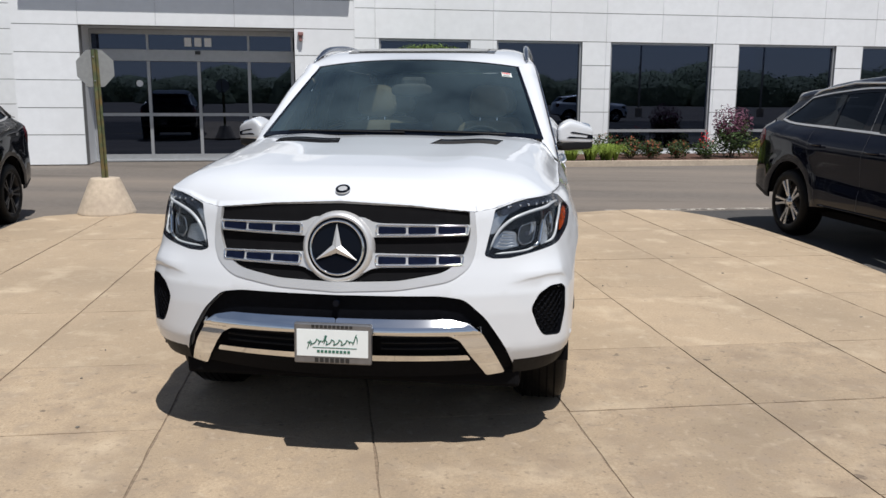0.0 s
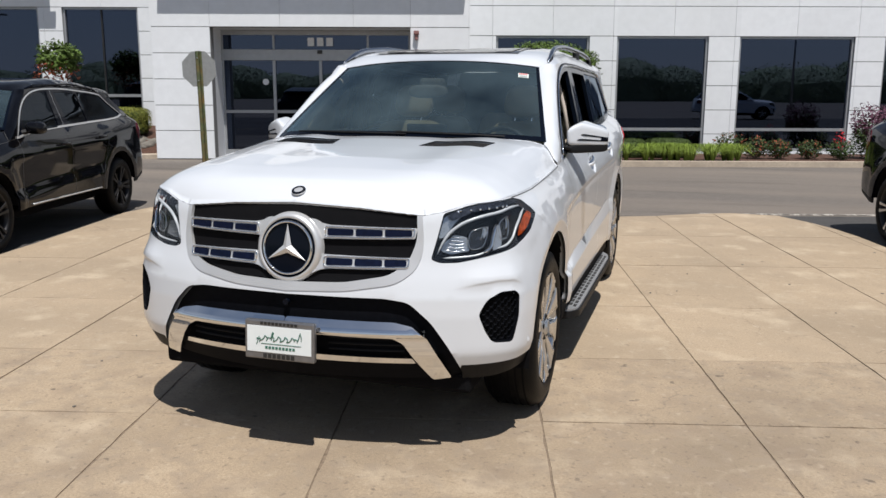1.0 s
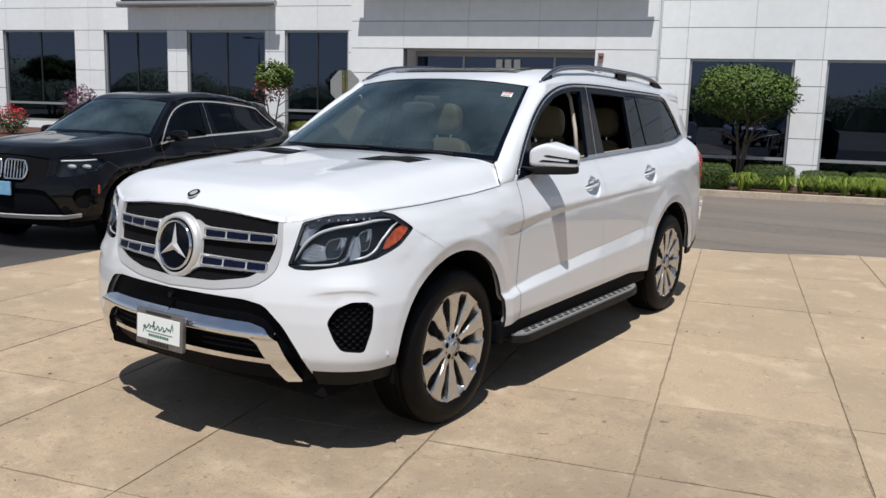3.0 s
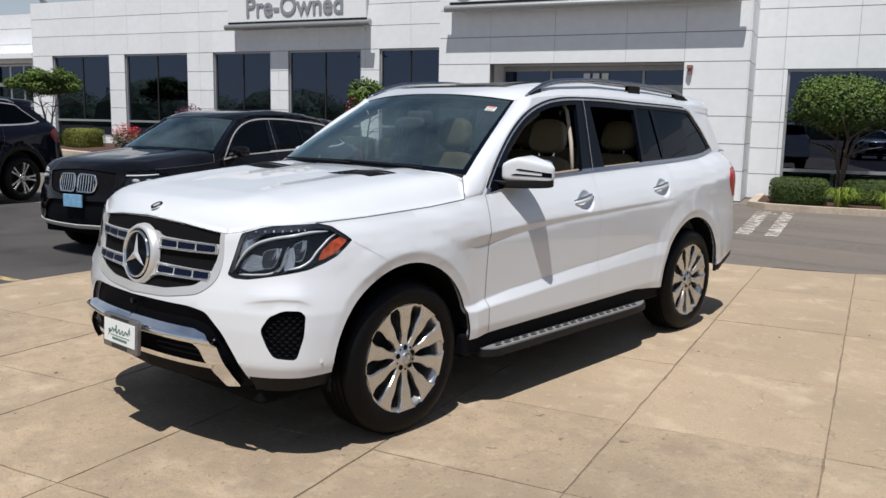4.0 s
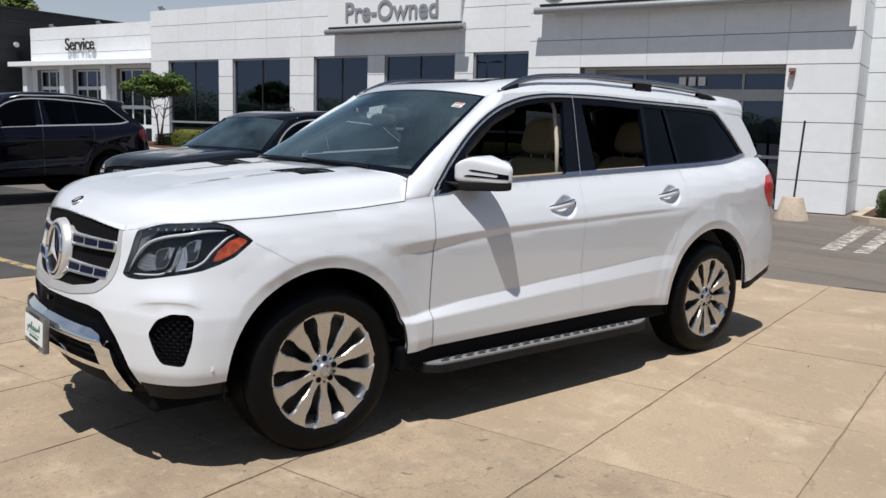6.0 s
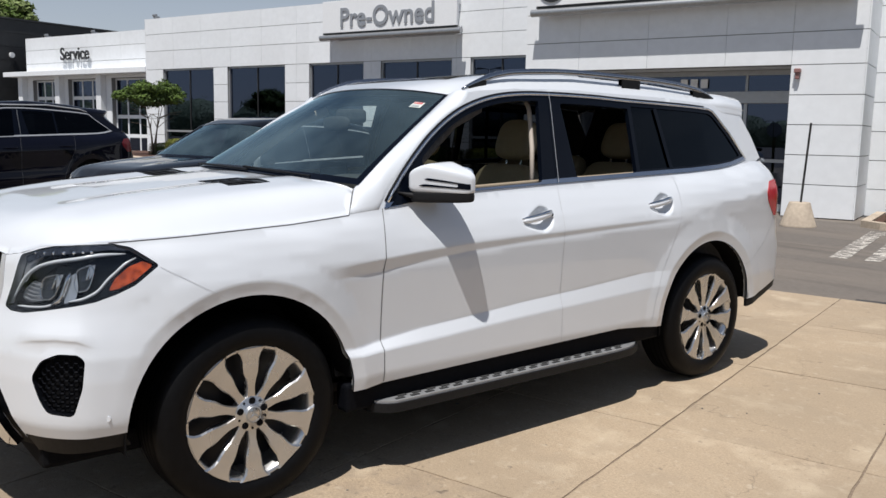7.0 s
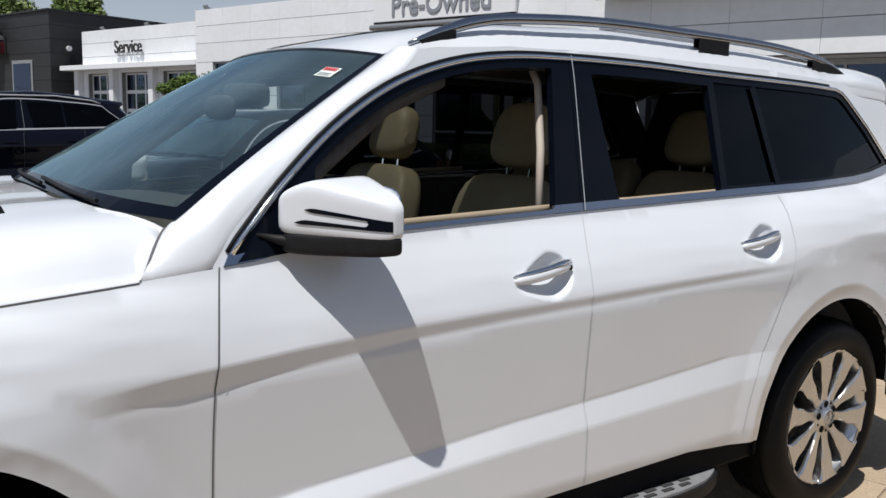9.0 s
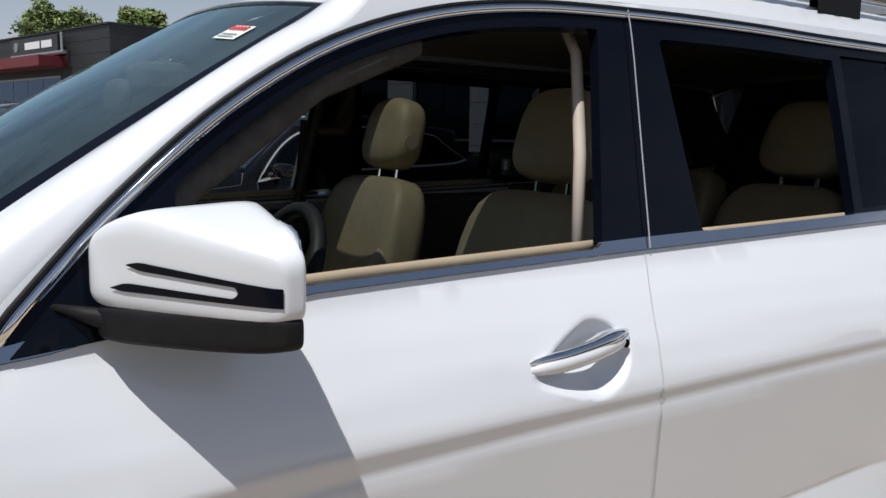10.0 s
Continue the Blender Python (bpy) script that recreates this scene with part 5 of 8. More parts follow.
def hood_z(x, y):
    x = abs(x)
    zc = float(np.interp(y, [-0.84, -0.8, -0.76, -0.70, -0.55, -0.3, 0.0, 0.3, 0.5], [1.075, 1.115, 1.14, 1.16, 1.19, 1.222, 1.25, 1.276, 1.285]))
    xe = float(np.interp(y, [-0.9, -0.5, -0.2, 0.5], [0.92, 0.885, 0.878, 0.878]))
    ze = float(np.interp(y, [-0.5, -0.2, 0.2, 0.47], [1.085, 1.10, 1.118, 1.14]))
    t = min(x / xe, 1.0)
    power = float(np.interp(y, [-0.8, -0.2, 0.4], [5.0, 9.0, 15.0]))
    dome = 0.008 * math.exp(-((x - 0.50) / 0.10) ** 2) * float(smooth(-0.75, -0.4, y))
    z = zc - (zc - ze) * (0.12 * t * t + 0.88 * t ** power) + dome * (1 - t ** 9) - 0.003 * math.exp(-((x - 0.30) / 0.10) ** 2) * float(smooth(-0.6, -0.1, y))
    i = int(np.argmin((_edge[:, 0] - x) ** 2 + (_edge[:, 1] - y) ** 2))
    d = math.hypot(_edge[i, 0] - x, _edge[i, 1] - y)
    k = 1 - math.exp(-d / float(np.interp(y, [0.1, 0.4], [0.045, 0.030])))
    return float(_edge[i, 2] + (z - _edge[i, 2]) * k)


def screen(a, b):
    """Windscreen: a across (0 middle, 1 side), b up."""
    lo = Vector((0.802 * a, 0.42 + 0.15 * a ** 5, 1.280 - 0.022 * a ** 4))
    hi = Vector((0.632 * a, 1.128 + 0.08 * a ** 2.4, 1.713 - 0.041 * a ** 2.2))
    p = lo.lerp(hi, b)
    bulge = 0.009 * math.sin(math.pi * b) * (1 - 0.3 * a)
    return (p.x, p.y - bulge * 0.5, p.z + bulge * 0.75)


def roof(x, y):
    ze = roof_edge_z(y)
    xe = float(pillar_x(y, ze))
    t = min(abs(x) / xe, 1.0)
    square = float(np.interp(y, [1.12, 1.5], [2.6, 11.0]))
    return ze + float(np.interp(y, [1.1, 1.4, 2.1, 3.4], [0.046, 0.074, 0.098, 0.088])) * (1 - t ** square)


def rounded_block(size, power=3.0, n=10):
    """A soft-edged block: a ball pulled towards a box."""
    bm = bmesh.new()
    bmesh.ops.create_cube(bm, size=2.0)
    bmesh.ops.subdivide_edges(bm, edges=bm.edges, cuts=n, use_grid_fill=True)
    for v in bm.verts:
        c = v.co
        k = (abs(c.x) ** power + abs(c.y) ** power + abs(c.z) ** power) ** (1 / power)
        v.co = Vector((c.x / k * size[0], c.y / k * size[1], c.z / k * size[2]))
    return bm


_dlo_top = [tuple(p) for p in dense([(0.648, 1.152), (0.672, 1.195), (0.72, 1.250), (0.821, 1.353), (0.977, 1.484), (1.157, 1.591), (1.354, 1.659), (1.567, 1.693), (1.823, 1.704), (2.162, 1.704), (2.463, 1.696), (3.02, 1.686), (3.277, 1.676)], 70)[1]]
DLO = _dlo_top + [(3.322, 1.664), (3.356, 1.639), (3.488, 1.524), (3.640, 1.355)] + [(y, float(top_z(s_of_y(y))) + 0.006) for y in (3.45, 3.3, 3.0, 2.5, 2.12, 1.75, 1.1, 0.8)]
FOG = rounded([(0.805, 0.63), (0.838, 0.55), (0.868, 0.508), (0.965, 0.500), (0.998, 0.6), (1.008, 0.695), (0.985, 0.716), (0.91, 0.718), (0.845, 0.690)], 0.02)
LAMP = rounded([(0.668, 1.036), (0.64, 0.94), (0.612, 0.852), (0.65, 0.838), (0.72, 0.838), (0.91, 0.868), (1.05, 0.888), (1.12, 0.910), (1.19, 0.940), (1.275, 1.006), (1.24, 1.034), (1.19, 1.070), (1.12, 1.083),
                (0.96, 1.080), (0.85, 1.076), (0.77, 1.064)], 0.012)
GRILLE = rounded([(-0.1, 1.20), (0.30, 1.20), (0.553, 1.20), (0.556, 0.93), (0.52, 0.845), (0.44, 0.790), (0.25, 0.758), (-0.1, 0.750)], 0.035)
SURROUND = rounded([(-0.1, 1.20), (0.56, 1.20), (0.578, 1.03), (0.585, 0.90), (0.555, 0.815), (0.47, 0.756), (0.25, 0.722), (-0.1, 0.712)], 0.05)
INTAKE = rounded([(-0.1, 0.700), (0.42, 0.698), (0.52, 0.682), (0.61, 0.60), (0.685, 0.49), (0.752, 0.37), (0.752, 0.2), (-0.1, 0.2)], 0.03)
AMBERS = rounded([(1.100, 0.923), (1.13, 0.928), (1.19, 0.953), (1.256, 1.004), (1.225, 1.020), (1.175, 1.003), (1.122, 0.965)], 0.008)


def beside(line, d):
    """A line d metres below or behind another one."""
    p = np.array(line)
    g = np.gradient(p, axis=0)
    g /= np.linalg.norm(g, axis=1)[:, None]
    return [(float(a), float(b)) for a, b in p + d * np.stack([g[:, 1], -g[:, 0]], 1)]


def body_outline():
    out = [(0.0, 0.33), (0.4, 0.335), (0.9, 0.345), (s_of_y(-0.475), 0.37)]
    for cy, cz, r in ARCHES:
        a0 = math.asin((0.40 - cz) / r)
        for k in range(33):
            a = math.pi - a0 - (math.pi - 2 * a0) * k / 32
            out.append((s_of_y(cy + r * math.cos(a)), cz + r * math.sin(a)))
        if cy < 1:
            out += [(s_of_y(y), 0.405 + 0.014 * y) for y in (0.6, 1.4, 2.2)]
    out += [(s_of_y(3.65), 0.42), (s_of_y(3.95), 0.485), (S_END - 0.6, 0.49), (S_END, 0.49)]
    tops = sorted(set(TOP_S))
    dense_top = sorted({*np.linspace(0, S_END, 70).tolist(), *tops})
    return out + [(s, float(top_z(s))) for s in reversed(dense_top)]


def handle_dish(y, z):
    """Depth of the finger cups behind the door handles."""
    d = 0.0
    for cy, cz in ((1.560, 1.071), (2.560, 1.106)):
        u = (y - cy) / 0.108 - 0.25
        tall = 0.062 * (1 + 0.44 * max(min(u, 0.0), -1.6))
        q = (u / (1.25 if u < 0 else 0.75)) ** 2 + ((z - cz - 0.12 * (y - cy) + 0.004) / tall) ** 2
        d += 0.036 * max(0.0, 1 - q) ** 0.8
    return d


def wheel(root, x, y, side, variant, radius=0.388, turn=0.0):
    """A tyre and alloy rim; side is +1 or -1, the way its face looks."""
    w = new("wheel")
    w.parent = root
    w.matrix_local = Matrix.Translation((x, y, radius)) @ Matrix.Diagonal((side, 1, 1, 1)) @ Matrix.Rotation(turn, 4, "X")
    R = radius
    rr = 0.268
    bm = bmesh.new()
    lathe(bm, [(rr - 0.01, -0.25), (rr + 0.02, -0.255), (R - 0.03, -0.25), (R - 0.006, -0.22), (R, -0.18), (R, -0.075), (R - 0.004, -0.045), (R - 0.018, -0.018), (R - 0.05, -0.002), (rr + 0.035, 0.003), (rr + 0.006, -0.008), (rr - 0.004, -0.02)], 72)
    tyre = part("tyre", bm, RUBBER, w, smooth_on=True)
    for k, gx in enumerate((-0.205, -0.16, -0.125, -0.09, -0.055)):
        bm = bmesh.new()
        lathe(bm, [(R + 0.0012, gx - 0.004), (R + 0.0012, gx + 0.004)], 72)
        part("tread_groove", bm, PIT_BLACK, tyre)
    bm = bmesh.new()
    lathe(bm, [(rr, -0.22), (rr - 0.02, -0.2), (rr - 0.03, -0.08), (rr - 0.012, -0.02), (rr - 0.002, -0.012), (rr + 0.004, -0.014)], 64)
    rim = part("rim", bm, ALLOY if variant == "hero" else ALLOY_DARK, w, smooth_on=True)
    bm = bmesh.new()
    lathe(bm, [(rr - 0.02, -0.13), (0.16, -0.125), (0.02, -0.12), (0.001, -0.12)], 48)
    part("brake_disc", bm, ALLOY_DARK, w)
    if variant == "hero":
        prof = [(0.055, 0.021, -0.030), (0.080, 0.0185, -0.028), (0.105, 0.0170, -0.026), (0.135, 0.0215, -0.022), (0.165, 0.031, -0.019), (0.19, 0.034, -0.017), (0.215, 0.035, -0.016), (0.24, 0.044, -0.014), (0.256, 0.058, -0.013), (0.265, 0.070, -0.012)]
        count = 10
    else:
        prof = [(0.05, 0.020, -0.035), (0.1, 0.015, -0.03), (0.17, 0.014, -0.022), (0.22, 0.016, -0.016), (0.263, 0.022, -0.012)]
        count = 10
    for k in range(count):
        a = 2 * math.pi * k / count + math.pi / 2
        if variant != "hero":
            a = 2 * math.pi * (k // 2) / 5 + math.pi / 2 + (0.16 if k % 2 else -0.16)
        bm = bmesh.new()
        rows = []
        for r, hw, x0 in prof:
            hw = hw / 1.0
            q = [(x0, r, -hw), (x0 + 0.006, r, -hw * 0.82), (x0 + 0.006, r, hw * 0.82), (x0, r, hw), (x0 - 0.035, r, hw * 0.75), (x0 - 0.035, r, -hw * 0.75)]
            rows.append([bm.verts.new(p) for p in q])
        for p, q in zip(rows, rows[1:]):
            for j in range(6):
                bm.faces.new((p[j], p[(j + 1) % 6], q[(j + 1) % 6], q[j]))
        bm.faces.new(rows[0])
        bm.faces.new(rows[-1][::-1])
        bmesh.ops.transform(bm, matrix=Matrix.Rotation(a, 4, "X"), verts=bm.verts)
        part("spoke", bm, ALLOY if variant != "dark" else ALLOY_DARK, rim)
    bm = bmesh.new()
    lathe(bm, [(0.072, -0.06), (0.072, -0.026), (0.066, -0.020), (0.040, -0.018), (0.036, -0.010), (0.030, -0.006), (0.001, -0.005)], 40)
    part("hub_cap", bm, ALLOY if variant != "dark" else ALLOY_DARK, rim, smooth_on=True)
    # black discs paint the shade inside the bolt recesses and small holes
    for k in range(5):
        a = 2 * math.pi * k / 5 + 0.3
        bm = bmesh.new()
        rod(bm, (-0.024, 0.053 * math.cos(a), 0.053 * math.sin(a)), (-0.017, 0.053 * math.cos(a), 0.053 * math.sin(a)), 0.0138, seg=14)
        part("wheel_bolt", bm, PIT_BLACK, rim)
        if variant == "hero":
            a += math.pi / 5
            bm = bmesh.new()
            rod(bm, (-0.024, 0.058 * math.cos(a), 0.058 * math.sin(a)), (-0.0175, 0.058 * math.cos(a), 0.058 * math.sin(a)), 0.0048, seg=10)
            part("bolt_hole", bm, PIT_BLACK, rim)
    if variant == "hero":
        bm = bmesh.new()
        lathe(bm, [(0.0335, -0.0085), (0.031, -0.0045), (0.028, -0.0035), (0.027, -0.0048)], 28)
        part("cap_ring", bm, STEEL, rim, smooth_on=True)
        for k in range(3):
            a = 2 * math.pi * k / 3 + math.pi / 2
            bm = bmesh.new()
            tip, mid = Vector((-0.003, 0.027 * math.cos(a), 0.027 * math.sin(a))), Vector((-0.001, 0, 0))
            v = [bm.verts.new(p) for p in (tip, (-0.004, 0.006 * math.cos(a + 1.05), 0.006 * math.sin(a + 1.05)), (-0.004, 0.006 * math.cos(a - 1.05), 0.006 * math.sin(a - 1.05)), mid)]
            bm.faces.new((v[0], v[1], v[3]))
            bm.faces.new((v[0], v[3], v[2]))
            part("cap_arm", bm, STEEL, rim)
    return w


def seat(root, x, y, z, name="front_seat", width=0.50, lean=14, head=True):
    s = new(name)
    s.parent = root
    s.matrix_local = Matrix.Translation((x, y, z))
    bm = rounded_block((width / 2, 0.27, 0.085), 4.0, 7)
    bmesh.ops.transform(bm, matrix=Matrix.Translation((0, -0.25, 0.0)), verts=bm.verts)
    part("cushion", bm, LEATHER, s, smooth_on=True)
    back = Matrix.Translation((0, 0.0, 0.02)) @ Matrix.Rotation(radians(-lean), 4, "X")
    bm = rounded_block((width / 2 * 0.97, 0.075, 0.345), 5.0, 9)
    for v in bm.verts:
        v.co.y += 0.02 * (v.co.x / (width / 2)) ** 2 * -2
        v.co.x *= 1.0 - 0.09 * max(0, v.co.z / 0.34) ** 2
    bmesh.ops.transform(bm, matrix=back @ Matrix.Translation((0, 0, 0.30)), verts=bm.verts)
    part("backrest", bm, LEATHER, s, smooth_on=True)
    for sx in (-1, 1):
        bm = rounded_block((0.052, 0.088, 0.24), 3.0, 7)
        bmesh.ops.transform(bm, matrix=back @ Matrix.Translation((sx * width * 0.43, -0.03, 0.22)) @ Matrix.Rotation(radians(-6 * sx), 4, "Y"), verts=bm.verts)
        part("bolster", bm, LEATHER, s, smooth_on=True)
    if head:
        bm = rounded_block((0.135, 0.062, 0.115), 3.2, 9)
        for v in bm.verts:
            v.co.x *= 1.0 - 0.10 * (v.co.z / 0.115)
        bmesh.ops.transform(bm, matrix=back @ Matrix.Translation((0, -0.015, 0.785)), verts=bm.verts)
        part("headrest", bm, LEATHER, s, smooth_on=True)
        for sx in (-0.06, 0.06):
            bm = bmesh.new()
            a, b = back @ Vector((sx, 0, 0.60)), back @ Vector((sx, -0.01, 0.70))
            rod(bm, a, b, 0.006, seg=8)
            part("headrest_post", bm, CHROME, s)
        bm = bmesh.new()
        a, b = back @ Vector((0.118, -0.02, 0.76)), back @ Vector((0.140, -0.02, 0.76))
        rod(bm, a, b, 0.022, seg=16)
        part("headrest_button", bm, TRIM_BEIGE, s)
    return s


def car_cabin(root):
    """Inside of the car: tub, seats, dashboard, trims."""
    part("floor_pan", boxes(((-0.80, -0.05, 0.36), (0.80, 3.50, 0.42)), ((-0.74, 3.48, 0.50), (0.74, 3.98, 0.54))), CARPET, root)
    for sx in (-1, 1):
        bm = boxes(((min(sx * 0.76, sx * 0.81), 0.45, 0.42), (max(sx * 0.76, sx * 0.81), 1.78, 1.19)), ((min(sx * 0.76, sx * 0.81), 1.86, 0.42), (max(sx * 0.76, sx * 0.81), 2.6, 1.235)), bevel=0.02)
        part("door_card", bm, DASH, root)
        for y0, y1 in ((0.90, 1.73), (1.965, 2.52)):
            bm = bmesh.new()
            belt = [(y, float(top_z(s_of_y(y)))) for y in np.linspace(y0, y1, 10)]
            tube(bm, [(sx * (float(pillar_x(y, z)) - 0.036), y, z + 0.021) for y, z in belt], 0.0105, 8, flat=0.8)
            part("sill_trim", bm, TRIM_BEIGE, root, "beige window sill trim", True)
        bm = boxes(((min(sx * 0.74, sx * 0.80), 2.6, 0.42), (max(sx * 0.74, sx * 0.80), 3.9, 1.27)), bevel=0.02)
        part("rear_trim", bm, DASH, root)
        bm = bmesh.new()
        tube(bm, [(sx * 0.765, 1.675, 1.18), (sx * 0.715, 1.715, 1.42), (sx * 0.655, 1.745, 1.62), (sx * 0.60, 1.75, 1.69)], [0.013, 0.013, 0.012, 0.010], 10)
        # far side takes the dashboard colour, painting its shade into the trim
        part("pillar_trim", bm, PALE_TRIM if sx > 0 else DASH, root, "beige inner pillar trim" if sx > 0 else "", True)
        bm = bmesh.new()
        if sx < 0:
            tube(bm, [(sx * 0.72, 1.70, 1.50), (sx * 0.74, 1.69, 1.30), (sx * 0.75, 1.68, 0.8)], 0.024, 6, flat=0.15)
            part("seat_belt", bm, BELT, root)
        bm = bmesh.new()
        tube(bm, [(sx * (float(pillar_x(y, z)) - 0.045), y, z) for y, z in ((0.72, 1.19), (0.93, 1.37), (1.15, 1.53), (1.34, 1.61))], [0.028] * 4, 8)
        # near strip dark, far strip paler: shade by side is put into colour
        part("pillar_trim", bm, DASH if sx > 0 else HEADLINER, root, smooth_on=True)
    # headliner
    bm = bmesh.new()
    ys, ts = np.linspace(1.28, 3.8, 14), np.linspace(-1, 1, 13)
    grid = [[bm.verts.new((t * (float(pillar_x(y, roof_edge_z(y))) - 0.02), y, roof(t * 0.40, y) - 0.035 - 0.05 * t ** 8)) for t in ts] for y in ys]
    for i, (a, b) in enumerate(zip(grid, grid[1:])):
        for j in range(len(ts) - 1):
            if not (1.40 < (ys[i] + ys[i + 1]) / 2 < 1.95 and abs(ts[j] + ts[j + 1]) < 1.0):
                bm.faces.new((a[j], a[j + 1], b[j + 1], b[j]))
    part("headliner", bm, HEADLINER, root, smooth_on=True)
    # dashboard, wheel, mirror
    bm = rounded_block((0.80, 0.30, 0.20), 5, 8)
    bmesh.ops.transform(bm, matrix=Matrix.Translation((0, 0.72, 1.03)), verts=bm.verts)
    part("dashboard", bm, DASH, root, smooth_on=True)
    bm = rounded_block((0.20, 0.12, 0.055), 3, 6)
    bmesh.ops.transform(bm, matrix=Matrix.Translation((0.40, 0.84, 1.225)), verts=bm.verts)
    part("instrument_hood", bm, DASH, root, smooth_on=True)
    part("centre_screen", boxes(((-0.13, 0.94, 1.18), (0.13, 0.96, 1.33)), bevel=0.008), GLOSS_BLACK, root)
    sw = new("steering_wheel")
    sw.parent = root
    sw.matrix_local = Matrix.Translation((0.40, 1.18, 1.13)) @ Matrix.Rotation(radians(-25), 4, "X")
    bm = bmesh.new()
    pts = [(0.185 * math.cos(a), 0, 0.185 * math.sin(a)) for a in np.linspace(0, 2 * math.pi, 33)]
    tube(bm, pts, 0.016, 8)
    part("rim", bm, BLACK_PLASTIC, sw, smooth_on=True)
    bm = boxes(((-0.18, -0.02, -0.025), (0.18, 0.01, 0.025)), ((-0.07, -0.03, -0.07), (0.07, 0.015, 0.06)), bevel=0.01)
    part("spokes", bm, DASH, sw)
    bm = rounded_block((0.125, 0.018, 0.04), 3, 5)
    bmesh.ops.transform(bm, matrix=Matrix.Translation((0.0, 0.97, 1.525)), verts=bm.verts)
    part("rear_view_mirror", bm, DASH, root, smooth_on=True)
    part("sensor_box", boxes(((-0.07, 1.0, 1.53), (0.07, 1.12, 1.605)), bevel=0.02), DASH, root)
    for sx in (-1, 1):
        seat(root, sx * 0.40, 1.74 if sx > 0 else 1.70, 0.67, width=0.50 if sx > 0 else 0.58)
        seat(root, sx * 0.42, 2.62, 0.68, "rear_seat", 0.46, 16)
    seat(root, 0, 2.66, 0.71, "rear_seat", 0.30, 16, False)
    part("console", boxes(((-0.13, 0.9, 0.42), (0.13, 1.75, 0.86)), bevel=0.03), DASH, root)
    # added panel, not a car part: blocks daylight showing through gaps at the tail
    bm = bmesh.new()
    low = [(-0.74, 0.95), (0.74, 0.95), (0.72, 1.32), (0.57, 1.70), (-0.57, 1.70), (-0.72, 1.32)]
    rings = [[bm.verts.new((x, y, z)) for x, z in low] for y in (3.72, 3.735)]
    bm.faces.new(rings[0])
    bm.faces.new(rings[1][::-1])
    for k in range(6):
        bm.faces.new((rings[0][k], rings[0][(k + 1) % 6], rings[1][(k + 1) % 6], rings[1][k]))
    part("cargo_blind", bm, CARPET, root)
    part("load_cover", boxes(((-0.74, 3.0, 1.0), (0.74, 3.85, 1.03)), bevel=0.008), CARPET, root)


def side_normal(p):
    return (1.0 if p[0] > 0 else -1.0, 0, 0.12)


def suv(root, paint, hero=True, step=0.026):
    """Body of a tall estate car; the white one gets all its fittings."""
    def place(out=0.0):
        def at(s, z):
            p = skin(s, z, out)
            if hero and 1.3 < p[1] < 2.8 and z > 0.98:
                return (p[0] - handle_dish(p[1], z), p[1], p[2])
            return p
        return at

    clipx = lambda poly: [(max(u, 0.0), v) for u, v in poly]
    tail = rounded([(s_of_y(3.715), 1.09), (s_of_y(3.695), 1.145), (s_of_y(3.76), 1.215), (s_of_y(3.86), 1.228), (s_of_y(3.99), 1.19), (s_of_y(3.98), 1.02), (s_of_y(3.91), 0.985), (s_of_y(3.83), 0.985)], 0.015)
    lip = [(0.70, 0.2), (0.74, 0.412), (1.0, 0.416), (s_of_y(-0.475), 0.425), (s_of_y(-0.40), 0.2)]
    rlip = [(s_of_y(3.4), 0.2), (s_of_y(3.4), 0.435), (s_of_y(3.65), 0.468), (s_of_y(3.95), 0.535), (S_END + 0.1, 0.545), (S_END + 0.1, 0.2)]
    regions = [("lamp", LAMP), ("fog", FOG), ("tail", tail), ("grille", clipx(GRILLE)), ("surround", clipx(SURROUND)), ("intake", clipx(INTAKE)), ("lip", lip), ("rlip", rlip)]
    # keep the silver surround under the hood edge
    regions[4] = ("surround", [(max(u, 0.0), min(v, float(top_z(max(u, 0.0))) + 0.02)) for u, v in SURROUND])
    line_z = lambda ys, zs: [(s_of_y(y), float(np.interp(y, ys, zs))) for y in np.linspace(0.36, 2.72, 60)]
    cy, cz = [0.3, 0.455, 0.6, 0.81, 1.09, 1.43, 1.71, 2.09, 2.7], [0.926, 0.943, 0.953, 0.970, 0.986, 0.997, 1.003, 1.015, 1.03]
    hy, hh = [0.4, 0.6, 0.8, 1.1, 1.6, 2.4], [0.048, 0.054, 0.048, 0.036, 0.026, 0.020]
    crease = [line_z(cy, [z + d for z in cz]) for d in (0.007, 0.0, -0.007)]
    crease += [[(s_of_y(y), float(np.interp(y, cy, cz) - np.interp(y, hy, hh) - d)) for y in np.linspace(0.36, 2.72, 60)] for d in (-0.007, 0.0, 0.007)]
    for ly, lz in (([0.5, 0.82, 1.13, 1.46, 1.9, 2.4], [0.585, 0.625, 0.645, 0.672, 0.695, 0.730]), ([0.5, 0.87, 1.4, 2.04, 2.53], [0.553, 0.568, 0.597, 0.622, 0.642])):
        crease += [line_z(ly, [z + d for z in lz]) for d in (-0.009, 0.0, 0.009)]
    crease += [[(float(s), float(np.interp(s, [0.68, 0.80, 0.90, 0.98, 1.05], [0.735, 0.760, 0.770, 0.766, 0.74])) + d) for s in np.linspace(0.69, 1.04, 24)] for d in (-0.018, -0.008, 0.0)] if hero else []
    for hy0, hz0 in ((1.560, 1.071), (2.560, 1.106)) if hero else ():
        for k in (0.5, 0.8, 0.93, 1.0, 1.06, 1.2):
            ring = []
            for a in np.linspace(0, 2 * math.pi, 41):
                dy = 0.108 * (0.25 + (1.25 if math.cos(a) < 0 else 0.75) * k * math.cos(a))
                tall = 0.062 * (1 + 0.44 * min(1.25 * k * math.cos(a), 0.0))
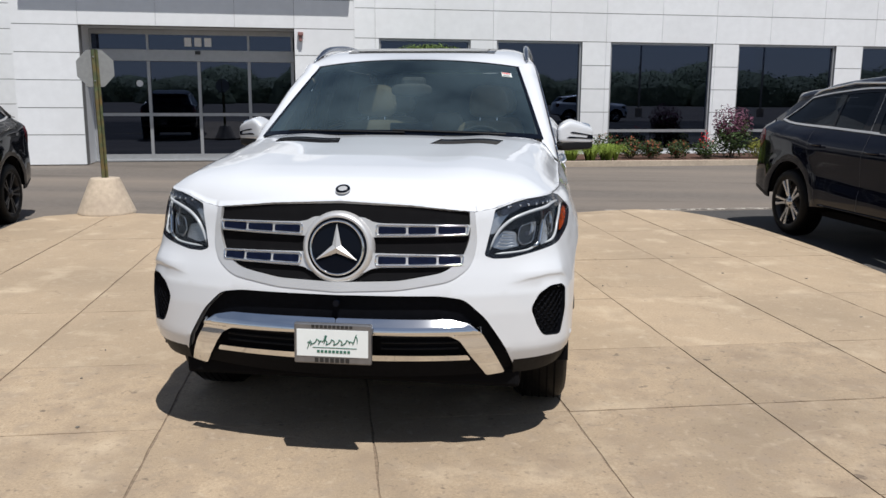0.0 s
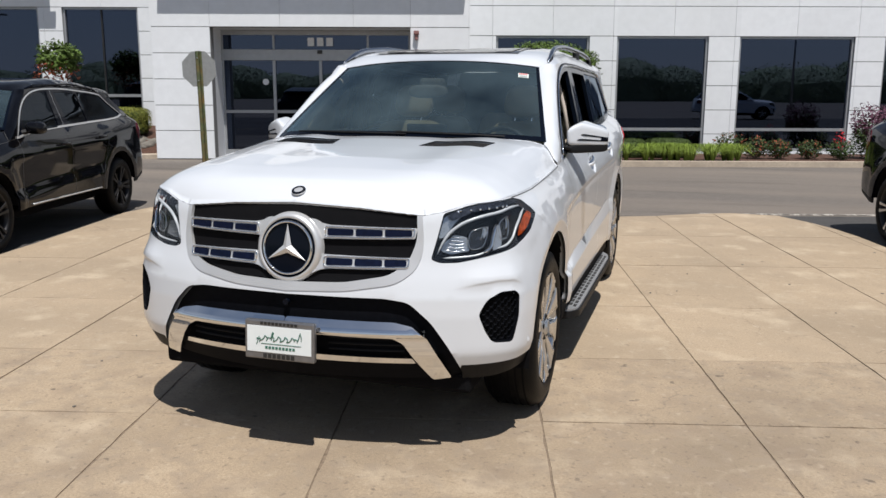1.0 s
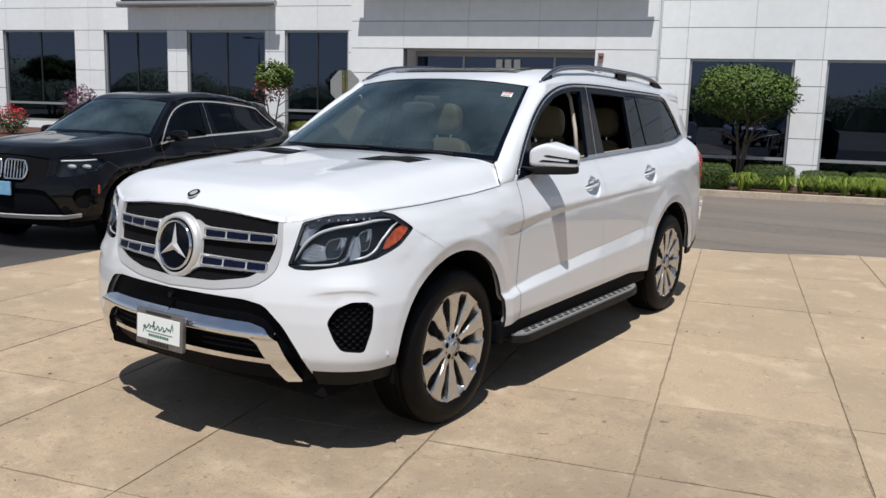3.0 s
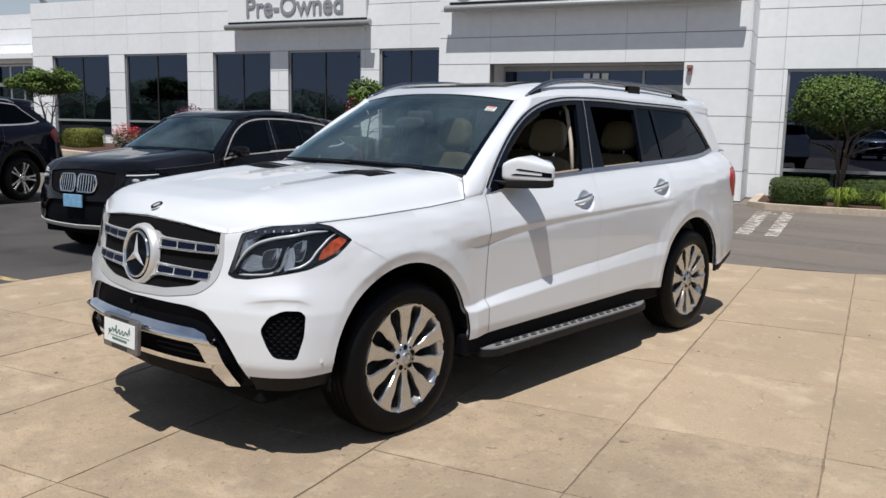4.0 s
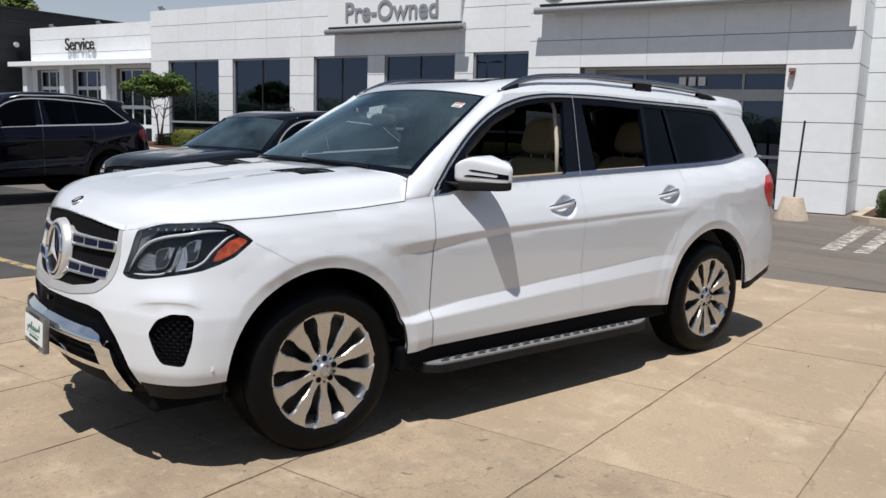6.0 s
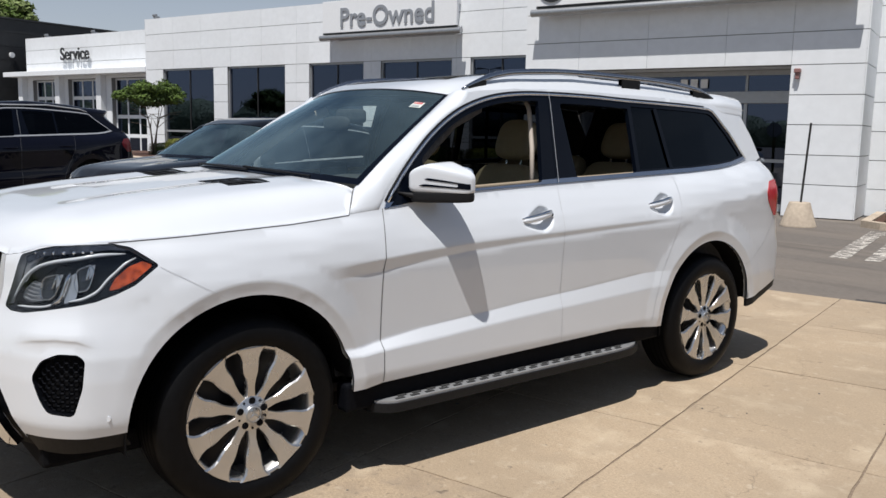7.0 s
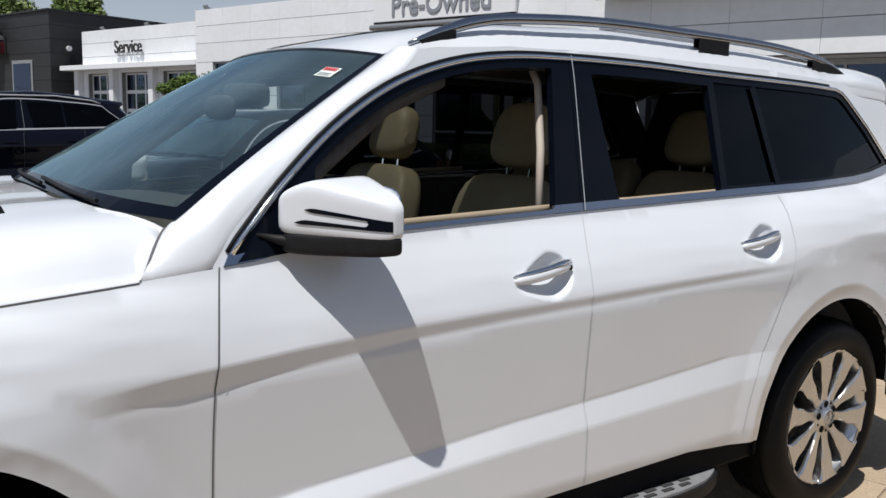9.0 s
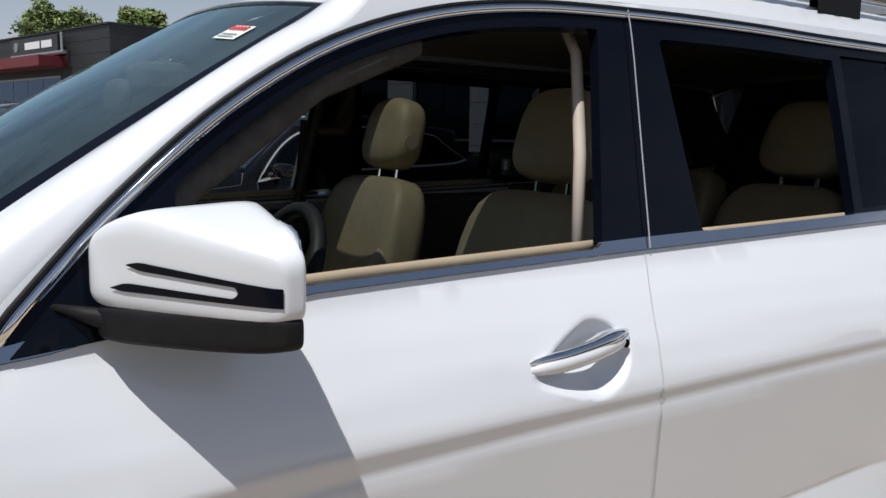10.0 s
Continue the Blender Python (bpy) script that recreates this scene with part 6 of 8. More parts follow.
                ring.append((s_of_y(hy0 + dy), hz0 - 0.004 + 0.12 * dy + tall * k * math.sin(a)))
            crease.append(densify(ring, 0.02, False))
    for (ay, az, ar), (w0, w1, _w) in zip(ARCHES, FLARES) if hero else ():
        for dr in (w1 - 0.008, w1, w1 + 0.008):
            arc = [(ay + (ar + dr) * math.cos(t), az + (ar + dr) * math.sin(t)) for t in np.linspace(math.pi + 0.02, -0.02, 60)]
            crease.append([(s_of_y(y), z) for y, z in arc if -0.42 < y < 3.5 and z > 0.44])
    cut = cut_skin(body_outline(), regions, step, crease if hero else crease[1:3])
    ob = skin_part("body", skin_mesh(cut["skin"], place(), (1, -1), thick=0.03, fine=hero), paint, root)
    if hero:
        surface_normals(ob, place(), 0.006)
    skin_part("grille_surround", skin_mesh(cut["surround"], place(0.004), (1, -1), thick=0.014), SATIN if hero else paint, root, "satin silver rim" if hero else "")
    skin_part("grille_void", skin_mesh(cut["grille"], place(-0.012), (1, -1)), PIT_BLACK, root)
    skin_part("intake", skin_mesh(cut["intake"], place(-0.03), (1, -1), thick=0.02), DULL_BLACK, root)
    for side in (1, -1):
        skin_part("bumper_lip", skin_mesh(cut["lip"], place(-0.004), (side,), thick=0.02), BLACK_PLASTIC, root)
        skin_part("rear_valance", skin_mesh(cut["rlip"], place(-0.004), (side,), thick=0.02), BLACK_PLASTIC, root)
        fog = skin_part("side_vent", skin_mesh(cut["fog"], place(-0.035), (side,)), PIT_BLACK, root, "black honeycomb corner vent")
        head = skin_part("headlight", skin_mesh(cut["lamp"], place(-0.055), (side,)), LAMP_DARK, root, "clear projector headlight")
        skin_part("cover", skin_mesh(cut["lamp"], place(0.001), (side,)), LAMP_GLASS, head).visible_shadow = False
        skin_part("tail_light", skin_mesh(cut["tail"], place(0.004), (side,), thick=0.03), TAIL_RED if hero else TAIL_DIM, root, "red wraparound tail light")
        # rims of the openings
        for key, poly, deep, mat in (("lamp", LAMP, 0.055, LAMP_DARK), ("fog", FOG, 0.035, DULL_BLACK)):
            bm = bmesh.new()
            d = densify(poly if key == "lamp" else shrink(poly, 0.004), step)
            ring = [[bm.verts.new((side * q[0], q[1], q[2])) for q in (skin(s, z, o) for s, z in d)] for o in (0.0, -deep)]
            for i in range(len(d)):
                j = (i + 1) % len(d)
                bm.faces.new((ring[0][i], ring[0][j], ring[1][j], ring[1][i]))
            part("reveal", bm, mat, head if key == "lamp" else fog)
        if hero:
            fittings(root, side, head, fog)
    # wheel houses and belly
    for cy, cz, r in ARCHES:
        for side in (1, -1):
            bm = bmesh.new()
            lathe(bm, [(r + 0.004, 0.945), (r + 0.01, 0.75), (r + 0.0, 0.52), (0.05, 0.52)], 48, Matrix.Translation((0, cy, cz)) @ Matrix.Diagonal((side, 1, 1, 1)))
            bmesh.ops.delete(bm, geom=[v for v in bm.verts if v.co.z < (0.33 if v.co.y < cy else 0.41)], context="VERTS")
            part("wheel_house", bm, PIT_BLACK, root)
    part("underbody", boxes(((-0.74, -0.72, 0.27), (0.74, 3.42, 0.36)), ((-0.52, -0.7, 0.36), (0.52, 3.6, 0.9)) if not hero else ((-0.50, -0.72, 0.36), (0.50, 0.42, 0.95)), bevel=0.02), PIT_BLACK, root)
    part("bulkhead", boxes(((-0.80, 0.44, 0.4), (0.80, 0.50, 1.12))), PIT_BLACK, root)
    # hood
    e = np.array([hood_edge(s)[:2] for s in np.linspace(0, HOOD_S1, 60)])
    outline = [(0.0, float(e[0][1]))] + [tuple(p) for p in e[1:]] + [(float(screen(a, 0)[0]), float(screen(a, 0)[1]) - 0.012) for a in np.linspace(0.99, 0, 14)]
    slit = rounded([(0.235, 0.088), (0.575, 0.082), (0.600, 0.262), (0.270, 0.272)], 0.010)
    rows = []
    for d in (0.012, 0.026, 0.045, 0.070) if hero else ():
        ss = np.linspace(0.02, HOOD_S1, 70)
        rows.append([(max(hood_edge(s)[0] - d * float(np.interp(s, PLAN_S, PLAN_N[:, 0])), 0.0), hood_edge(s)[1] - d * float(np.interp(s, PLAN_S, PLAN_N[:, 1]))) for s in ss])
    cut = cut_skin(outline, [("vent", slit)] if hero else [], step, rows)
    hood = skin_part("hood", skin_mesh(cut["skin"], lambda x, y: (x, y, hood_z(x, y)), (1, -1), thick=0.012, fine=hero), paint, root)
    if hero:
        surface_normals(hood, lambda x, y: (x, y, hood_z(x, y)), 0.006, lambda c: c.y > 0.45 or float(((_edge[:, 0] - abs(c.x)) ** 2 + (_edge[:, 1] - c.y) ** 2).min()) < 0.00006)
    if hero:
        for side in (1, -1):
            v = skin_part("hood_vent", skin_mesh(cut["vent"], lambda x, y: (x, y, hood_z(x, y) - 0.012), (side,)), PIT_BLACK, hood, "black slatted hood vent")
            for k in range(4):
                t = 0.12 + 0.22 * k
                a, b = Vector((0.243 + 0.030 * t, 0.092 + 0.174 * t, 0)), Vector((0.574 + 0.022 * t, 0.087 + 0.174 * t, 0))
                bm = bmesh.new()
                tube(bm, [(side * q.x, q.y, hood_z(q.x, q.y) - 0.008) for q in (a.lerp(b, i / 6) for i in range(7))], 0.0055, 5)
                part("slat", bm, BLACK_PLASTIC, v)
    # windscreen
    def glass_grid(a_lim, b0, b1, lift=0.0):
        bmx = bmesh.new()
        g = [[bmx.verts.new(Vector((math.copysign(1, a) * screen(abs(a), b)[0], *screen(abs(a), b)[1:])) + Vector((0, -0.5, 0.8)) * lift) for b in np.linspace(b0, b1, 15)] for a in np.linspace(-a_lim, a_lim, 33)]
        for p, q in zip(g, g[1:]):
            for j in range(14):
                bmx.faces.new((p[j], p[j + 1], q[j + 1], q[j]))
        return bmx
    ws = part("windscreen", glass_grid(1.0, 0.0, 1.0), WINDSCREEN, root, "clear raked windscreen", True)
    # black ceramic edge of the screen
    bm = bmesh.new()
    loop = [(a, 0.0) for a in np.linspace(-1.003, 1.003, 30)] + [(1.003, b) for b in np.linspace(0.05, 1.0, 14)] + [(a, 1.0) for a in np.linspace(0.95, -0.95, 26)] + [(-1.003, b) for b in np.linspace(1.0, 0.05, 14)]
    tr = lambda a, b, l: Vector((math.copysign(1, a) * screen(abs(a), b)[0], *screen(abs(a), b)[1:])) + Vector((0, -0.5, 0.8)) * l
    o = [bm.verts.new(tr(a, b, 0.002)) for a, b in loop]
    i2 = [bm.verts.new(tr(max(-0.974, min(0.974, a)), max(0.055, min(0.984, b)), 0.002)) for a, b in loop]
    for k in range(len(loop)):
        j = (k + 1) % len(loop)
        bm.faces.new((o[k], o[j], i2[j], i2[k]))
    part("screen_band", bm, GLOSS_BLACK, ws)
    # cabin sides
    belt = [(y, float(top_z(s_of_y(y)))) for y in np.linspace(0.628, 3.80, 40)]
    pillar = [(y - 0.70 * k, z + 0.72 * k) for (y, z), k in ((p, float(np.interp(p[0], [0.64, 0.8, 1.3], [0.022, 0.011, 0.018]))) for p in _dlo_top[:24:2])]
    outer = belt + [(3.87, 1.363), (3.786, 1.5), (3.689, 1.614), (3.64, roof_edge_z(3.64))] + [(y, roof_edge_z(y)) for y in np.linspace(3.5, 1.26, 20)] + [p for p in reversed(pillar) if 0.60 < p[0] < 1.22]
    # A pillar: a rounded strip from the edge of the screen to the edge of the cabin side
    low_side = [p for p in pillar if 0.60 < p[0] < 1.22] + [(1.26, roof_edge_z(1.26))]
    foot = [(e[-1][0], e[-1][1] + 0.004, hood_z(e[-1][0], e[-1][1] - 0.003))] + [skin(s_of_y(y), float(top_z(s_of_y(y)))) for y in (0.51, 0.56, 0.605)]
    low_line = dense(foot + [cabin(y, z) for y, z in low_side], 40)[1]
    for side in (1, -1):
        bm = bmesh.new()
        g = []
        for k in range(40):
            lo, hi = Vector(low_line[k]), Vector(screen(1.0, max(k - 1, 0) / 38.0)) + Vector((0.002, -0.02 * max(0, 1 - k / 4), 0.001))
            across = (hi - lo)
            out = Vector((0.62, -0.38, 0.68))
            out = (out - across * (out.dot(across) / across.length_squared)).normalized()
            # a tongue tucked behind the cabin side closes the joint
            tuck = lo + (Vector((-0.004, 0.011, -0.011)) if k > 7 else Vector((-0.006, 0.0, -0.015)))
            row = [bm.verts.new((side * tuck.x, tuck.y, tuck.z))]
            for j in range(9):
                t = j / 8
                q = lo + across * t + out * (across.length * 0.16 * math.sin(math.pi * t))
                if k < 8:
                    hx, hy = e[-1][0] + (screen(0.99, 0)[0] - e[-1][0]) * t, e[-1][1] + (screen(0.99, 0)[1] - 0.012 - e[-1][1]) * t
                    q = q.lerp(Vector((hx, hy + 0.004, hood_z(hx, hy - 0.003))), (1 - k / 8) ** 1.5 * min(1.0, 2.5 * t))
                row.append(bm.verts.new((side * q.x, q.y, q.z)))
            g.append(row)
        for p, q in zip(g, g[1:]):
            for j in range(9):
                bm.faces.new((p[j], p[j + 1], q[j + 1], q[j]) if side > 0 else (p[j], q[j], q[j + 1], p[j + 1]))
        ob = part("a_pillar", bm, paint, root, smooth_on=True)
    inner = [(y, z + 0.008 * (1 - float(smooth(0.03, 0.08, z - top_z(s_of_y(y)))))) for y, z in shrink(DLO, 0.0155)]
    core = shrink(DLO, 0.036)
    lower = lambda poly: [(y, z - 0.028 * (1 - float(smooth(0.05, 0.2, z - top_z(s_of_y(y)))))) for y, z in poly]
    wide = lower(shrink(DLO, 0.040))
    front = clip_half(clip_half(wide, 1.0, -0.136, 1.74 - 0.136 * 1.684), -1.0, 0.0, -0.902)
    rear = clip_half(clip_half(lower(shrink(DLO, 0.050)), 1.0, 0.0, 2.463), -1.0, -0.133, -1.951 - 0.133 * 1.271)
    quarter = clip_half(core, -1.0, 0.0, -2.496)
    cut = cut_skin(outer, [("front", rounded(front, 0.03)), ("rear", rounded(rear, 0.015)), ("quarter", rounded(quarter, 0.015)), ("frame", inner), ("chrome", DLO)], step)
    for side in (1, -1):
        skin_part("cabin_side", skin_mesh(cut["skin"], lambda y, z: cabin(y, z), (side,), thick=0.02), paint, root)
        skin_part("window_trim", skin_mesh(cut["chrome"], lambda y, z: cabin(y, z, 0.006), (side,), thick=0.012), WINDOW_TRIM if hero else SATIN, root, "bright window trim")
        skin_part("inner_lining", skin_mesh(cut["skin"], lambda y, z: cabin(y, z, -0.022), (side,)), DASH, root) if hero else None
        skin_part("window_frame", skin_mesh(cut["frame"], lambda y, z: cabin(y, z, 0.001), (side,), thick=0.025), GLOSS_BLACK, root, "gloss black pillars")
        for key, mat in (("front", SIDE_GLASS if hero else PRIVACY), ("rear", PRIVACY), ("quarter", PRIVACY)):
            if hero and side > 0 and key != "quarter":
                continue
            g = skin_part("side_window" if key != "quarter" else "quarter_window", skin_mesh(cut[key], lambda y, z: cabin(y, z, -0.006), (side,)), mat, root, "dark privacy glass" if mat is PRIVACY else "")
    # roof
    ro = [(0.0, screen(0, 1)[1] - 0.005)] + [(screen(a, 1)[0], screen(a, 1)[1] - 0.005) for a in np.linspace(0.1, 1.0, 8)] + [(float(pillar_x(y, roof_edge_z(y))), float(y)) for y in np.linspace(1.26, 3.62, 20)] + [(0.60, 3.80), (0.40, 3.88), (0.0, 3.90)]
    cut = cut_skin(ro, [("opening", rounded([(-0.1, 1.36), (0.44, 1.36), (0.45, 2.42), (-0.1, 2.42)], 0.05))] if hero else [], step * 1.3)
    def roof_skin(x, y):
        """The roof, let down at the front to the top of the windscreen."""
        f = screen(min(abs(x) / 0.632, 1.0), 1.0)
        return (x, y, roof(x, y) + (f[2] + 0.002 - roof(x, f[1] - 0.005)) * math.exp(-max(y - f[1] + 0.005, 0.0) / 0.07))

    skin_part("roof", skin_mesh(cut["skin"], roof_skin, (1, -1), thick=0.012), paint, root)
    # tailgate
    bm = bmesh.new()
    g = []
    for v in np.linspace(0, 1, 10):
        z = 1.345 + (1.70 - 1.345) * v
        y = 3.865 - 0.22 * v
        xe = float(pillar_x(y, z)) - 0.012
        g.append([bm.verts.new((t * xe, y + (0.18 + 0.06 * v) * (1 - t ** 4), z)) for t in np.linspace(-1, 1, 25)])
    for p, q in zip(g, g[1:]):
        for j in range(24):
            bm.faces.new((p[j], p[j + 1], q[j + 1], q[j]))
    part("rear_window", bm, PRIVACY, root, smooth_on=True)
    bm = bmesh.new()
    g = []
    xs = np.linspace(-0.80, 0.80, 17)
    for v, zz in ((0, 1.345), (1, 1.36)):
        g.append([bm.verts.new((x, 3.87 + 0.18 * (1 - (x / 0.80) ** 4) - 0.02 * v, zz)) for x in xs])
    for j in range(16):
        bm.faces.new((g[0][j], g[0][j + 1], g[1][j + 1], g[1][j]))
    part("tailgate_ledge", bm, paint, root)
    bm = bmesh.new()
    lip_rows = []
    for y, k, drop in [(3.30 + 0.06 * i, min(i / 6.0, 1.0), 0.0) for i in range(11)] + [(3.935, 1.0, 0.003), (3.958, 1.0, 0.012), (3.966, 1.0, 0.026), (3.958, 0.9, 0.042), (3.90, 0.6, 0.050), (3.82, 0.2, 0.052)]:
        k = k * k * (3 - 2 * k)
        back = lambda f: 3.30 + (y - 3.30) * (3.97 - 0.27 * f ** 5 - 3.30) / 0.67
        ye = back(1.0)
        lip_z = float(roof_edge_z(ye))
        lip_half = [tuple(float(a) for a in cabin(ye, lip_z - d, o * k - 0.004)) for d, o in ((0.042, 0.0055), (0.030, 0.009), (0.016, 0.010), (0.007, 0.012))]
        for f in (1.0, 0.98, 0.95, 0.9, 0.84, 0.76, 0.6, 0.3, 0.0):
            yf = back(f)
            lip_wide = float(pillar_x(yf, roof_edge_z(yf)))
            lip_half.append((f * lip_wide + 0.010 * k * f, yf, float(roof(f * lip_wide, yf)) + 0.017 * k - 0.003))
        lip_ring = lip_half + [(-a, b, c) for a, b, c in reversed(lip_half[:-1])]
        lip_rows.append([bm.verts.new((a, b, c - drop)) for a, b, c in lip_ring])
    for p, q in zip(lip_rows, lip_rows[1:]):
        for j in range(len(p) - 1):
            bm.faces.new((p[j], p[j + 1], q[j + 1], q[j]))
    bmesh.ops.recalc_face_normals(bm, faces=bm.faces)
    part("spoiler", bm, paint, root, smooth_on=True)
    # lines between the panels; the pale ones paint on a lit edge
    for side in (1, -1):
        run = lambda pts: [(side * p[0], p[1], p[2]) for p in pts]
        ribbon(run([skin(s_of_y(0.603 - 0.008 * k / 80 + 0.048 * (k / 80) ** 4), 0.42 + (1.160 - 0.42) * k / 80) for k in range(81)]), 0.0036, side_normal, SHUT, root)
        ribbon(run([skin(s_of_y(y), float(z)) for y, z in dense([(1.722, 0.43), (1.722, 0.70), (1.725, 0.95), (1.732, 1.05), (1.75, 1.14), (1.786, 1.232)], 80)[1]]), 0.0036, side_normal, SHUT_LIT if hero else SHUT, root)
        bm = bmesh.new()
        tube(bm, run([cabin(y, z, 0.002) for y, z in beside(_dlo_top, -0.005)[:-1] if z > 1.166]), 0.0055, 6, flat=0.7)
        part("window_seal", bm, BLACK_PLASTIC, root, smooth_on=True)
        if hero:
            # added bright rod draws the highlight along the middle of the trim
            bm = bmesh.new()
            tube(bm, run([cabin(y, z, 0.0065) for y, z in beside(_dlo_top, 0.008)[:66] + shrink(DLO, 0.0075)[66:74] if z > 1.166]), 0.0065, 8, flat=0.6)
            part("trim_ridge", bm, CHROME, root, smooth_on=True)
            ribbon(run([cabin(2.80 - 0.22 * (z - 1.27), z, 0.002) for z in np.linspace(1.30, 1.652, 8)]), 0.030, side_normal, GLOSS_BLACK, root, "quarter_divider")
        ribbon(run([cabin(1.795 + 0.058 * (z - 1.246), z, 0.008) for z in np.linspace(1.24, 1.704, 10)]), 0.0035, side_normal, SATIN, root)
        ribbon(run([skin(s_of_y(y), float(z)) for y, z in dense([(2.775, 1.262), (2.745, 1.16), (2.725, 1.06), (2.67, 0.92), (2.585, 0.76), (2.51, 0.60), (2.475, 0.45)], 60)[1]]), 0.0030, side_normal, SHUT_LIT if hero else SHUT, root)
        if hero:
            ribbon(run([skin(s_of_y(y), float(z)) for y, z in dense([(3.845, 0.985), (3.77, 0.895), (3.66, 0.80), (3.55, 0.735), (3.45, 0.69)], 40)[1]]), 0.0032, side_normal, SHUT_LIT, root)
        ribbon(run([skin(s, float(top_z(s)) - 0.003) for s in np.linspace(s_of_y(-0.52), HOOD_S1, 70)]), 0.0045, side_normal, SHUT, root)
        ribbon(run([(q[0] + 0.002, q[1], hood_z(q[0], q[1] - 0.004) + 0.001) for q in [(e[-1][0] + (screen(0.99, 0)[0] - e[-1][0]) * t, e[-1][1] + (screen(0.99, 0)[1] - 0.012 - e[-1][1]) * t) for t in np.linspace(0, 1, 12)]]), 0.005, lambda p: (0.5 * side, 0.0, 0.85), SHUT, root)
        ribbon(run([skin(s, z) for s, z in zip(np.linspace(1.275, s_of_y(-0.13), 40), np.linspace(1.0, 0.872, 40))]), 0.0020, side_normal, SHUT_LIT if hero else SHUT, root)
    return root


def fittings(root, side, head, fog):
    """Lamp insides, vent mesh, handles and mirror of one flank."""
    S = lambda p: (side * p[0], p[1], p[2])
    # lamp inside: two squared projectors, light guide, fins, textured band
    def lamp_tube(name, pts, r, mat, deep=-0.014):
        bm = bmesh.new()
        line = [tuple(p) for p in dense(pts, 26)[1]]
        n = len(line)
        tube(bm, [S(skin(s, z, deep)) for s, z in line], [r * min(1.0, 0.3 + 5 * min(k, n - 1 - k) / n) for k in range(n)], 8)
        part(name, bm, mat, head, smooth_on=True)

    def lamp_patch(name, poly, mat, deep, r=0.01):
        c = cut_skin(rounded(poly, r), [], 0.015)
        return skin_part(name, skin_mesh(c["skin"], lambda s, z: skin(s, z, deep), (side,)), mat, head)

    lamp_patch("lamp_band", [(0.70, 1.005), (0.80, 1.040), (0.95, 1.052), (1.12, 1.062), (1.18, 1.055), (1.12, 1.076), (0.96, 1.074), (0.85, 1.070), (0.77, 1.058), (0.685, 1.030)], LAMP_BAND, -0.006)
    lamp_patch("lamp_reflector", [(0.645, 0.93), (0.67, 1.015), (0.70, 1.03), (0.76, 1.03), (0.715, 0.99), (0.675, 0.935)], LAMP_INNER, -0.03)
    for cs, cz in ((0.825, 0.932), (0.995, 0.966)):
        square = rounded([(cs - 0.052, cz - 0.022), (cs - 0.036, cz - 0.046), (cs + 0.024, cz - 0.040), (cs + 0.054, cz + 0.022), (cs + 0.044, cz + 0.046), (cs - 0.040, cz + 0.030)], 0.024)
        lamp_patch("projector_lens", square, LENS_DARK, -0.024, 0.002)
        bm = bmesh.new()
        tube(bm, [S(skin(s, z, -0.018)) for s, z in densify(square, 0.012) + [square[0]]], 0.0023, 6)
        part("projector_ring", bm, CHROME, head, smooth_on=True)
        # a paler patch draws the highlight on each lens
        lamp_patch("lens_glint", [(cs - 0.018, cz - 0.012), (cs + 0.012, cz - 0.010), (cs + 0.016, cz + 0.010), (cs - 0.012, cz + 0.008)], LAMP_BAND, -0.020, 0.006)
        lamp_patch("lamp_facet", [(cs + 0.030, cz - 0.005), (cs + 0.052, cz + 0.020), (cs + 0.062, cz + 0.046), (cs + 0.026, cz + 0.040)], LAMP_INNER, -0.021, 0.004)
        lamp_tube("lamp_fin", [(cs + 0.030, cz + 0.036), (cs + 0.022, cz + 0.012), (cs + 0.012, cz - 0.008)], 0.004, CHROME, -0.018)
    lamp_tube("light_guide", [(0.640, 0.872), (0.664, 0.918), (0.70, 0.962), (0.76, 0.998), (0.85, 1.020), (0.96, 1.033), (1.08, 1.044), (1.17, 1.046)], 0.0070, LAMP_GUIDE, -0.012)
    lamp_patch("reflector_bowl", [(0.655, 0.880), (0.70, 0.866), (0.785, 0.880), (0.772, 0.935), (0.715, 0.945), (0.672, 0.915)], LAMP_INNER, -0.034)
    for k in range(5):
        lamp_tube("reflector_rib", [(0.675 + 0.006 * k, 0.885 + 0.013 * k), (0.72 + 0.004 * k, 0.878 + 0.014 * k), (0.765, 0.886 + 0.011 * k)], 0.0022, LAMP_INNER, -0.028)
    lamp_patch("chrome_sweep", [(0.90, 0.878), (0.955, 0.892), (0.965, 0.935), (0.955, 0.985), (0.925, 0.975), (0.905, 0.925)], LAMP_INNER, -0.018)
    lamp_tube("lamp_fin", [(0.845, 0.872), (0.885, 0.893), (0.905, 0.935), (0.925, 0.985)], 0.0095, CHROME)
    lamp_tube("lamp_line", [(0.665, 0.855), (0.74, 0.858), (0.82, 0.866), (0.87, 0.882)], 0.0045, LAMP_GUIDE)
    lamp_tube("lamp_line", [(0.925, 0.887), (1.0, 0.899), (1.06, 0.922), (1.105, 0.966), (1.16, 1.010), (1.205, 1.032)], 0.0055, LAMP_GUIDE)
    for k in range(7):
        bm = bmesh.new()
        bmesh.ops.create_icosphere(bm, subdivisions=2, radius=0.0058, matrix=Matrix.Translation(S(skin(0.74 + 0.05 * k, 1.046 + 0.002 * min(k, 5), -0.003))))
        part("lamp_bead", bm, CHROME, head)
    cut = cut_skin(AMBERS, [], 0.015)
    skin_part("side_reflector", skin_mesh(cut["skin"], lambda s, z: skin(s, z, -0.012), (side,)), AMBER, head, "amber side reflector")
    # honeycomb
    poly = np.array(FOG)
    bm = bmesh.new()
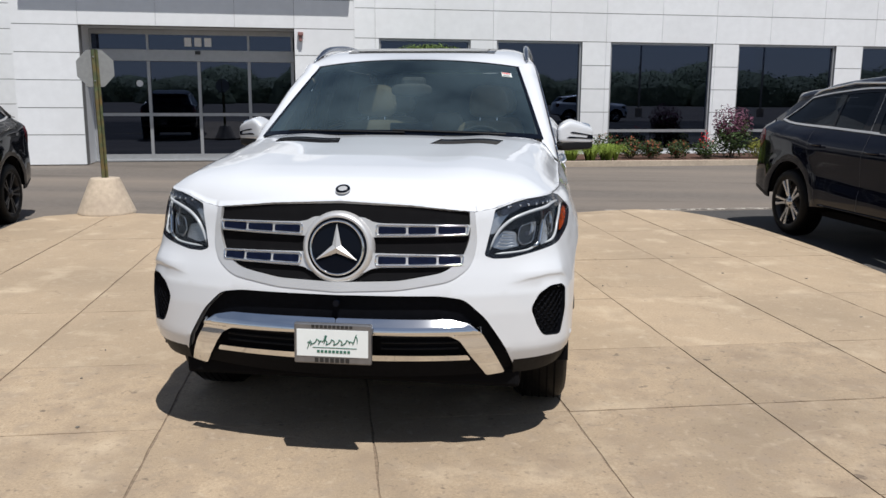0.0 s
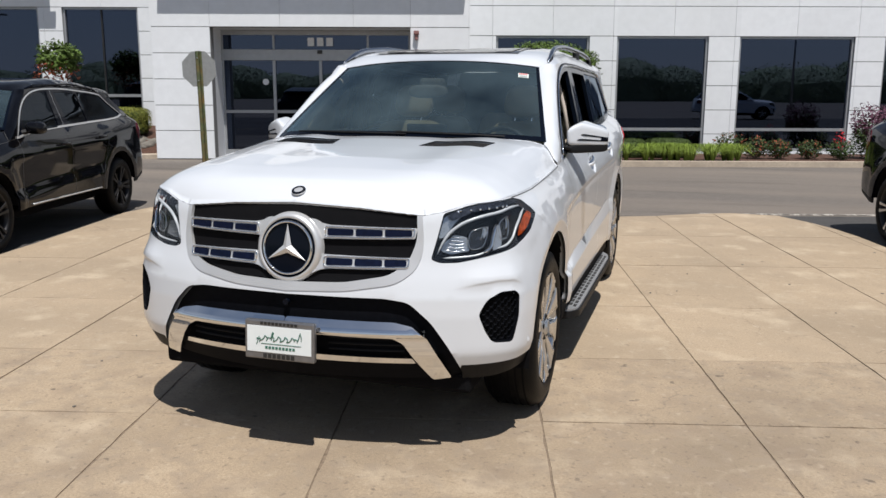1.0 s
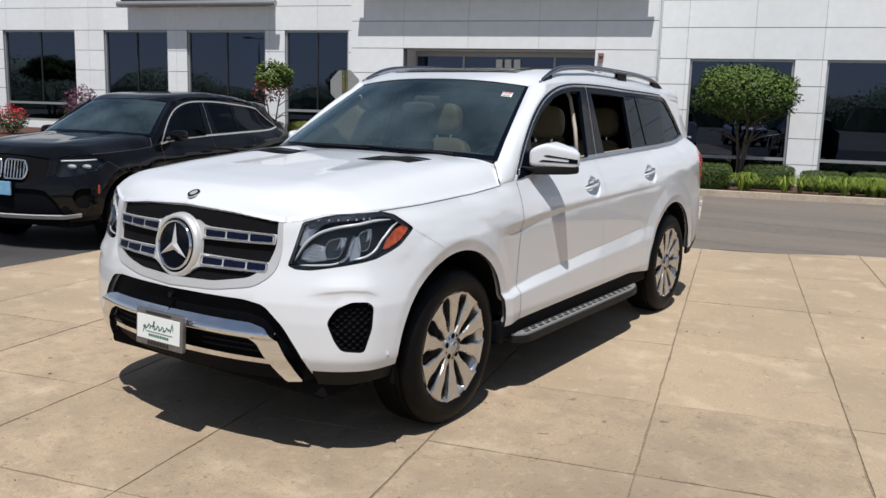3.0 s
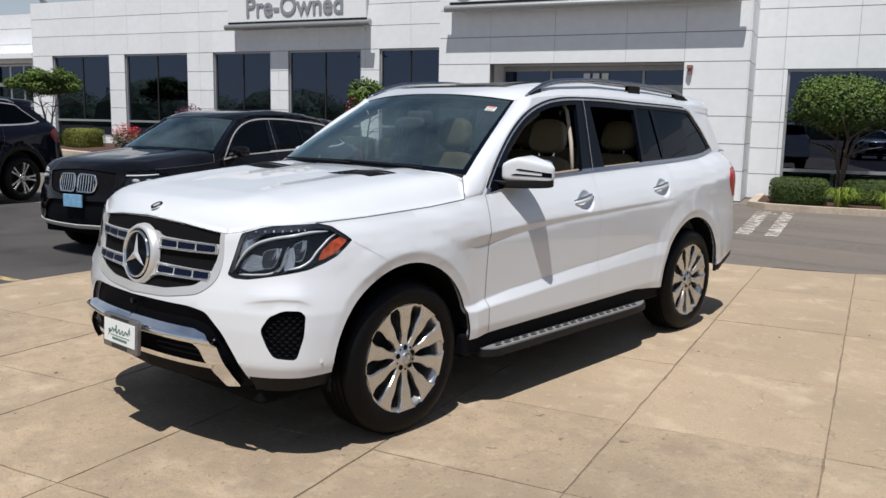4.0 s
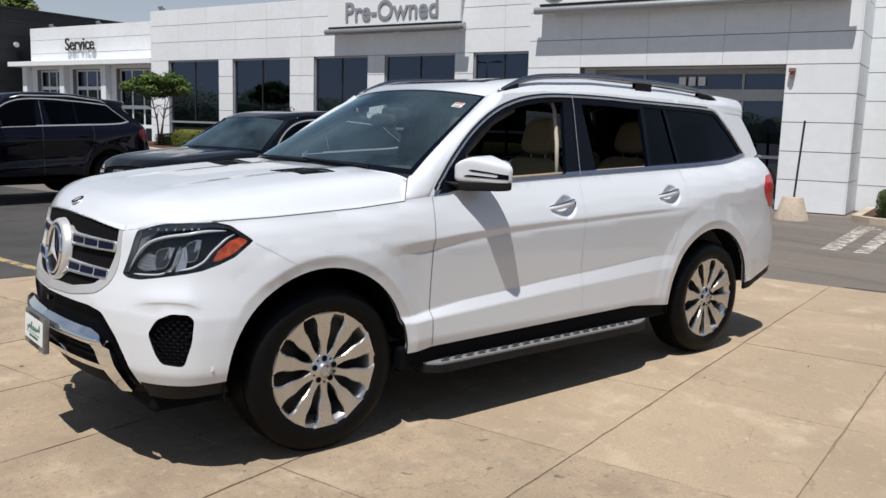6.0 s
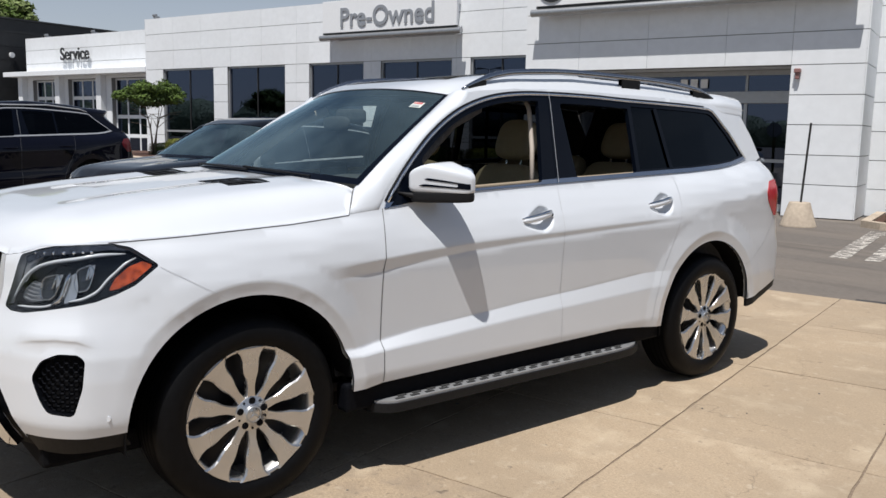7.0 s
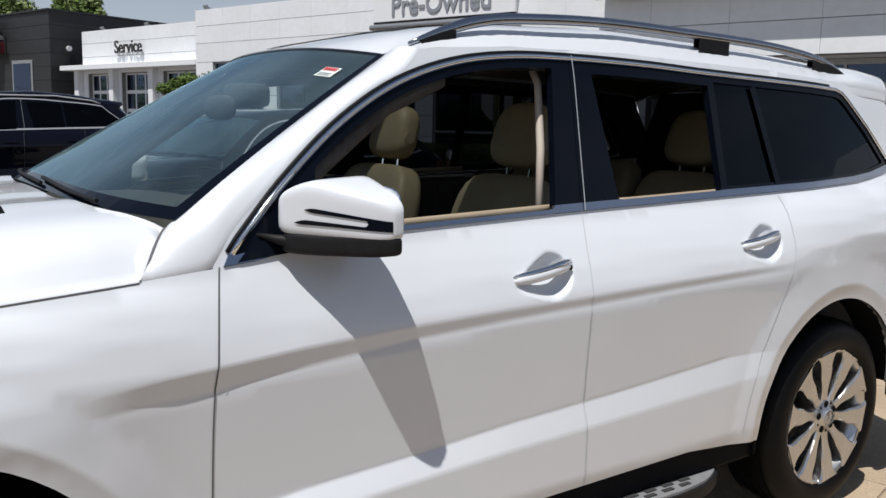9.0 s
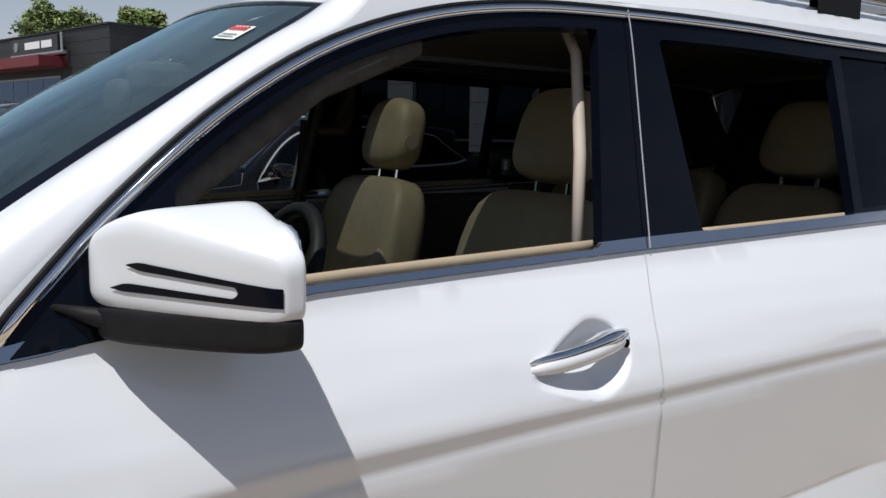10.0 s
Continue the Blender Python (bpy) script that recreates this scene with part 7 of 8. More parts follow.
    for i in range(-1, 14):
        for j in range(-1, 14):
            s, z = 0.815 + 0.0175 * i, 0.50 + 0.0303 * (j * 0.5) + 0.0
            if (i + j) % 2:
                continue
            ring = [(s + 0.0117 * math.cos(radians(60 * k)), z + 0.0117 * math.sin(radians(60 * k)) * 1.25) for k in range(6)]
            if all(inside(poly, *q) for q in ring):
                o = [bm.verts.new(S(skin(*q, -0.012))) for q in ring]
                c = (s, z)
                i2 = [bm.verts.new(S(skin(c[0] + (q[0] - c[0]) * 0.74, c[1] + (q[1] - c[1]) * 0.74, -0.016))) for q in ring]
                for k in range(6):
                    bm.faces.new((o[k], o[(k + 1) % 6], i2[(k + 1) % 6], i2[k]))
    part("honeycomb", bm, DULL_BLACK, fog)
    # parking sensor
    bm = bmesh.new()
    c = Vector(S(skin(1.075, 0.487, -0.002)))
    rod(bm, c, c + Vector((side * 0.0030, -0.0024, 0)), 0.010, seg=16)
    part("parking_sensor", bm, CAR_WHITE, root)
    # door handles
    for cy, cz in ((1.560, 1.071), (2.560, 1.106)):
        h = new("door_handle")
        h.parent = root
        bm = bmesh.new()
        on = lambda t: skin(s_of_y(cy - 0.112 + 0.224 * t), cz - 0.006 + 0.032 * t)[0]
        pts = [(side * (on(t) - 0.004 + 0.016 * math.sin(math.pi * t)), cy - 0.112 + 0.224 * t, cz - 0.006 + 0.032 * t) for t in np.linspace(0, 1, 13)]
        tube(bm, pts, [0.006, 0.011, 0.014, 0.015, 0.015, 0.015, 0.015, 0.015, 0.015, 0.015, 0.015, 0.013, 0.007], 10, flat=0.9)
        part("grip", bm, CAR_WHITE, h, smooth_on=True)
        bm = bmesh.new()
        tube(bm, [(p[0] - side * 0.004, p[1], p[2] + 0.0125) for p in pts], [0.003, 0.006, 0.008, 0.009, 0.009, 0.009, 0.009, 0.009, 0.010, 0.011, 0.011, 0.009, 0.004], 8, flat=1.5)
        part("chrome_strip", bm, CHROME, h, smooth_on=True)
        if cy < 2:
            bm = bmesh.new()
            rod(bm, (side * (on(0.92) - 0.01), cy + 0.095, cz + 0.020), (side * (on(0.92) + 0.012), cy + 0.095, cz + 0.020), 0.008, seg=12)
            part("key_lock", bm, CHROME, h)
    # black sail under the mirror
    c = cut_skin(rounded([(0.684, 1.1645), (0.84, 1.1810), (0.84, 1.215), (0.725, 1.208)], 0.004), [], 0.02)
    skin_part("mirror_sail", skin_mesh(c["skin"], lambda y, z: cabin(y, z, 0.0085), (side,), thick=0.004), GLOSS_BLACK, root)
    # mirror
    mir = new("side_mirror")
    mir.parent = root
    mir["label"] = "white door mirror with a dark indicator slot"
    def mirror_point(bx, by, bz, drop=0.0):
        """Wedge-shaped housing: bx out, by back, bz up, each from -1 to 1."""
        x = 0.984 + 0.108 * bx
        t = (bx + 1) / 2
        front = 0.765 + 0.195 * t ** 1.35
        back = 0.985 + 0.012 * t
        y = front + (back - front) * (by + 1) / 2
        top = 1.347 - 0.050 * (max(0, bx + 0.25) / 1.25) ** 1.15 - 0.036 * (max(0, -bx - 0.25) / 0.75) ** 1.5 - 0.012 * (1 - by) / 2
        low = 1.206 - 0.004 * t
        z = low + (top - low) * (bz + 1) / 2
        return (side * x, y, z + 0.018)
    bm = rounded_block((1, 1, 1), 6.0, 18)
    for v in bm.verts:
        v.co = Vector(mirror_point(*v.co))
    part("mirror_shell", bm, CAR_WHITE, mir, smooth_on=True)
    bm = rounded_block((1, 1, 1), 5.0, 10)
    for v in bm.verts:
        bz = v.co.z
        p = Vector(mirror_point(v.co.x * 0.985, v.co.y * 0.97 + 0.0, 0))
        v.co = Vector((p.x, p.y, 1.212 + 0.026 * bz - 0.006 * (1 - v.co.x) / 2 * (1 if bz < 0 else 0)))
    part("mirror_base", bm, BLACK_PLASTIC, mir, smooth_on=True)
    bm = bmesh.new()
    tube(bm, [(side * 0.860, 0.735, 1.226), (side * 0.885, 0.775, 1.216), (side * 0.915, 0.815, 1.208), (side * 0.96, 0.88, 1.210)], [0.004, 0.011, 0.017, 0.014], 10)
    part("mirror_arm", bm, BLACK_PLASTIC, mir, smooth_on=True)

    def on_shell(bx, bz):
        k = max(0.02, 1 - abs(bx) ** 6 - abs(bz) ** 6) ** (1 / 6)
        p = mirror_point(bx, -k, bz)
        return (p[0] + side * 0.0012, p[1] - 0.0018, p[2])
    for b0, b1, z0, z1 in ((-0.28, 0.985, 0.0, 0.06), (-0.46, 0.985, -0.44, -0.36)):
        bm = bmesh.new()
        g = []
        for t in np.linspace(0, 1, 22):
            w = (0.085 - 0.02 * t) * min(1.0, t / 0.12 + 0.1)
            bx, bz = b0 + (b1 - b0) * t, z0 + (z1 - z0) * t
            g.append([bm.verts.new(on_shell(bx, bz + w * q)) for q in (-1, 0, 1)])
        for p, q in zip(g, g[1:]):
            for k in range(2):
                bm.faces.new((p[k], p[k + 1], q[k + 1], q[k]))
        part("mirror_slot", bm, GLOSS_BLACK, mir, smooth_on=True)
    bm = bmesh.new()
    g = [[bm.verts.new(on_shell(0.985 - (0.985 - 0.56 - 0.12 * max(0.0, 1 - ((bz + 0.15) / 0.21) ** 2) ** 0.5) * (1 - t), bz)) for bz in np.linspace(-0.36, 0.06, 11)] for t in np.linspace(0, 1, 10)]
    for p, q in zip(g, g[1:]):
        for k in range(10):
            bm.faces.new((p[k], p[k + 1], q[k + 1], q[k]))
    part("indicator", bm, GLOSS_BLACK, mir, "dark indicator lens")
    bm = rounded_block((0.10, 0.004, 0.056), 4, 6)
    bmesh.ops.transform(bm, matrix=Matrix.Translation((side * 0.98, 0.984, 1.286)) @ Matrix.Rotation(side * radians(3), 4, "Z"), verts=bm.verts)
    part("mirror_glass", bm, CHROME, mir)
    # running board
    rb = new("running_board")
    rb.parent = root
    rb["label"] = "brushed running board with black rubber studs"
    bm = bmesh.new()
    outline = rounded([(0.82, 0.56), (0.93, 0.56), (0.995, 0.63), (0.998, 0.75), (0.998, 2.16), (0.985, 2.28), (0.93, 2.40), (0.82, 2.43)], 0.05)
    slab_of(bm, [(side * x, y) for x, y in outline], 0.318, 0.332)
    part("tread", bm, BOARD, rb)
    bm = bmesh.new()
    slab_of(bm, [(side * x, y) for x, y in shrink(outline, -0.010)], 0.283, 0.322)
    part("carrier", bm, BLACK_PLASTIC, rb)
    for k in range(19):
        y = 0.66 + 0.083 * k
        for r2, x in enumerate((0.918, 0.946, 0.973)):
            bm = boxes(((side * x - 0.008, y + 0.028 * (r2 % 2), 0.331), (side * x + 0.008, y + 0.028 * (r2 % 2) + 0.046, 0.336)))
            part("rubber_stud", bm, BOARD_RUBBER, rb)
    # sill below the doors
    bm = boxes(((side * 0.90 - 0.05, 0.43, 0.30), (side * 0.90 + 0.035, 2.62, 0.425)), bevel=0.015)
    bmesh.ops.transform(bm, matrix=Matrix.Translation((0, 0.43, 0.3)) @ Matrix.Rotation(radians(0.7), 4, "X") @ Matrix.Translation((0, -0.43, -0.3)), verts=bm.verts)
    part("sill", bm, DULL_BLACK, root, "black plastic sill")
    # roof rail
    rail = new("roof_rail")
    rail.parent = root
    rail["label"] = "brushed aluminium roof rail"
    ys = [1.255, 1.31, 1.39, 1.50, 1.66, 2.03, 2.49, 2.86, 3.13, 3.32, 3.43]
    hs = [-0.004, 0.004, 0.018, 0.032, 0.042, 0.046, 0.048, 0.048, 0.042, 0.022, -0.004]
    rail_x = lambda y: float(pillar_x(y, roof_edge_z(y))) - 0.046
    pts = [(side * rail_x(y), y, roof(rail_x(y), y) + h + 0.002) for y, h in zip(ys, hs)]
    fine = [tuple(p) for p in dense(pts, 60)[1]]
    bm = bmesh.new()
    tube(bm, fine, [0.017 * min(1.0, 0.35 + 0.13 * min(k, 59 - k)) for k in range(60)], 10, flat=0.9)
    part("bar", bm, RAIL_METAL, rail, smooth_on=True)
    for y0, y1 in ((1.29, 1.41), (2.48, 2.65), (3.18, 3.42)):
        bm = bmesh.new()
        n = 9
        lo, hi = [], []
        for k in range(n):
            y = y0 + (y1 - y0) * k / (n - 1)
            x = rail_x(y)
            h = float(np.interp(y, ys, hs))
            lo.append((x, y, roof(x, y) - 0.01))
            hi.append((x, y, roof(x, y) + h))
        rows = [[bm.verts.new((side * (p[0] + o), p[1], p[2])) for p in line] for line in (lo, hi) for o in (-0.012, 0.012)]
        for a, b in ((0, 1), (1, 3), (3, 2), (2, 0)):
            for k in range(n - 1):
                bm.faces.new((rows[a][k], rows[a][k + 1], rows[b][k + 1], rows[b][k]))
        part("rail_foot", bm, BLACK_PLASTIC, rail)


def hero_front(root):
    # louvres with dark slots
    for z0, x1 in ((0.957, 0.558), (0.838, 0.535)):
        for side in (1, -1):
            lv = new("grille_bar")
            lv.parent = root
            lv["label"] = "satin silver grille bar with dark slots"
            up = 1 if z0 > 0.9 else -1
            poly = rounded([(0.08, z0 - 0.032), (0.16, z0 - 0.028), (x1 - 0.012, z0 - 0.023), (x1, z0 + 0.021), (0.16, z0 + 0.028), (0.08, z0 + 0.034)], 0.008)
            flare = rounded([(0.07, z0 - 0.01 * up), (0.17, z0 + 0.0), (0.185, z0 + 0.026 * up), (0.14, z0 + 0.034 * up), (0.11, z0 + 0.050 * up), (0.07, z0 + 0.052 * up)], 0.01)
            skin_part("flare", skin_mesh(cut_skin(flare, [], 0.02)["skin"], lambda s, z: skin(s, z, 0.0035), (side,), thick=0.03), SATIN, lv)
            cut = cut_skin(poly, [], 0.02)
            skin_part("blade", skin_mesh(cut["skin"], lambda s, z: skin(s, z, 0.004), (side,), thick=0.05), SATIN, lv)
            zone = rounded([(0.158, z0 - 0.021), (x1 - 0.018, z0 - 0.018), (x1 - 0.012, z0 + 0.018), (0.158, z0 + 0.021)], 0.012)
            bm = bmesh.new()
            tube(bm, [(side * q[0], q[1], q[2]) for q in (skin(s, z, 0.006) for s, z in densify(zone, 0.03) + [zone[0]])], 0.0035, 6)
            part("edge", bm, CHROME, lv, smooth_on=True)
            for a, b in ((0.168, 0.283), (0.292, 0.409), (0.418, x1 - 0.024)):
                q = rounded([(a, z0 - 0.015), (b, z0 - 0.013), (b, z0 + 0.013), (a, z0 + 0.015)], 0.008)
                c2 = cut_skin(q, [], 0.02)
                skin_part("slot", skin_mesh(c2["skin"], lambda s, z: skin(s, z, 0.006), (side,)), SLOT_BLUE, lv)
        plate = rounded([(0.0, 0.80), (0.135, 0.80), (0.150, 0.84), (0.142, 0.895), (0.150, 0.955), (0.135, 1.0), (0.0, 1.0)], 0.02)
    for side in (1, -1):
        skin_part("emblem_plate", skin_mesh(cut_skin(plate, [], 0.03)["skin"], lambda s, z: skin(max(s, 0.0), z, -0.004), (side,), thick=0.01), SATIN, root)
    # round emblem: ring, dark disc, three plain arms
    em = new("emblem")
    em.parent = root
    em["label"] = "large round chrome emblem"
    m = Matrix.Translation((0, -0.884, 0.887)) @ Matrix.Rotation(radians(-7), 4, "X") @ Matrix.Rotation(radians(-90), 4, "Z")
    bm = bmesh.new()
    lathe(bm, [(0.150, -0.03), (0.145, -0.008), (0.136, 0.004), (0.126, 0.008), (0.122, 0.003)], 48, m)
    part("collar", bm, SATIN, em, smooth_on=True)
    bm = bmesh.new()
    lathe(bm, [(0.113, 0.006), (0.111, 0.013), (0.106, 0.015), (0.103, 0.010), (0.102, 0.0)], 48, m)
    part("ring", bm, CHROME, em, smooth_on=True)
    bm = bmesh.new()
    lathe(bm, [(0.124, 0.003), (0.06, 0.006), (0.001, 0.007)], 40, m)
    part("disc", bm, GLOSS_BLACK, em, smooth_on=True)
    for k in range(3):
        a = radians(90 + 120 * k)
        bm = bmesh.new()
        tip = Vector((0.012, 0.100 * math.cos(a), 0.100 * math.sin(a)))
        pts = [Vector((0.010, 0.021 * math.cos(a + d), 0.021 * math.sin(a + d))) for d in (1.05, -1.05)]
        mid = Vector((0.022, 0, 0))
        v = [bm.verts.new(p) for p in (tip, pts[0], pts[1], mid)]
        bm.faces.new((v[0], v[1], v[3]))
        bm.faces.new((v[0], v[3], v[2]))
        bmesh.ops.transform(bm, matrix=m, verts=bm.verts)
        part("arm", bm, SATIN, em)
    # small badge on the hood
    bm = bmesh.new()
    z = hood_z(0, -0.775)
    lathe(bm, [(0.032, 0.0), (0.030, 0.006), (0.02, 0.008), (0.001, 0.008)], 28, Matrix.Translation((0, -0.775, z - 0.001)) @ Matrix.Rotation(radians(26), 4, "X") @ Matrix.Rotation(radians(-90), 4, "Y"))
    part("hood_badge", bm, SATIN, root, "small round hood badge", True)
    bm = bmesh.new()
    lathe(bm, [(0.0305, 0.005), (0.029, 0.0095), (0.021, 0.0100), (0.019, 0.0085)], 24, Matrix.Translation((0, -0.775, z - 0.001)) @ Matrix.Rotation(radians(26), 4, "X") @ Matrix.Rotation(radians(-90), 4, "Y"))
    part("badge_ring", bm, GLOSS_BLACK, root)
    # lower chrome guard
    half = [(0.0, 0.606), (0.46, 0.602), (0.535, 0.588), (0.590, 0.545), (0.700, 0.362), (0.622, 0.352), (0.545, 0.45), (0.50, 0.515), (0.455, 0.538), (0.0, 0.545)]
    cut = cut_skin(rounded(half, 0.012), [], 0.018)
    bar = lambda s, z: skin(max(s, 0), z, float(np.interp(z, [0.34, 0.50, 0.535, 0.553, 0.564, 0.61], [0.03, 0.022, 0.018, 0.040, 0.040, -0.002])))
    ob = skin_part("bumper_guard", skin_mesh(cut["skin"], bar, (1, -1), thick=0.03, fine=True), CHROME, root, "chrome lower bumper guard")
    surface_normals(ob, bar, 0.008)
    cut = cut_skin(rounded([(0.0, 0.452), (0.535, 0.448), (0.55, 0.425), (0.0, 0.425)], 0.006), [], 0.018)
    skin_part("guard_strip", skin_mesh(cut["skin"], lambda s, z: skin(max(s, 0), z, 0.006), (1, -1), thick=0.02), CHROME, root, "thin chrome strip")
    for side in (1, -1):
        for z in (0.475, 0.50, 0.525):
            bm = bmesh.new()
            tube(bm, [(side * p[0], p[1], p[2]) for p in (skin(s, z, -0.018) for s in np.linspace(0.18, 0.5, 14))], 0.004, 6)
            part("intake_slat", bm, BLACK_PLASTIC, root)
    bm = bmesh.new()
    rod(bm, (0.0, -0.905, 0.665), (0.0, -0.925, 0.665), 0.013, seg=14)
    part("front_camera", bm, GLOSS_BLACK, root)
    # number plate with a dealer card, its words as plain bars
    pl = new("number_plate")
    pl.parent = root
    pl["label"] = "dealer plate with green script bar in a pewter frame"
    pl.matrix_local = Matrix.Translation((0.0, -0.984, 0.515)) @ Matrix.Rotation(radians(-3), 4, "X")
    part("plate_frame", boxes(((-0.158, -0.006, -0.082), (0.158, 0.02, 0.082)), bevel=0.006), PEWTER, pl)
    part("card", boxes(((-0.146, -0.009, -0.052), (0.146, -0.0065, 0.058)), bevel=0.001), PLATE_WHITE, pl)
    flow = []
    for k in range(97):
        t = k / 96
        z = 0.011 * math.sin(t * 13 * math.pi) + (0.017 if 0.28 < t < 0.36 or t > 0.86 else 0.0) * abs(math.sin(t * 13 * math.pi)) - (0.016 if t < 0.10 else 0.0) * abs(math.sin(t * 13 * math.pi))
        flow.append((-0.102 + 0.200 * t + 0.004 * math.cos(t * 26 * math.pi) + 0.35 * z, -0.0098, 0.008 + z))
    bm = bmesh.new()
    tube(bm, flow, [0.0014 + 0.0010 * abs(math.cos(k * 13 * math.pi / 96)) for k in range(97)], 5)
    part("script_line", bm, PLATE_GREEN, pl)
    for x0, z0, z1 in ((-0.096, -0.022, 0.014), (-0.036, 0.0, 0.034), (0.082, 0.0, 0.042)):
        bm = boxes(((x0, -0.0105, z0), (x0 + 0.004, -0.0092, z1)), bevel=0.0005)
        for v in bm.verts:
            v.co.x += v.co.z * 0.35
        part("script_stroke", bm, PLATE_GREEN, pl)
    part("rule", boxes(((-0.08, -0.0105, -0.016), (0.10, -0.0092, -0.0135))), PLATE_GREEN, pl)
    for k in range(9):
        part("print_bar", boxes(((-0.062 + 0.0155 * k, -0.0105, -0.036), (-0.062 + 0.0155 * k + 0.011, -0.0092, -0.025))), PLATE_GREEN, pl)
    for k in range(7):
        part("frame_bar", boxes(((-0.072 + 0.021 * k, -0.0085, -0.076), (-0.072 + 0.021 * k + 0.015, -0.0062, -0.058))), BLACK_LETTER, pl)
    for k in range(10):
        part("frame_bar", boxes(((-0.085 + 0.0172 * k, -0.0085, 0.064), (-0.085 + 0.0172 * k + 0.012, -0.0062, 0.076))), BLACK_LETTER, pl)


def hero():
    root = thing("white_suv", "white seven-seat sport utility car with open side windows", "car")
    suv(root, CAR_WHITE, True)
    hero_front(root)
    car_cabin(root)
    for y, side in ((0.0, 1), (0.0, -1), (3.075, 1), (3.075, -1)):
        wheel(root, side * 0.945, y, side, "hero", turn=0.15 if y else 0.02)
    # sunroof: tinted panes over the roof opening, with a dark surround
    for y0, y1, x1, mat, lift in ((1.375, 1.90, 0.425, SUNROOF, 0.006), (1.915, 2.405, 0.425, SUNROOF, 0.003)):
        bm = bmesh.new()
        ys, xs = np.linspace(y0, y1, 9), np.linspace(-x1, x1, 11)
        g = [[bm.verts.new((x, y, roof(x, y) + lift)) for x in xs] for y in ys]
        for a, b in zip(g, g[1:]):
            for j in range(10):
                bm.faces.new((a[j], a[j + 1], b[j + 1], b[j]))
        part("sunroof", bm, mat, root, "dark glass sunroof", True)
    bm = bmesh.new()
    ring = [bm.verts.new((x, y, roof(x, y) + 0.004)) for x, y in densify([(-0.475, 1.325), (0.475, 1.325), (0.475, 2.455), (-0.475, 2.455)], 0.1)]
    inner = [bm.verts.new((max(-0.42, min(0.42, v.co.x)), max(1.38, min(2.40, v.co.y)), roof(max(-0.42, min(0.42, v.co.x)), max(1.38, min(2.40, v.co.y))) + 0.002)) for v in ring]
    for k in range(len(inner)):
        j = (k + 1) % len(inner)
        bm.faces.new((ring[k], ring[j], inner[j], inner[k]))
    part("sunroof_band", bm, GLOSS_BLACK, root)
    # wipers
    for x0, x1, y0, b0, b1 in ((0.60, -0.02, 0.40, 0.016, 0.040), (0.05, -0.62, 0.38, 0.016, 0.036)):
        bm = bmesh.new()
        f = lambda x, b: (x, screen(abs(x) / 0.84, b)[1] - 0.006, screen(abs(x) / 0.84, b)[2] + 0.008)
        tube(bm, [f(x0 + (x1 - x0) * t, b0 + (b1 - b0) * t) for t in np.linspace(0, 1, 12)], 0.0055, 6)
        part("wiper", bm, BLACK_PLASTIC, root)
    # stickers inside the screen
    for a0, a1, b0, b1, mat in ((0.815, 0.905, 0.805, 0.868, STICKER), *((0.824 + 0.015 * k, 0.833 + 0.015 * k, 0.843, 0.864, STICKER_RED) for k in range(5)), *((0.826, 0.892, 0.812 + 0.011 * k, 0.816 + 0.011 * k, SIGN_GREY) for k in range(2))):
        bm = bmesh.new()
        q = [bm.verts.new(Vector(screen(a, b)) + Vector((0, -0.5, 0.8)) * 0.003 * (1 if mat is STICKER else 1.6)) for a, b in ((a0, b0), (a1, b0), (a1, b1), (a0, b1))]
        bm.faces.new(q)
        part("windscreen_sticker", bm, mat, root)
    # aerial fin
    bm = rounded_block((0.03, 0.08, 0.03), 2.5, 5)
    bmesh.ops.transform(bm, matrix=Matrix.Translation((0, 3.40, 1.80)), verts=bm.verts)
    part("aerial_fin", bm, CAR_WHITE, root, smooth_on=True)
    return root


hero()


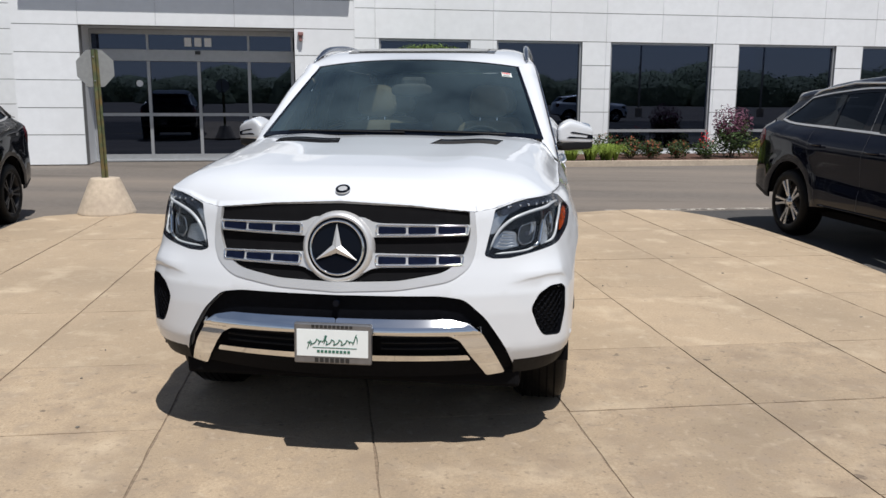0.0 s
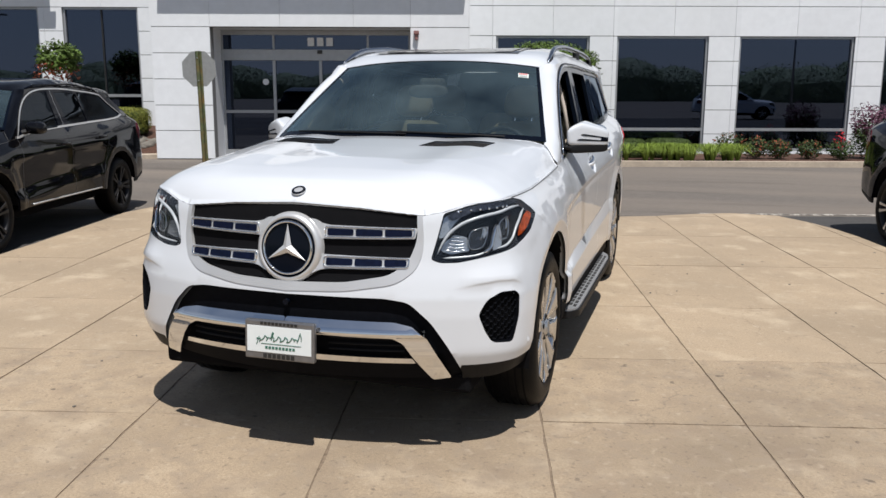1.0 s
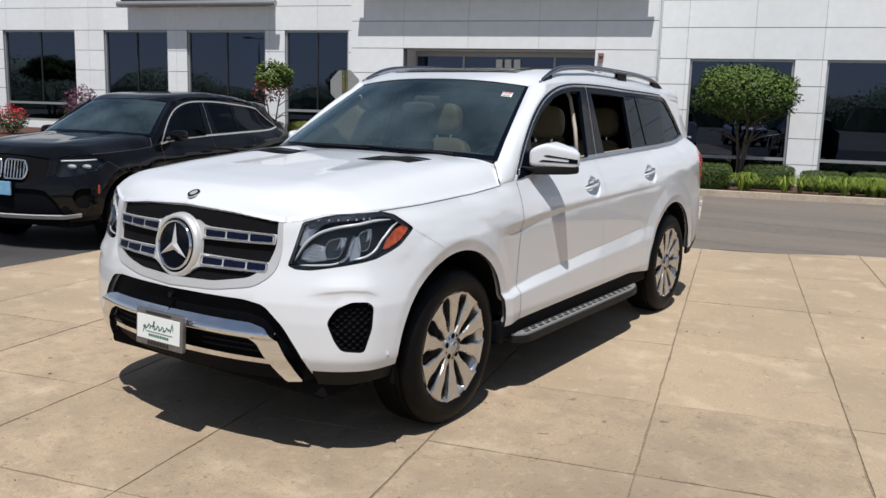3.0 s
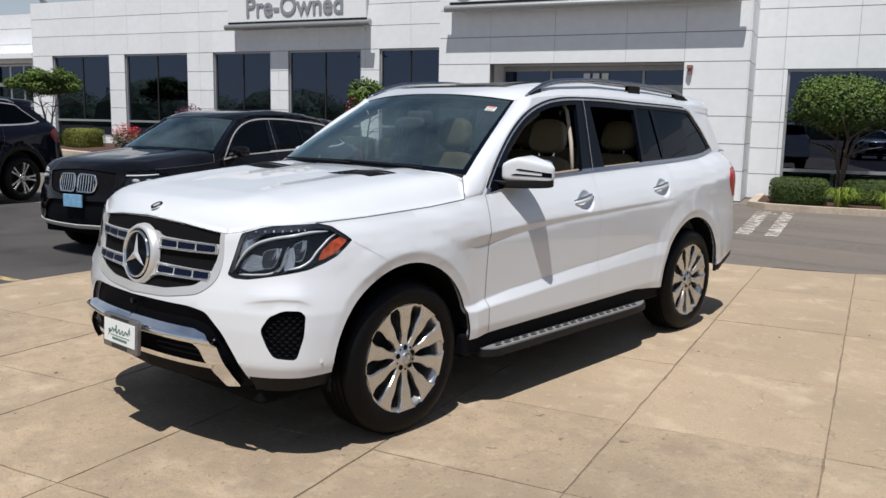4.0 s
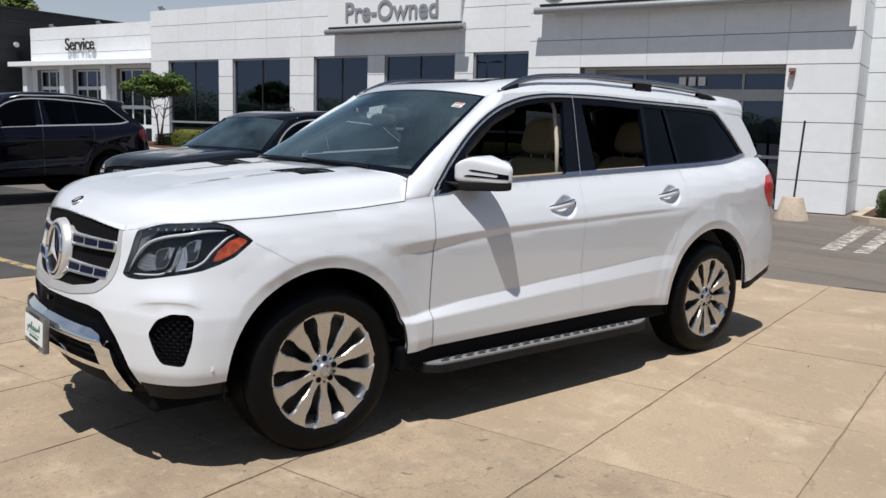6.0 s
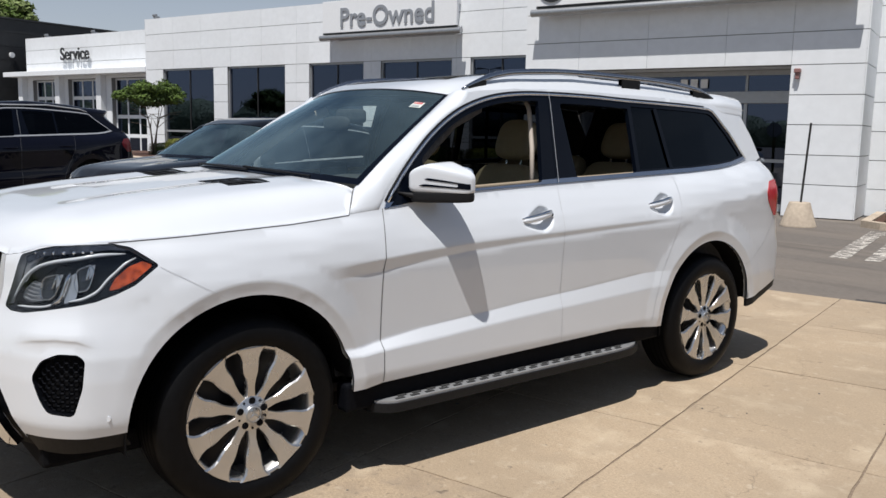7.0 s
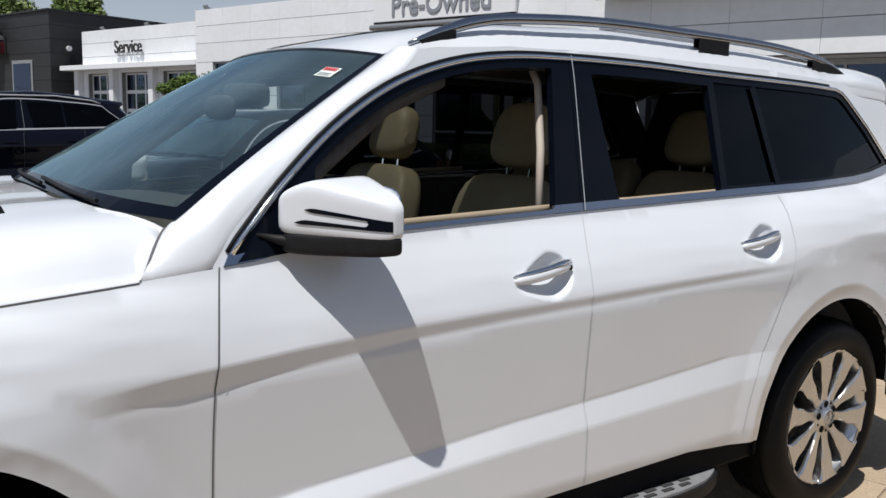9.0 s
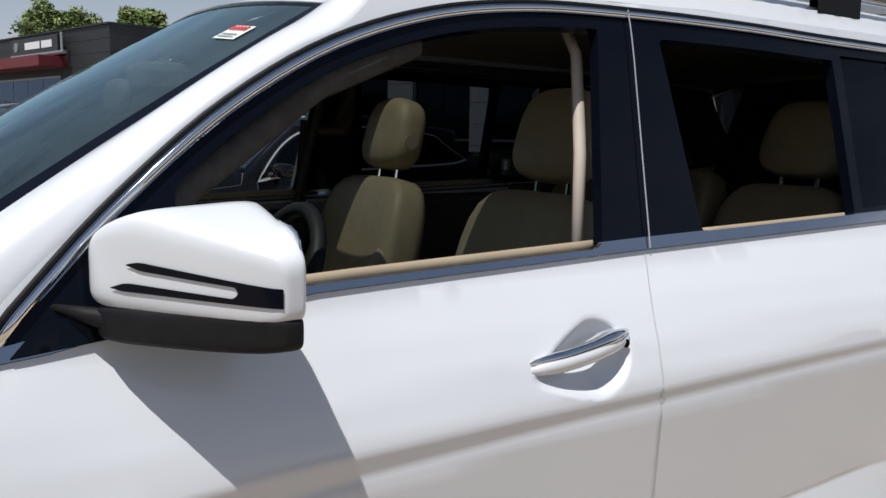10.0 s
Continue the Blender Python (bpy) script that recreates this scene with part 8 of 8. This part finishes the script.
def dark_suv(name, label, paint, at, scale, kidney=True, fall=0.10, rake=0.22):
    """A parked dark sport utility car, same make of build, other proportions."""
    root = thing(name, label, "car")
    suv(root, paint, False, 0.06)
    for y, side in ((0.0, 1), (0.0, -1), (3.075, 1), (3.075, -1)):
        wheel(root, side * 0.945, y, side, "dark" if kidney else "plain", turn=0.3 * y)
    part("dim_cabin", boxes(((-0.70, 0.7, 0.5), (0.70, 3.8, 1.18)), bevel=0.05), DASH, root)
    for sx in (-1, 1):
        bm = rounded_block((0.13, 0.07, 0.36), 3, 6)
        bmesh.ops.transform(bm, matrix=Matrix.Translation((sx * 0.4, 1.75, 1.25)), verts=bm.verts)
        part("seat_back", bm, DASH, root, smooth_on=True)
        # grille half with upright bars
        poly = rounded([(0.03, 0.80), (0.27, 0.80), (0.31, 0.90), (0.28, 1.0), (0.05, 1.01), (0.03, 0.97)], 0.03)
        cut = cut_skin(poly, [], 0.03)
        k = skin_part("kidney_grille", skin_mesh(cut["skin"], lambda s, z: skin(s, z, 0.0), (sx,), thick=0.03), PIT_BLACK, root, "chrome-rimmed grille half")
        bm = bmesh.new()
        tube(bm, [(sx * p[0], p[1], p[2]) for p in (skin(s, z, 0.008) for s, z in densify(poly, 0.03) + [poly[0]])], 0.012, 6)
        part("rim", bm, CHROME, k, smooth_on=True)
        for j in range(6):
            s = 0.065 + 0.04 * j
            bm = bmesh.new()
            tube(bm, [(sx * p[0], p[1], p[2]) for p in (skin(s, z, 0.008) for z in (0.81, 0.9, 1.0))], 0.0045, 5)
            part("bar", bm, CHROME, k)
        for s in (0.80, 1.0):
            bm = bmesh.new()
            c = skin(s, 0.95, -0.02)
            bmesh.ops.create_icosphere(bm, subdivisions=2, radius=0.045, matrix=Matrix.Translation((sx * c[0], c[1], c[2])) @ Matrix.Diagonal((1.3, 0.7, 0.6, 1)))
            part("lamp_lens", bm, LAMP_LENS, root, smooth_on=True)
        bm = bmesh.new()
        tube(bm, [(sx * p[0], p[1], p[2]) for p in (skin(s, 1.01 + 0.03 * (s - 0.7), -0.012) for s in np.linspace(0.68, 1.15, 12))], 0.008, 6)
        part("lamp_strip", bm, SIGN_WHITE, root, smooth_on=True)
        c = skin(1.10, 0.70, 0.002)
        bm = rounded_block((0.006, 0.012, 0.05), 4, 4)
        bmesh.ops.transform(bm, matrix=Matrix.Translation((sx * c[0], c[1], c[2])), verts=bm.verts)
        part("side_marker", bm, AMBER, root, "narrow amber side marker")
        bm = rounded_block((0.10, 0.09, 0.07), 3, 6)
        bmesh.ops.transform(bm, matrix=Matrix.Translation((sx * 0.985, 0.87, 1.27)), verts=bm.verts)
        part("side_mirror", bm, paint, root, smooth_on=True)
        bm = bmesh.new()
        tube(bm, [(sx * 0.85, 0.8, 1.22), (sx * 0.93, 0.86, 1.24)], 0.03, 6)
        part("mirror_arm", bm, BLACK_PLASTIC, root)
        bm = bmesh.new()
        tube(bm, [(sx * p[0], p[1], p[2]) for p in (skin(s_of_y(y), 0.44, 0.008) for y in np.linspace(0.7, 2.4, 14))], 0.009, 6)
        part("sill_trim", bm, SATIN if kidney else GLOSS_BLACK, root, smooth_on=True)
        for cy, cz in ((1.55, 1.06), (2.55, 1.09)):
            bm = bmesh.new()
            tube(bm, [(sx * (0.965 + 0.014 * math.sin(math.pi * t)), cy - 0.11 + 0.22 * t, cz) for t in np.linspace(0, 1, 7)], 0.013, 6)
            part("door_handle", bm, paint, root, smooth_on=True)
        bm = bmesh.new()
        tube(bm, [(sx * (float(pillar_x(y, roof_edge_z(y))) - 0.01), y, roof_edge_z(y) + h) for y, h in ((1.3, 0.0), (1.5, 0.03), (2.4, 0.04), (3.1, 0.03), (3.3, 0.0))], 0.013, 6)
        part("roof_rail", bm, SATIN if not kidney else GLOSS_BLACK, root, smooth_on=True)
    part("number_plate", boxes(((-0.15, -0.95, 0.62), (0.15, -0.93, 0.77)), bevel=0.005), PLATE_BLUE, root, "blue and white plate, plain")
    cut = cut_skin(rounded([(0.0, 0.40), (0.7, 0.41), (0.9, 0.44), (0.9, 0.40), (0.7, 0.37), (0.0, 0.36)], 0.01), [], 0.03)
    skin_part("bumper_strip", skin_mesh(cut["skin"], lambda s, z: skin(max(s, 0), z, 0.01), (1, -1), thick=0.02), SATIN, root, "silver bumper strip")
    for ob in root.children_recursive:
        # the roof falls and the tail leans forward
        if ob.type != "MESH" or ob.name.startswith(("tyre", "rim", "spoke", "hub", "brake", "wheel", "tread")):
            continue
        co = np.empty(len(ob.data.vertices) * 3)
        ob.data.vertices.foreach_get("co", co)
        co = co.reshape(-1, 3)
        high, back = smooth(1.18, 1.75, co[:, 2]), smooth(2.0, 3.9, co[:, 1])
        co[:, 2] -= fall * back * high
        co[:, 1] -= rake * high * smooth(2.7, 3.7, co[:, 1])
        co[:, 0] *= 1 - 0.07 * high
        ob.data.vertices.foreach_set("co", co.ravel())
        ob.data.update()
    root.matrix_world = at @ Matrix.Diagonal((*scale, 1))
    return root


LOT = radians(14.4)
dark_suv("black_suv", "black sport utility car parked facing the lot", CAR_BLACK, Matrix.Translation((-5.72, 2.15, -0.045)) @ Matrix.Rotation(LOT, 4, "Z"), (0.975, 0.93, 0.935), True, 0.07, 0.22)
dark_suv("midnight_suv", "midnight blue sport utility car with bright window trim", CAR_BLUE, Matrix.Translation((-12.18, 0.25, 0.0)) @ Matrix.Rotation(LOT, 4, "Z"), (1.02, 0.966, 1.05), False, 0.05, 0.20)
dark_suv("dark_suv", "dark blue sport utility car parked beside the pad", CAR_BLUE, Matrix.Translation((5.18, 3.1, -0.045)) @ Matrix.Rotation(LOT, 4, "Z"), (1.0, 0.966, 0.965), False)

# cars across the lot, seen in the windows
_far = dark_suv("white_estate", "white sport utility car parked across the lot", CAR_WHITE, BM @ Matrix.Translation((19.5, -12.5, -0.045)) @ Matrix.Rotation(radians(100), 4, "Z"), (1.0, 0.95, 0.93), False)
copy_thing(_far, BM @ Matrix.Translation((5.0, -14.0, -0.045)) @ Matrix.Rotation(radians(172), 4, "Z"))
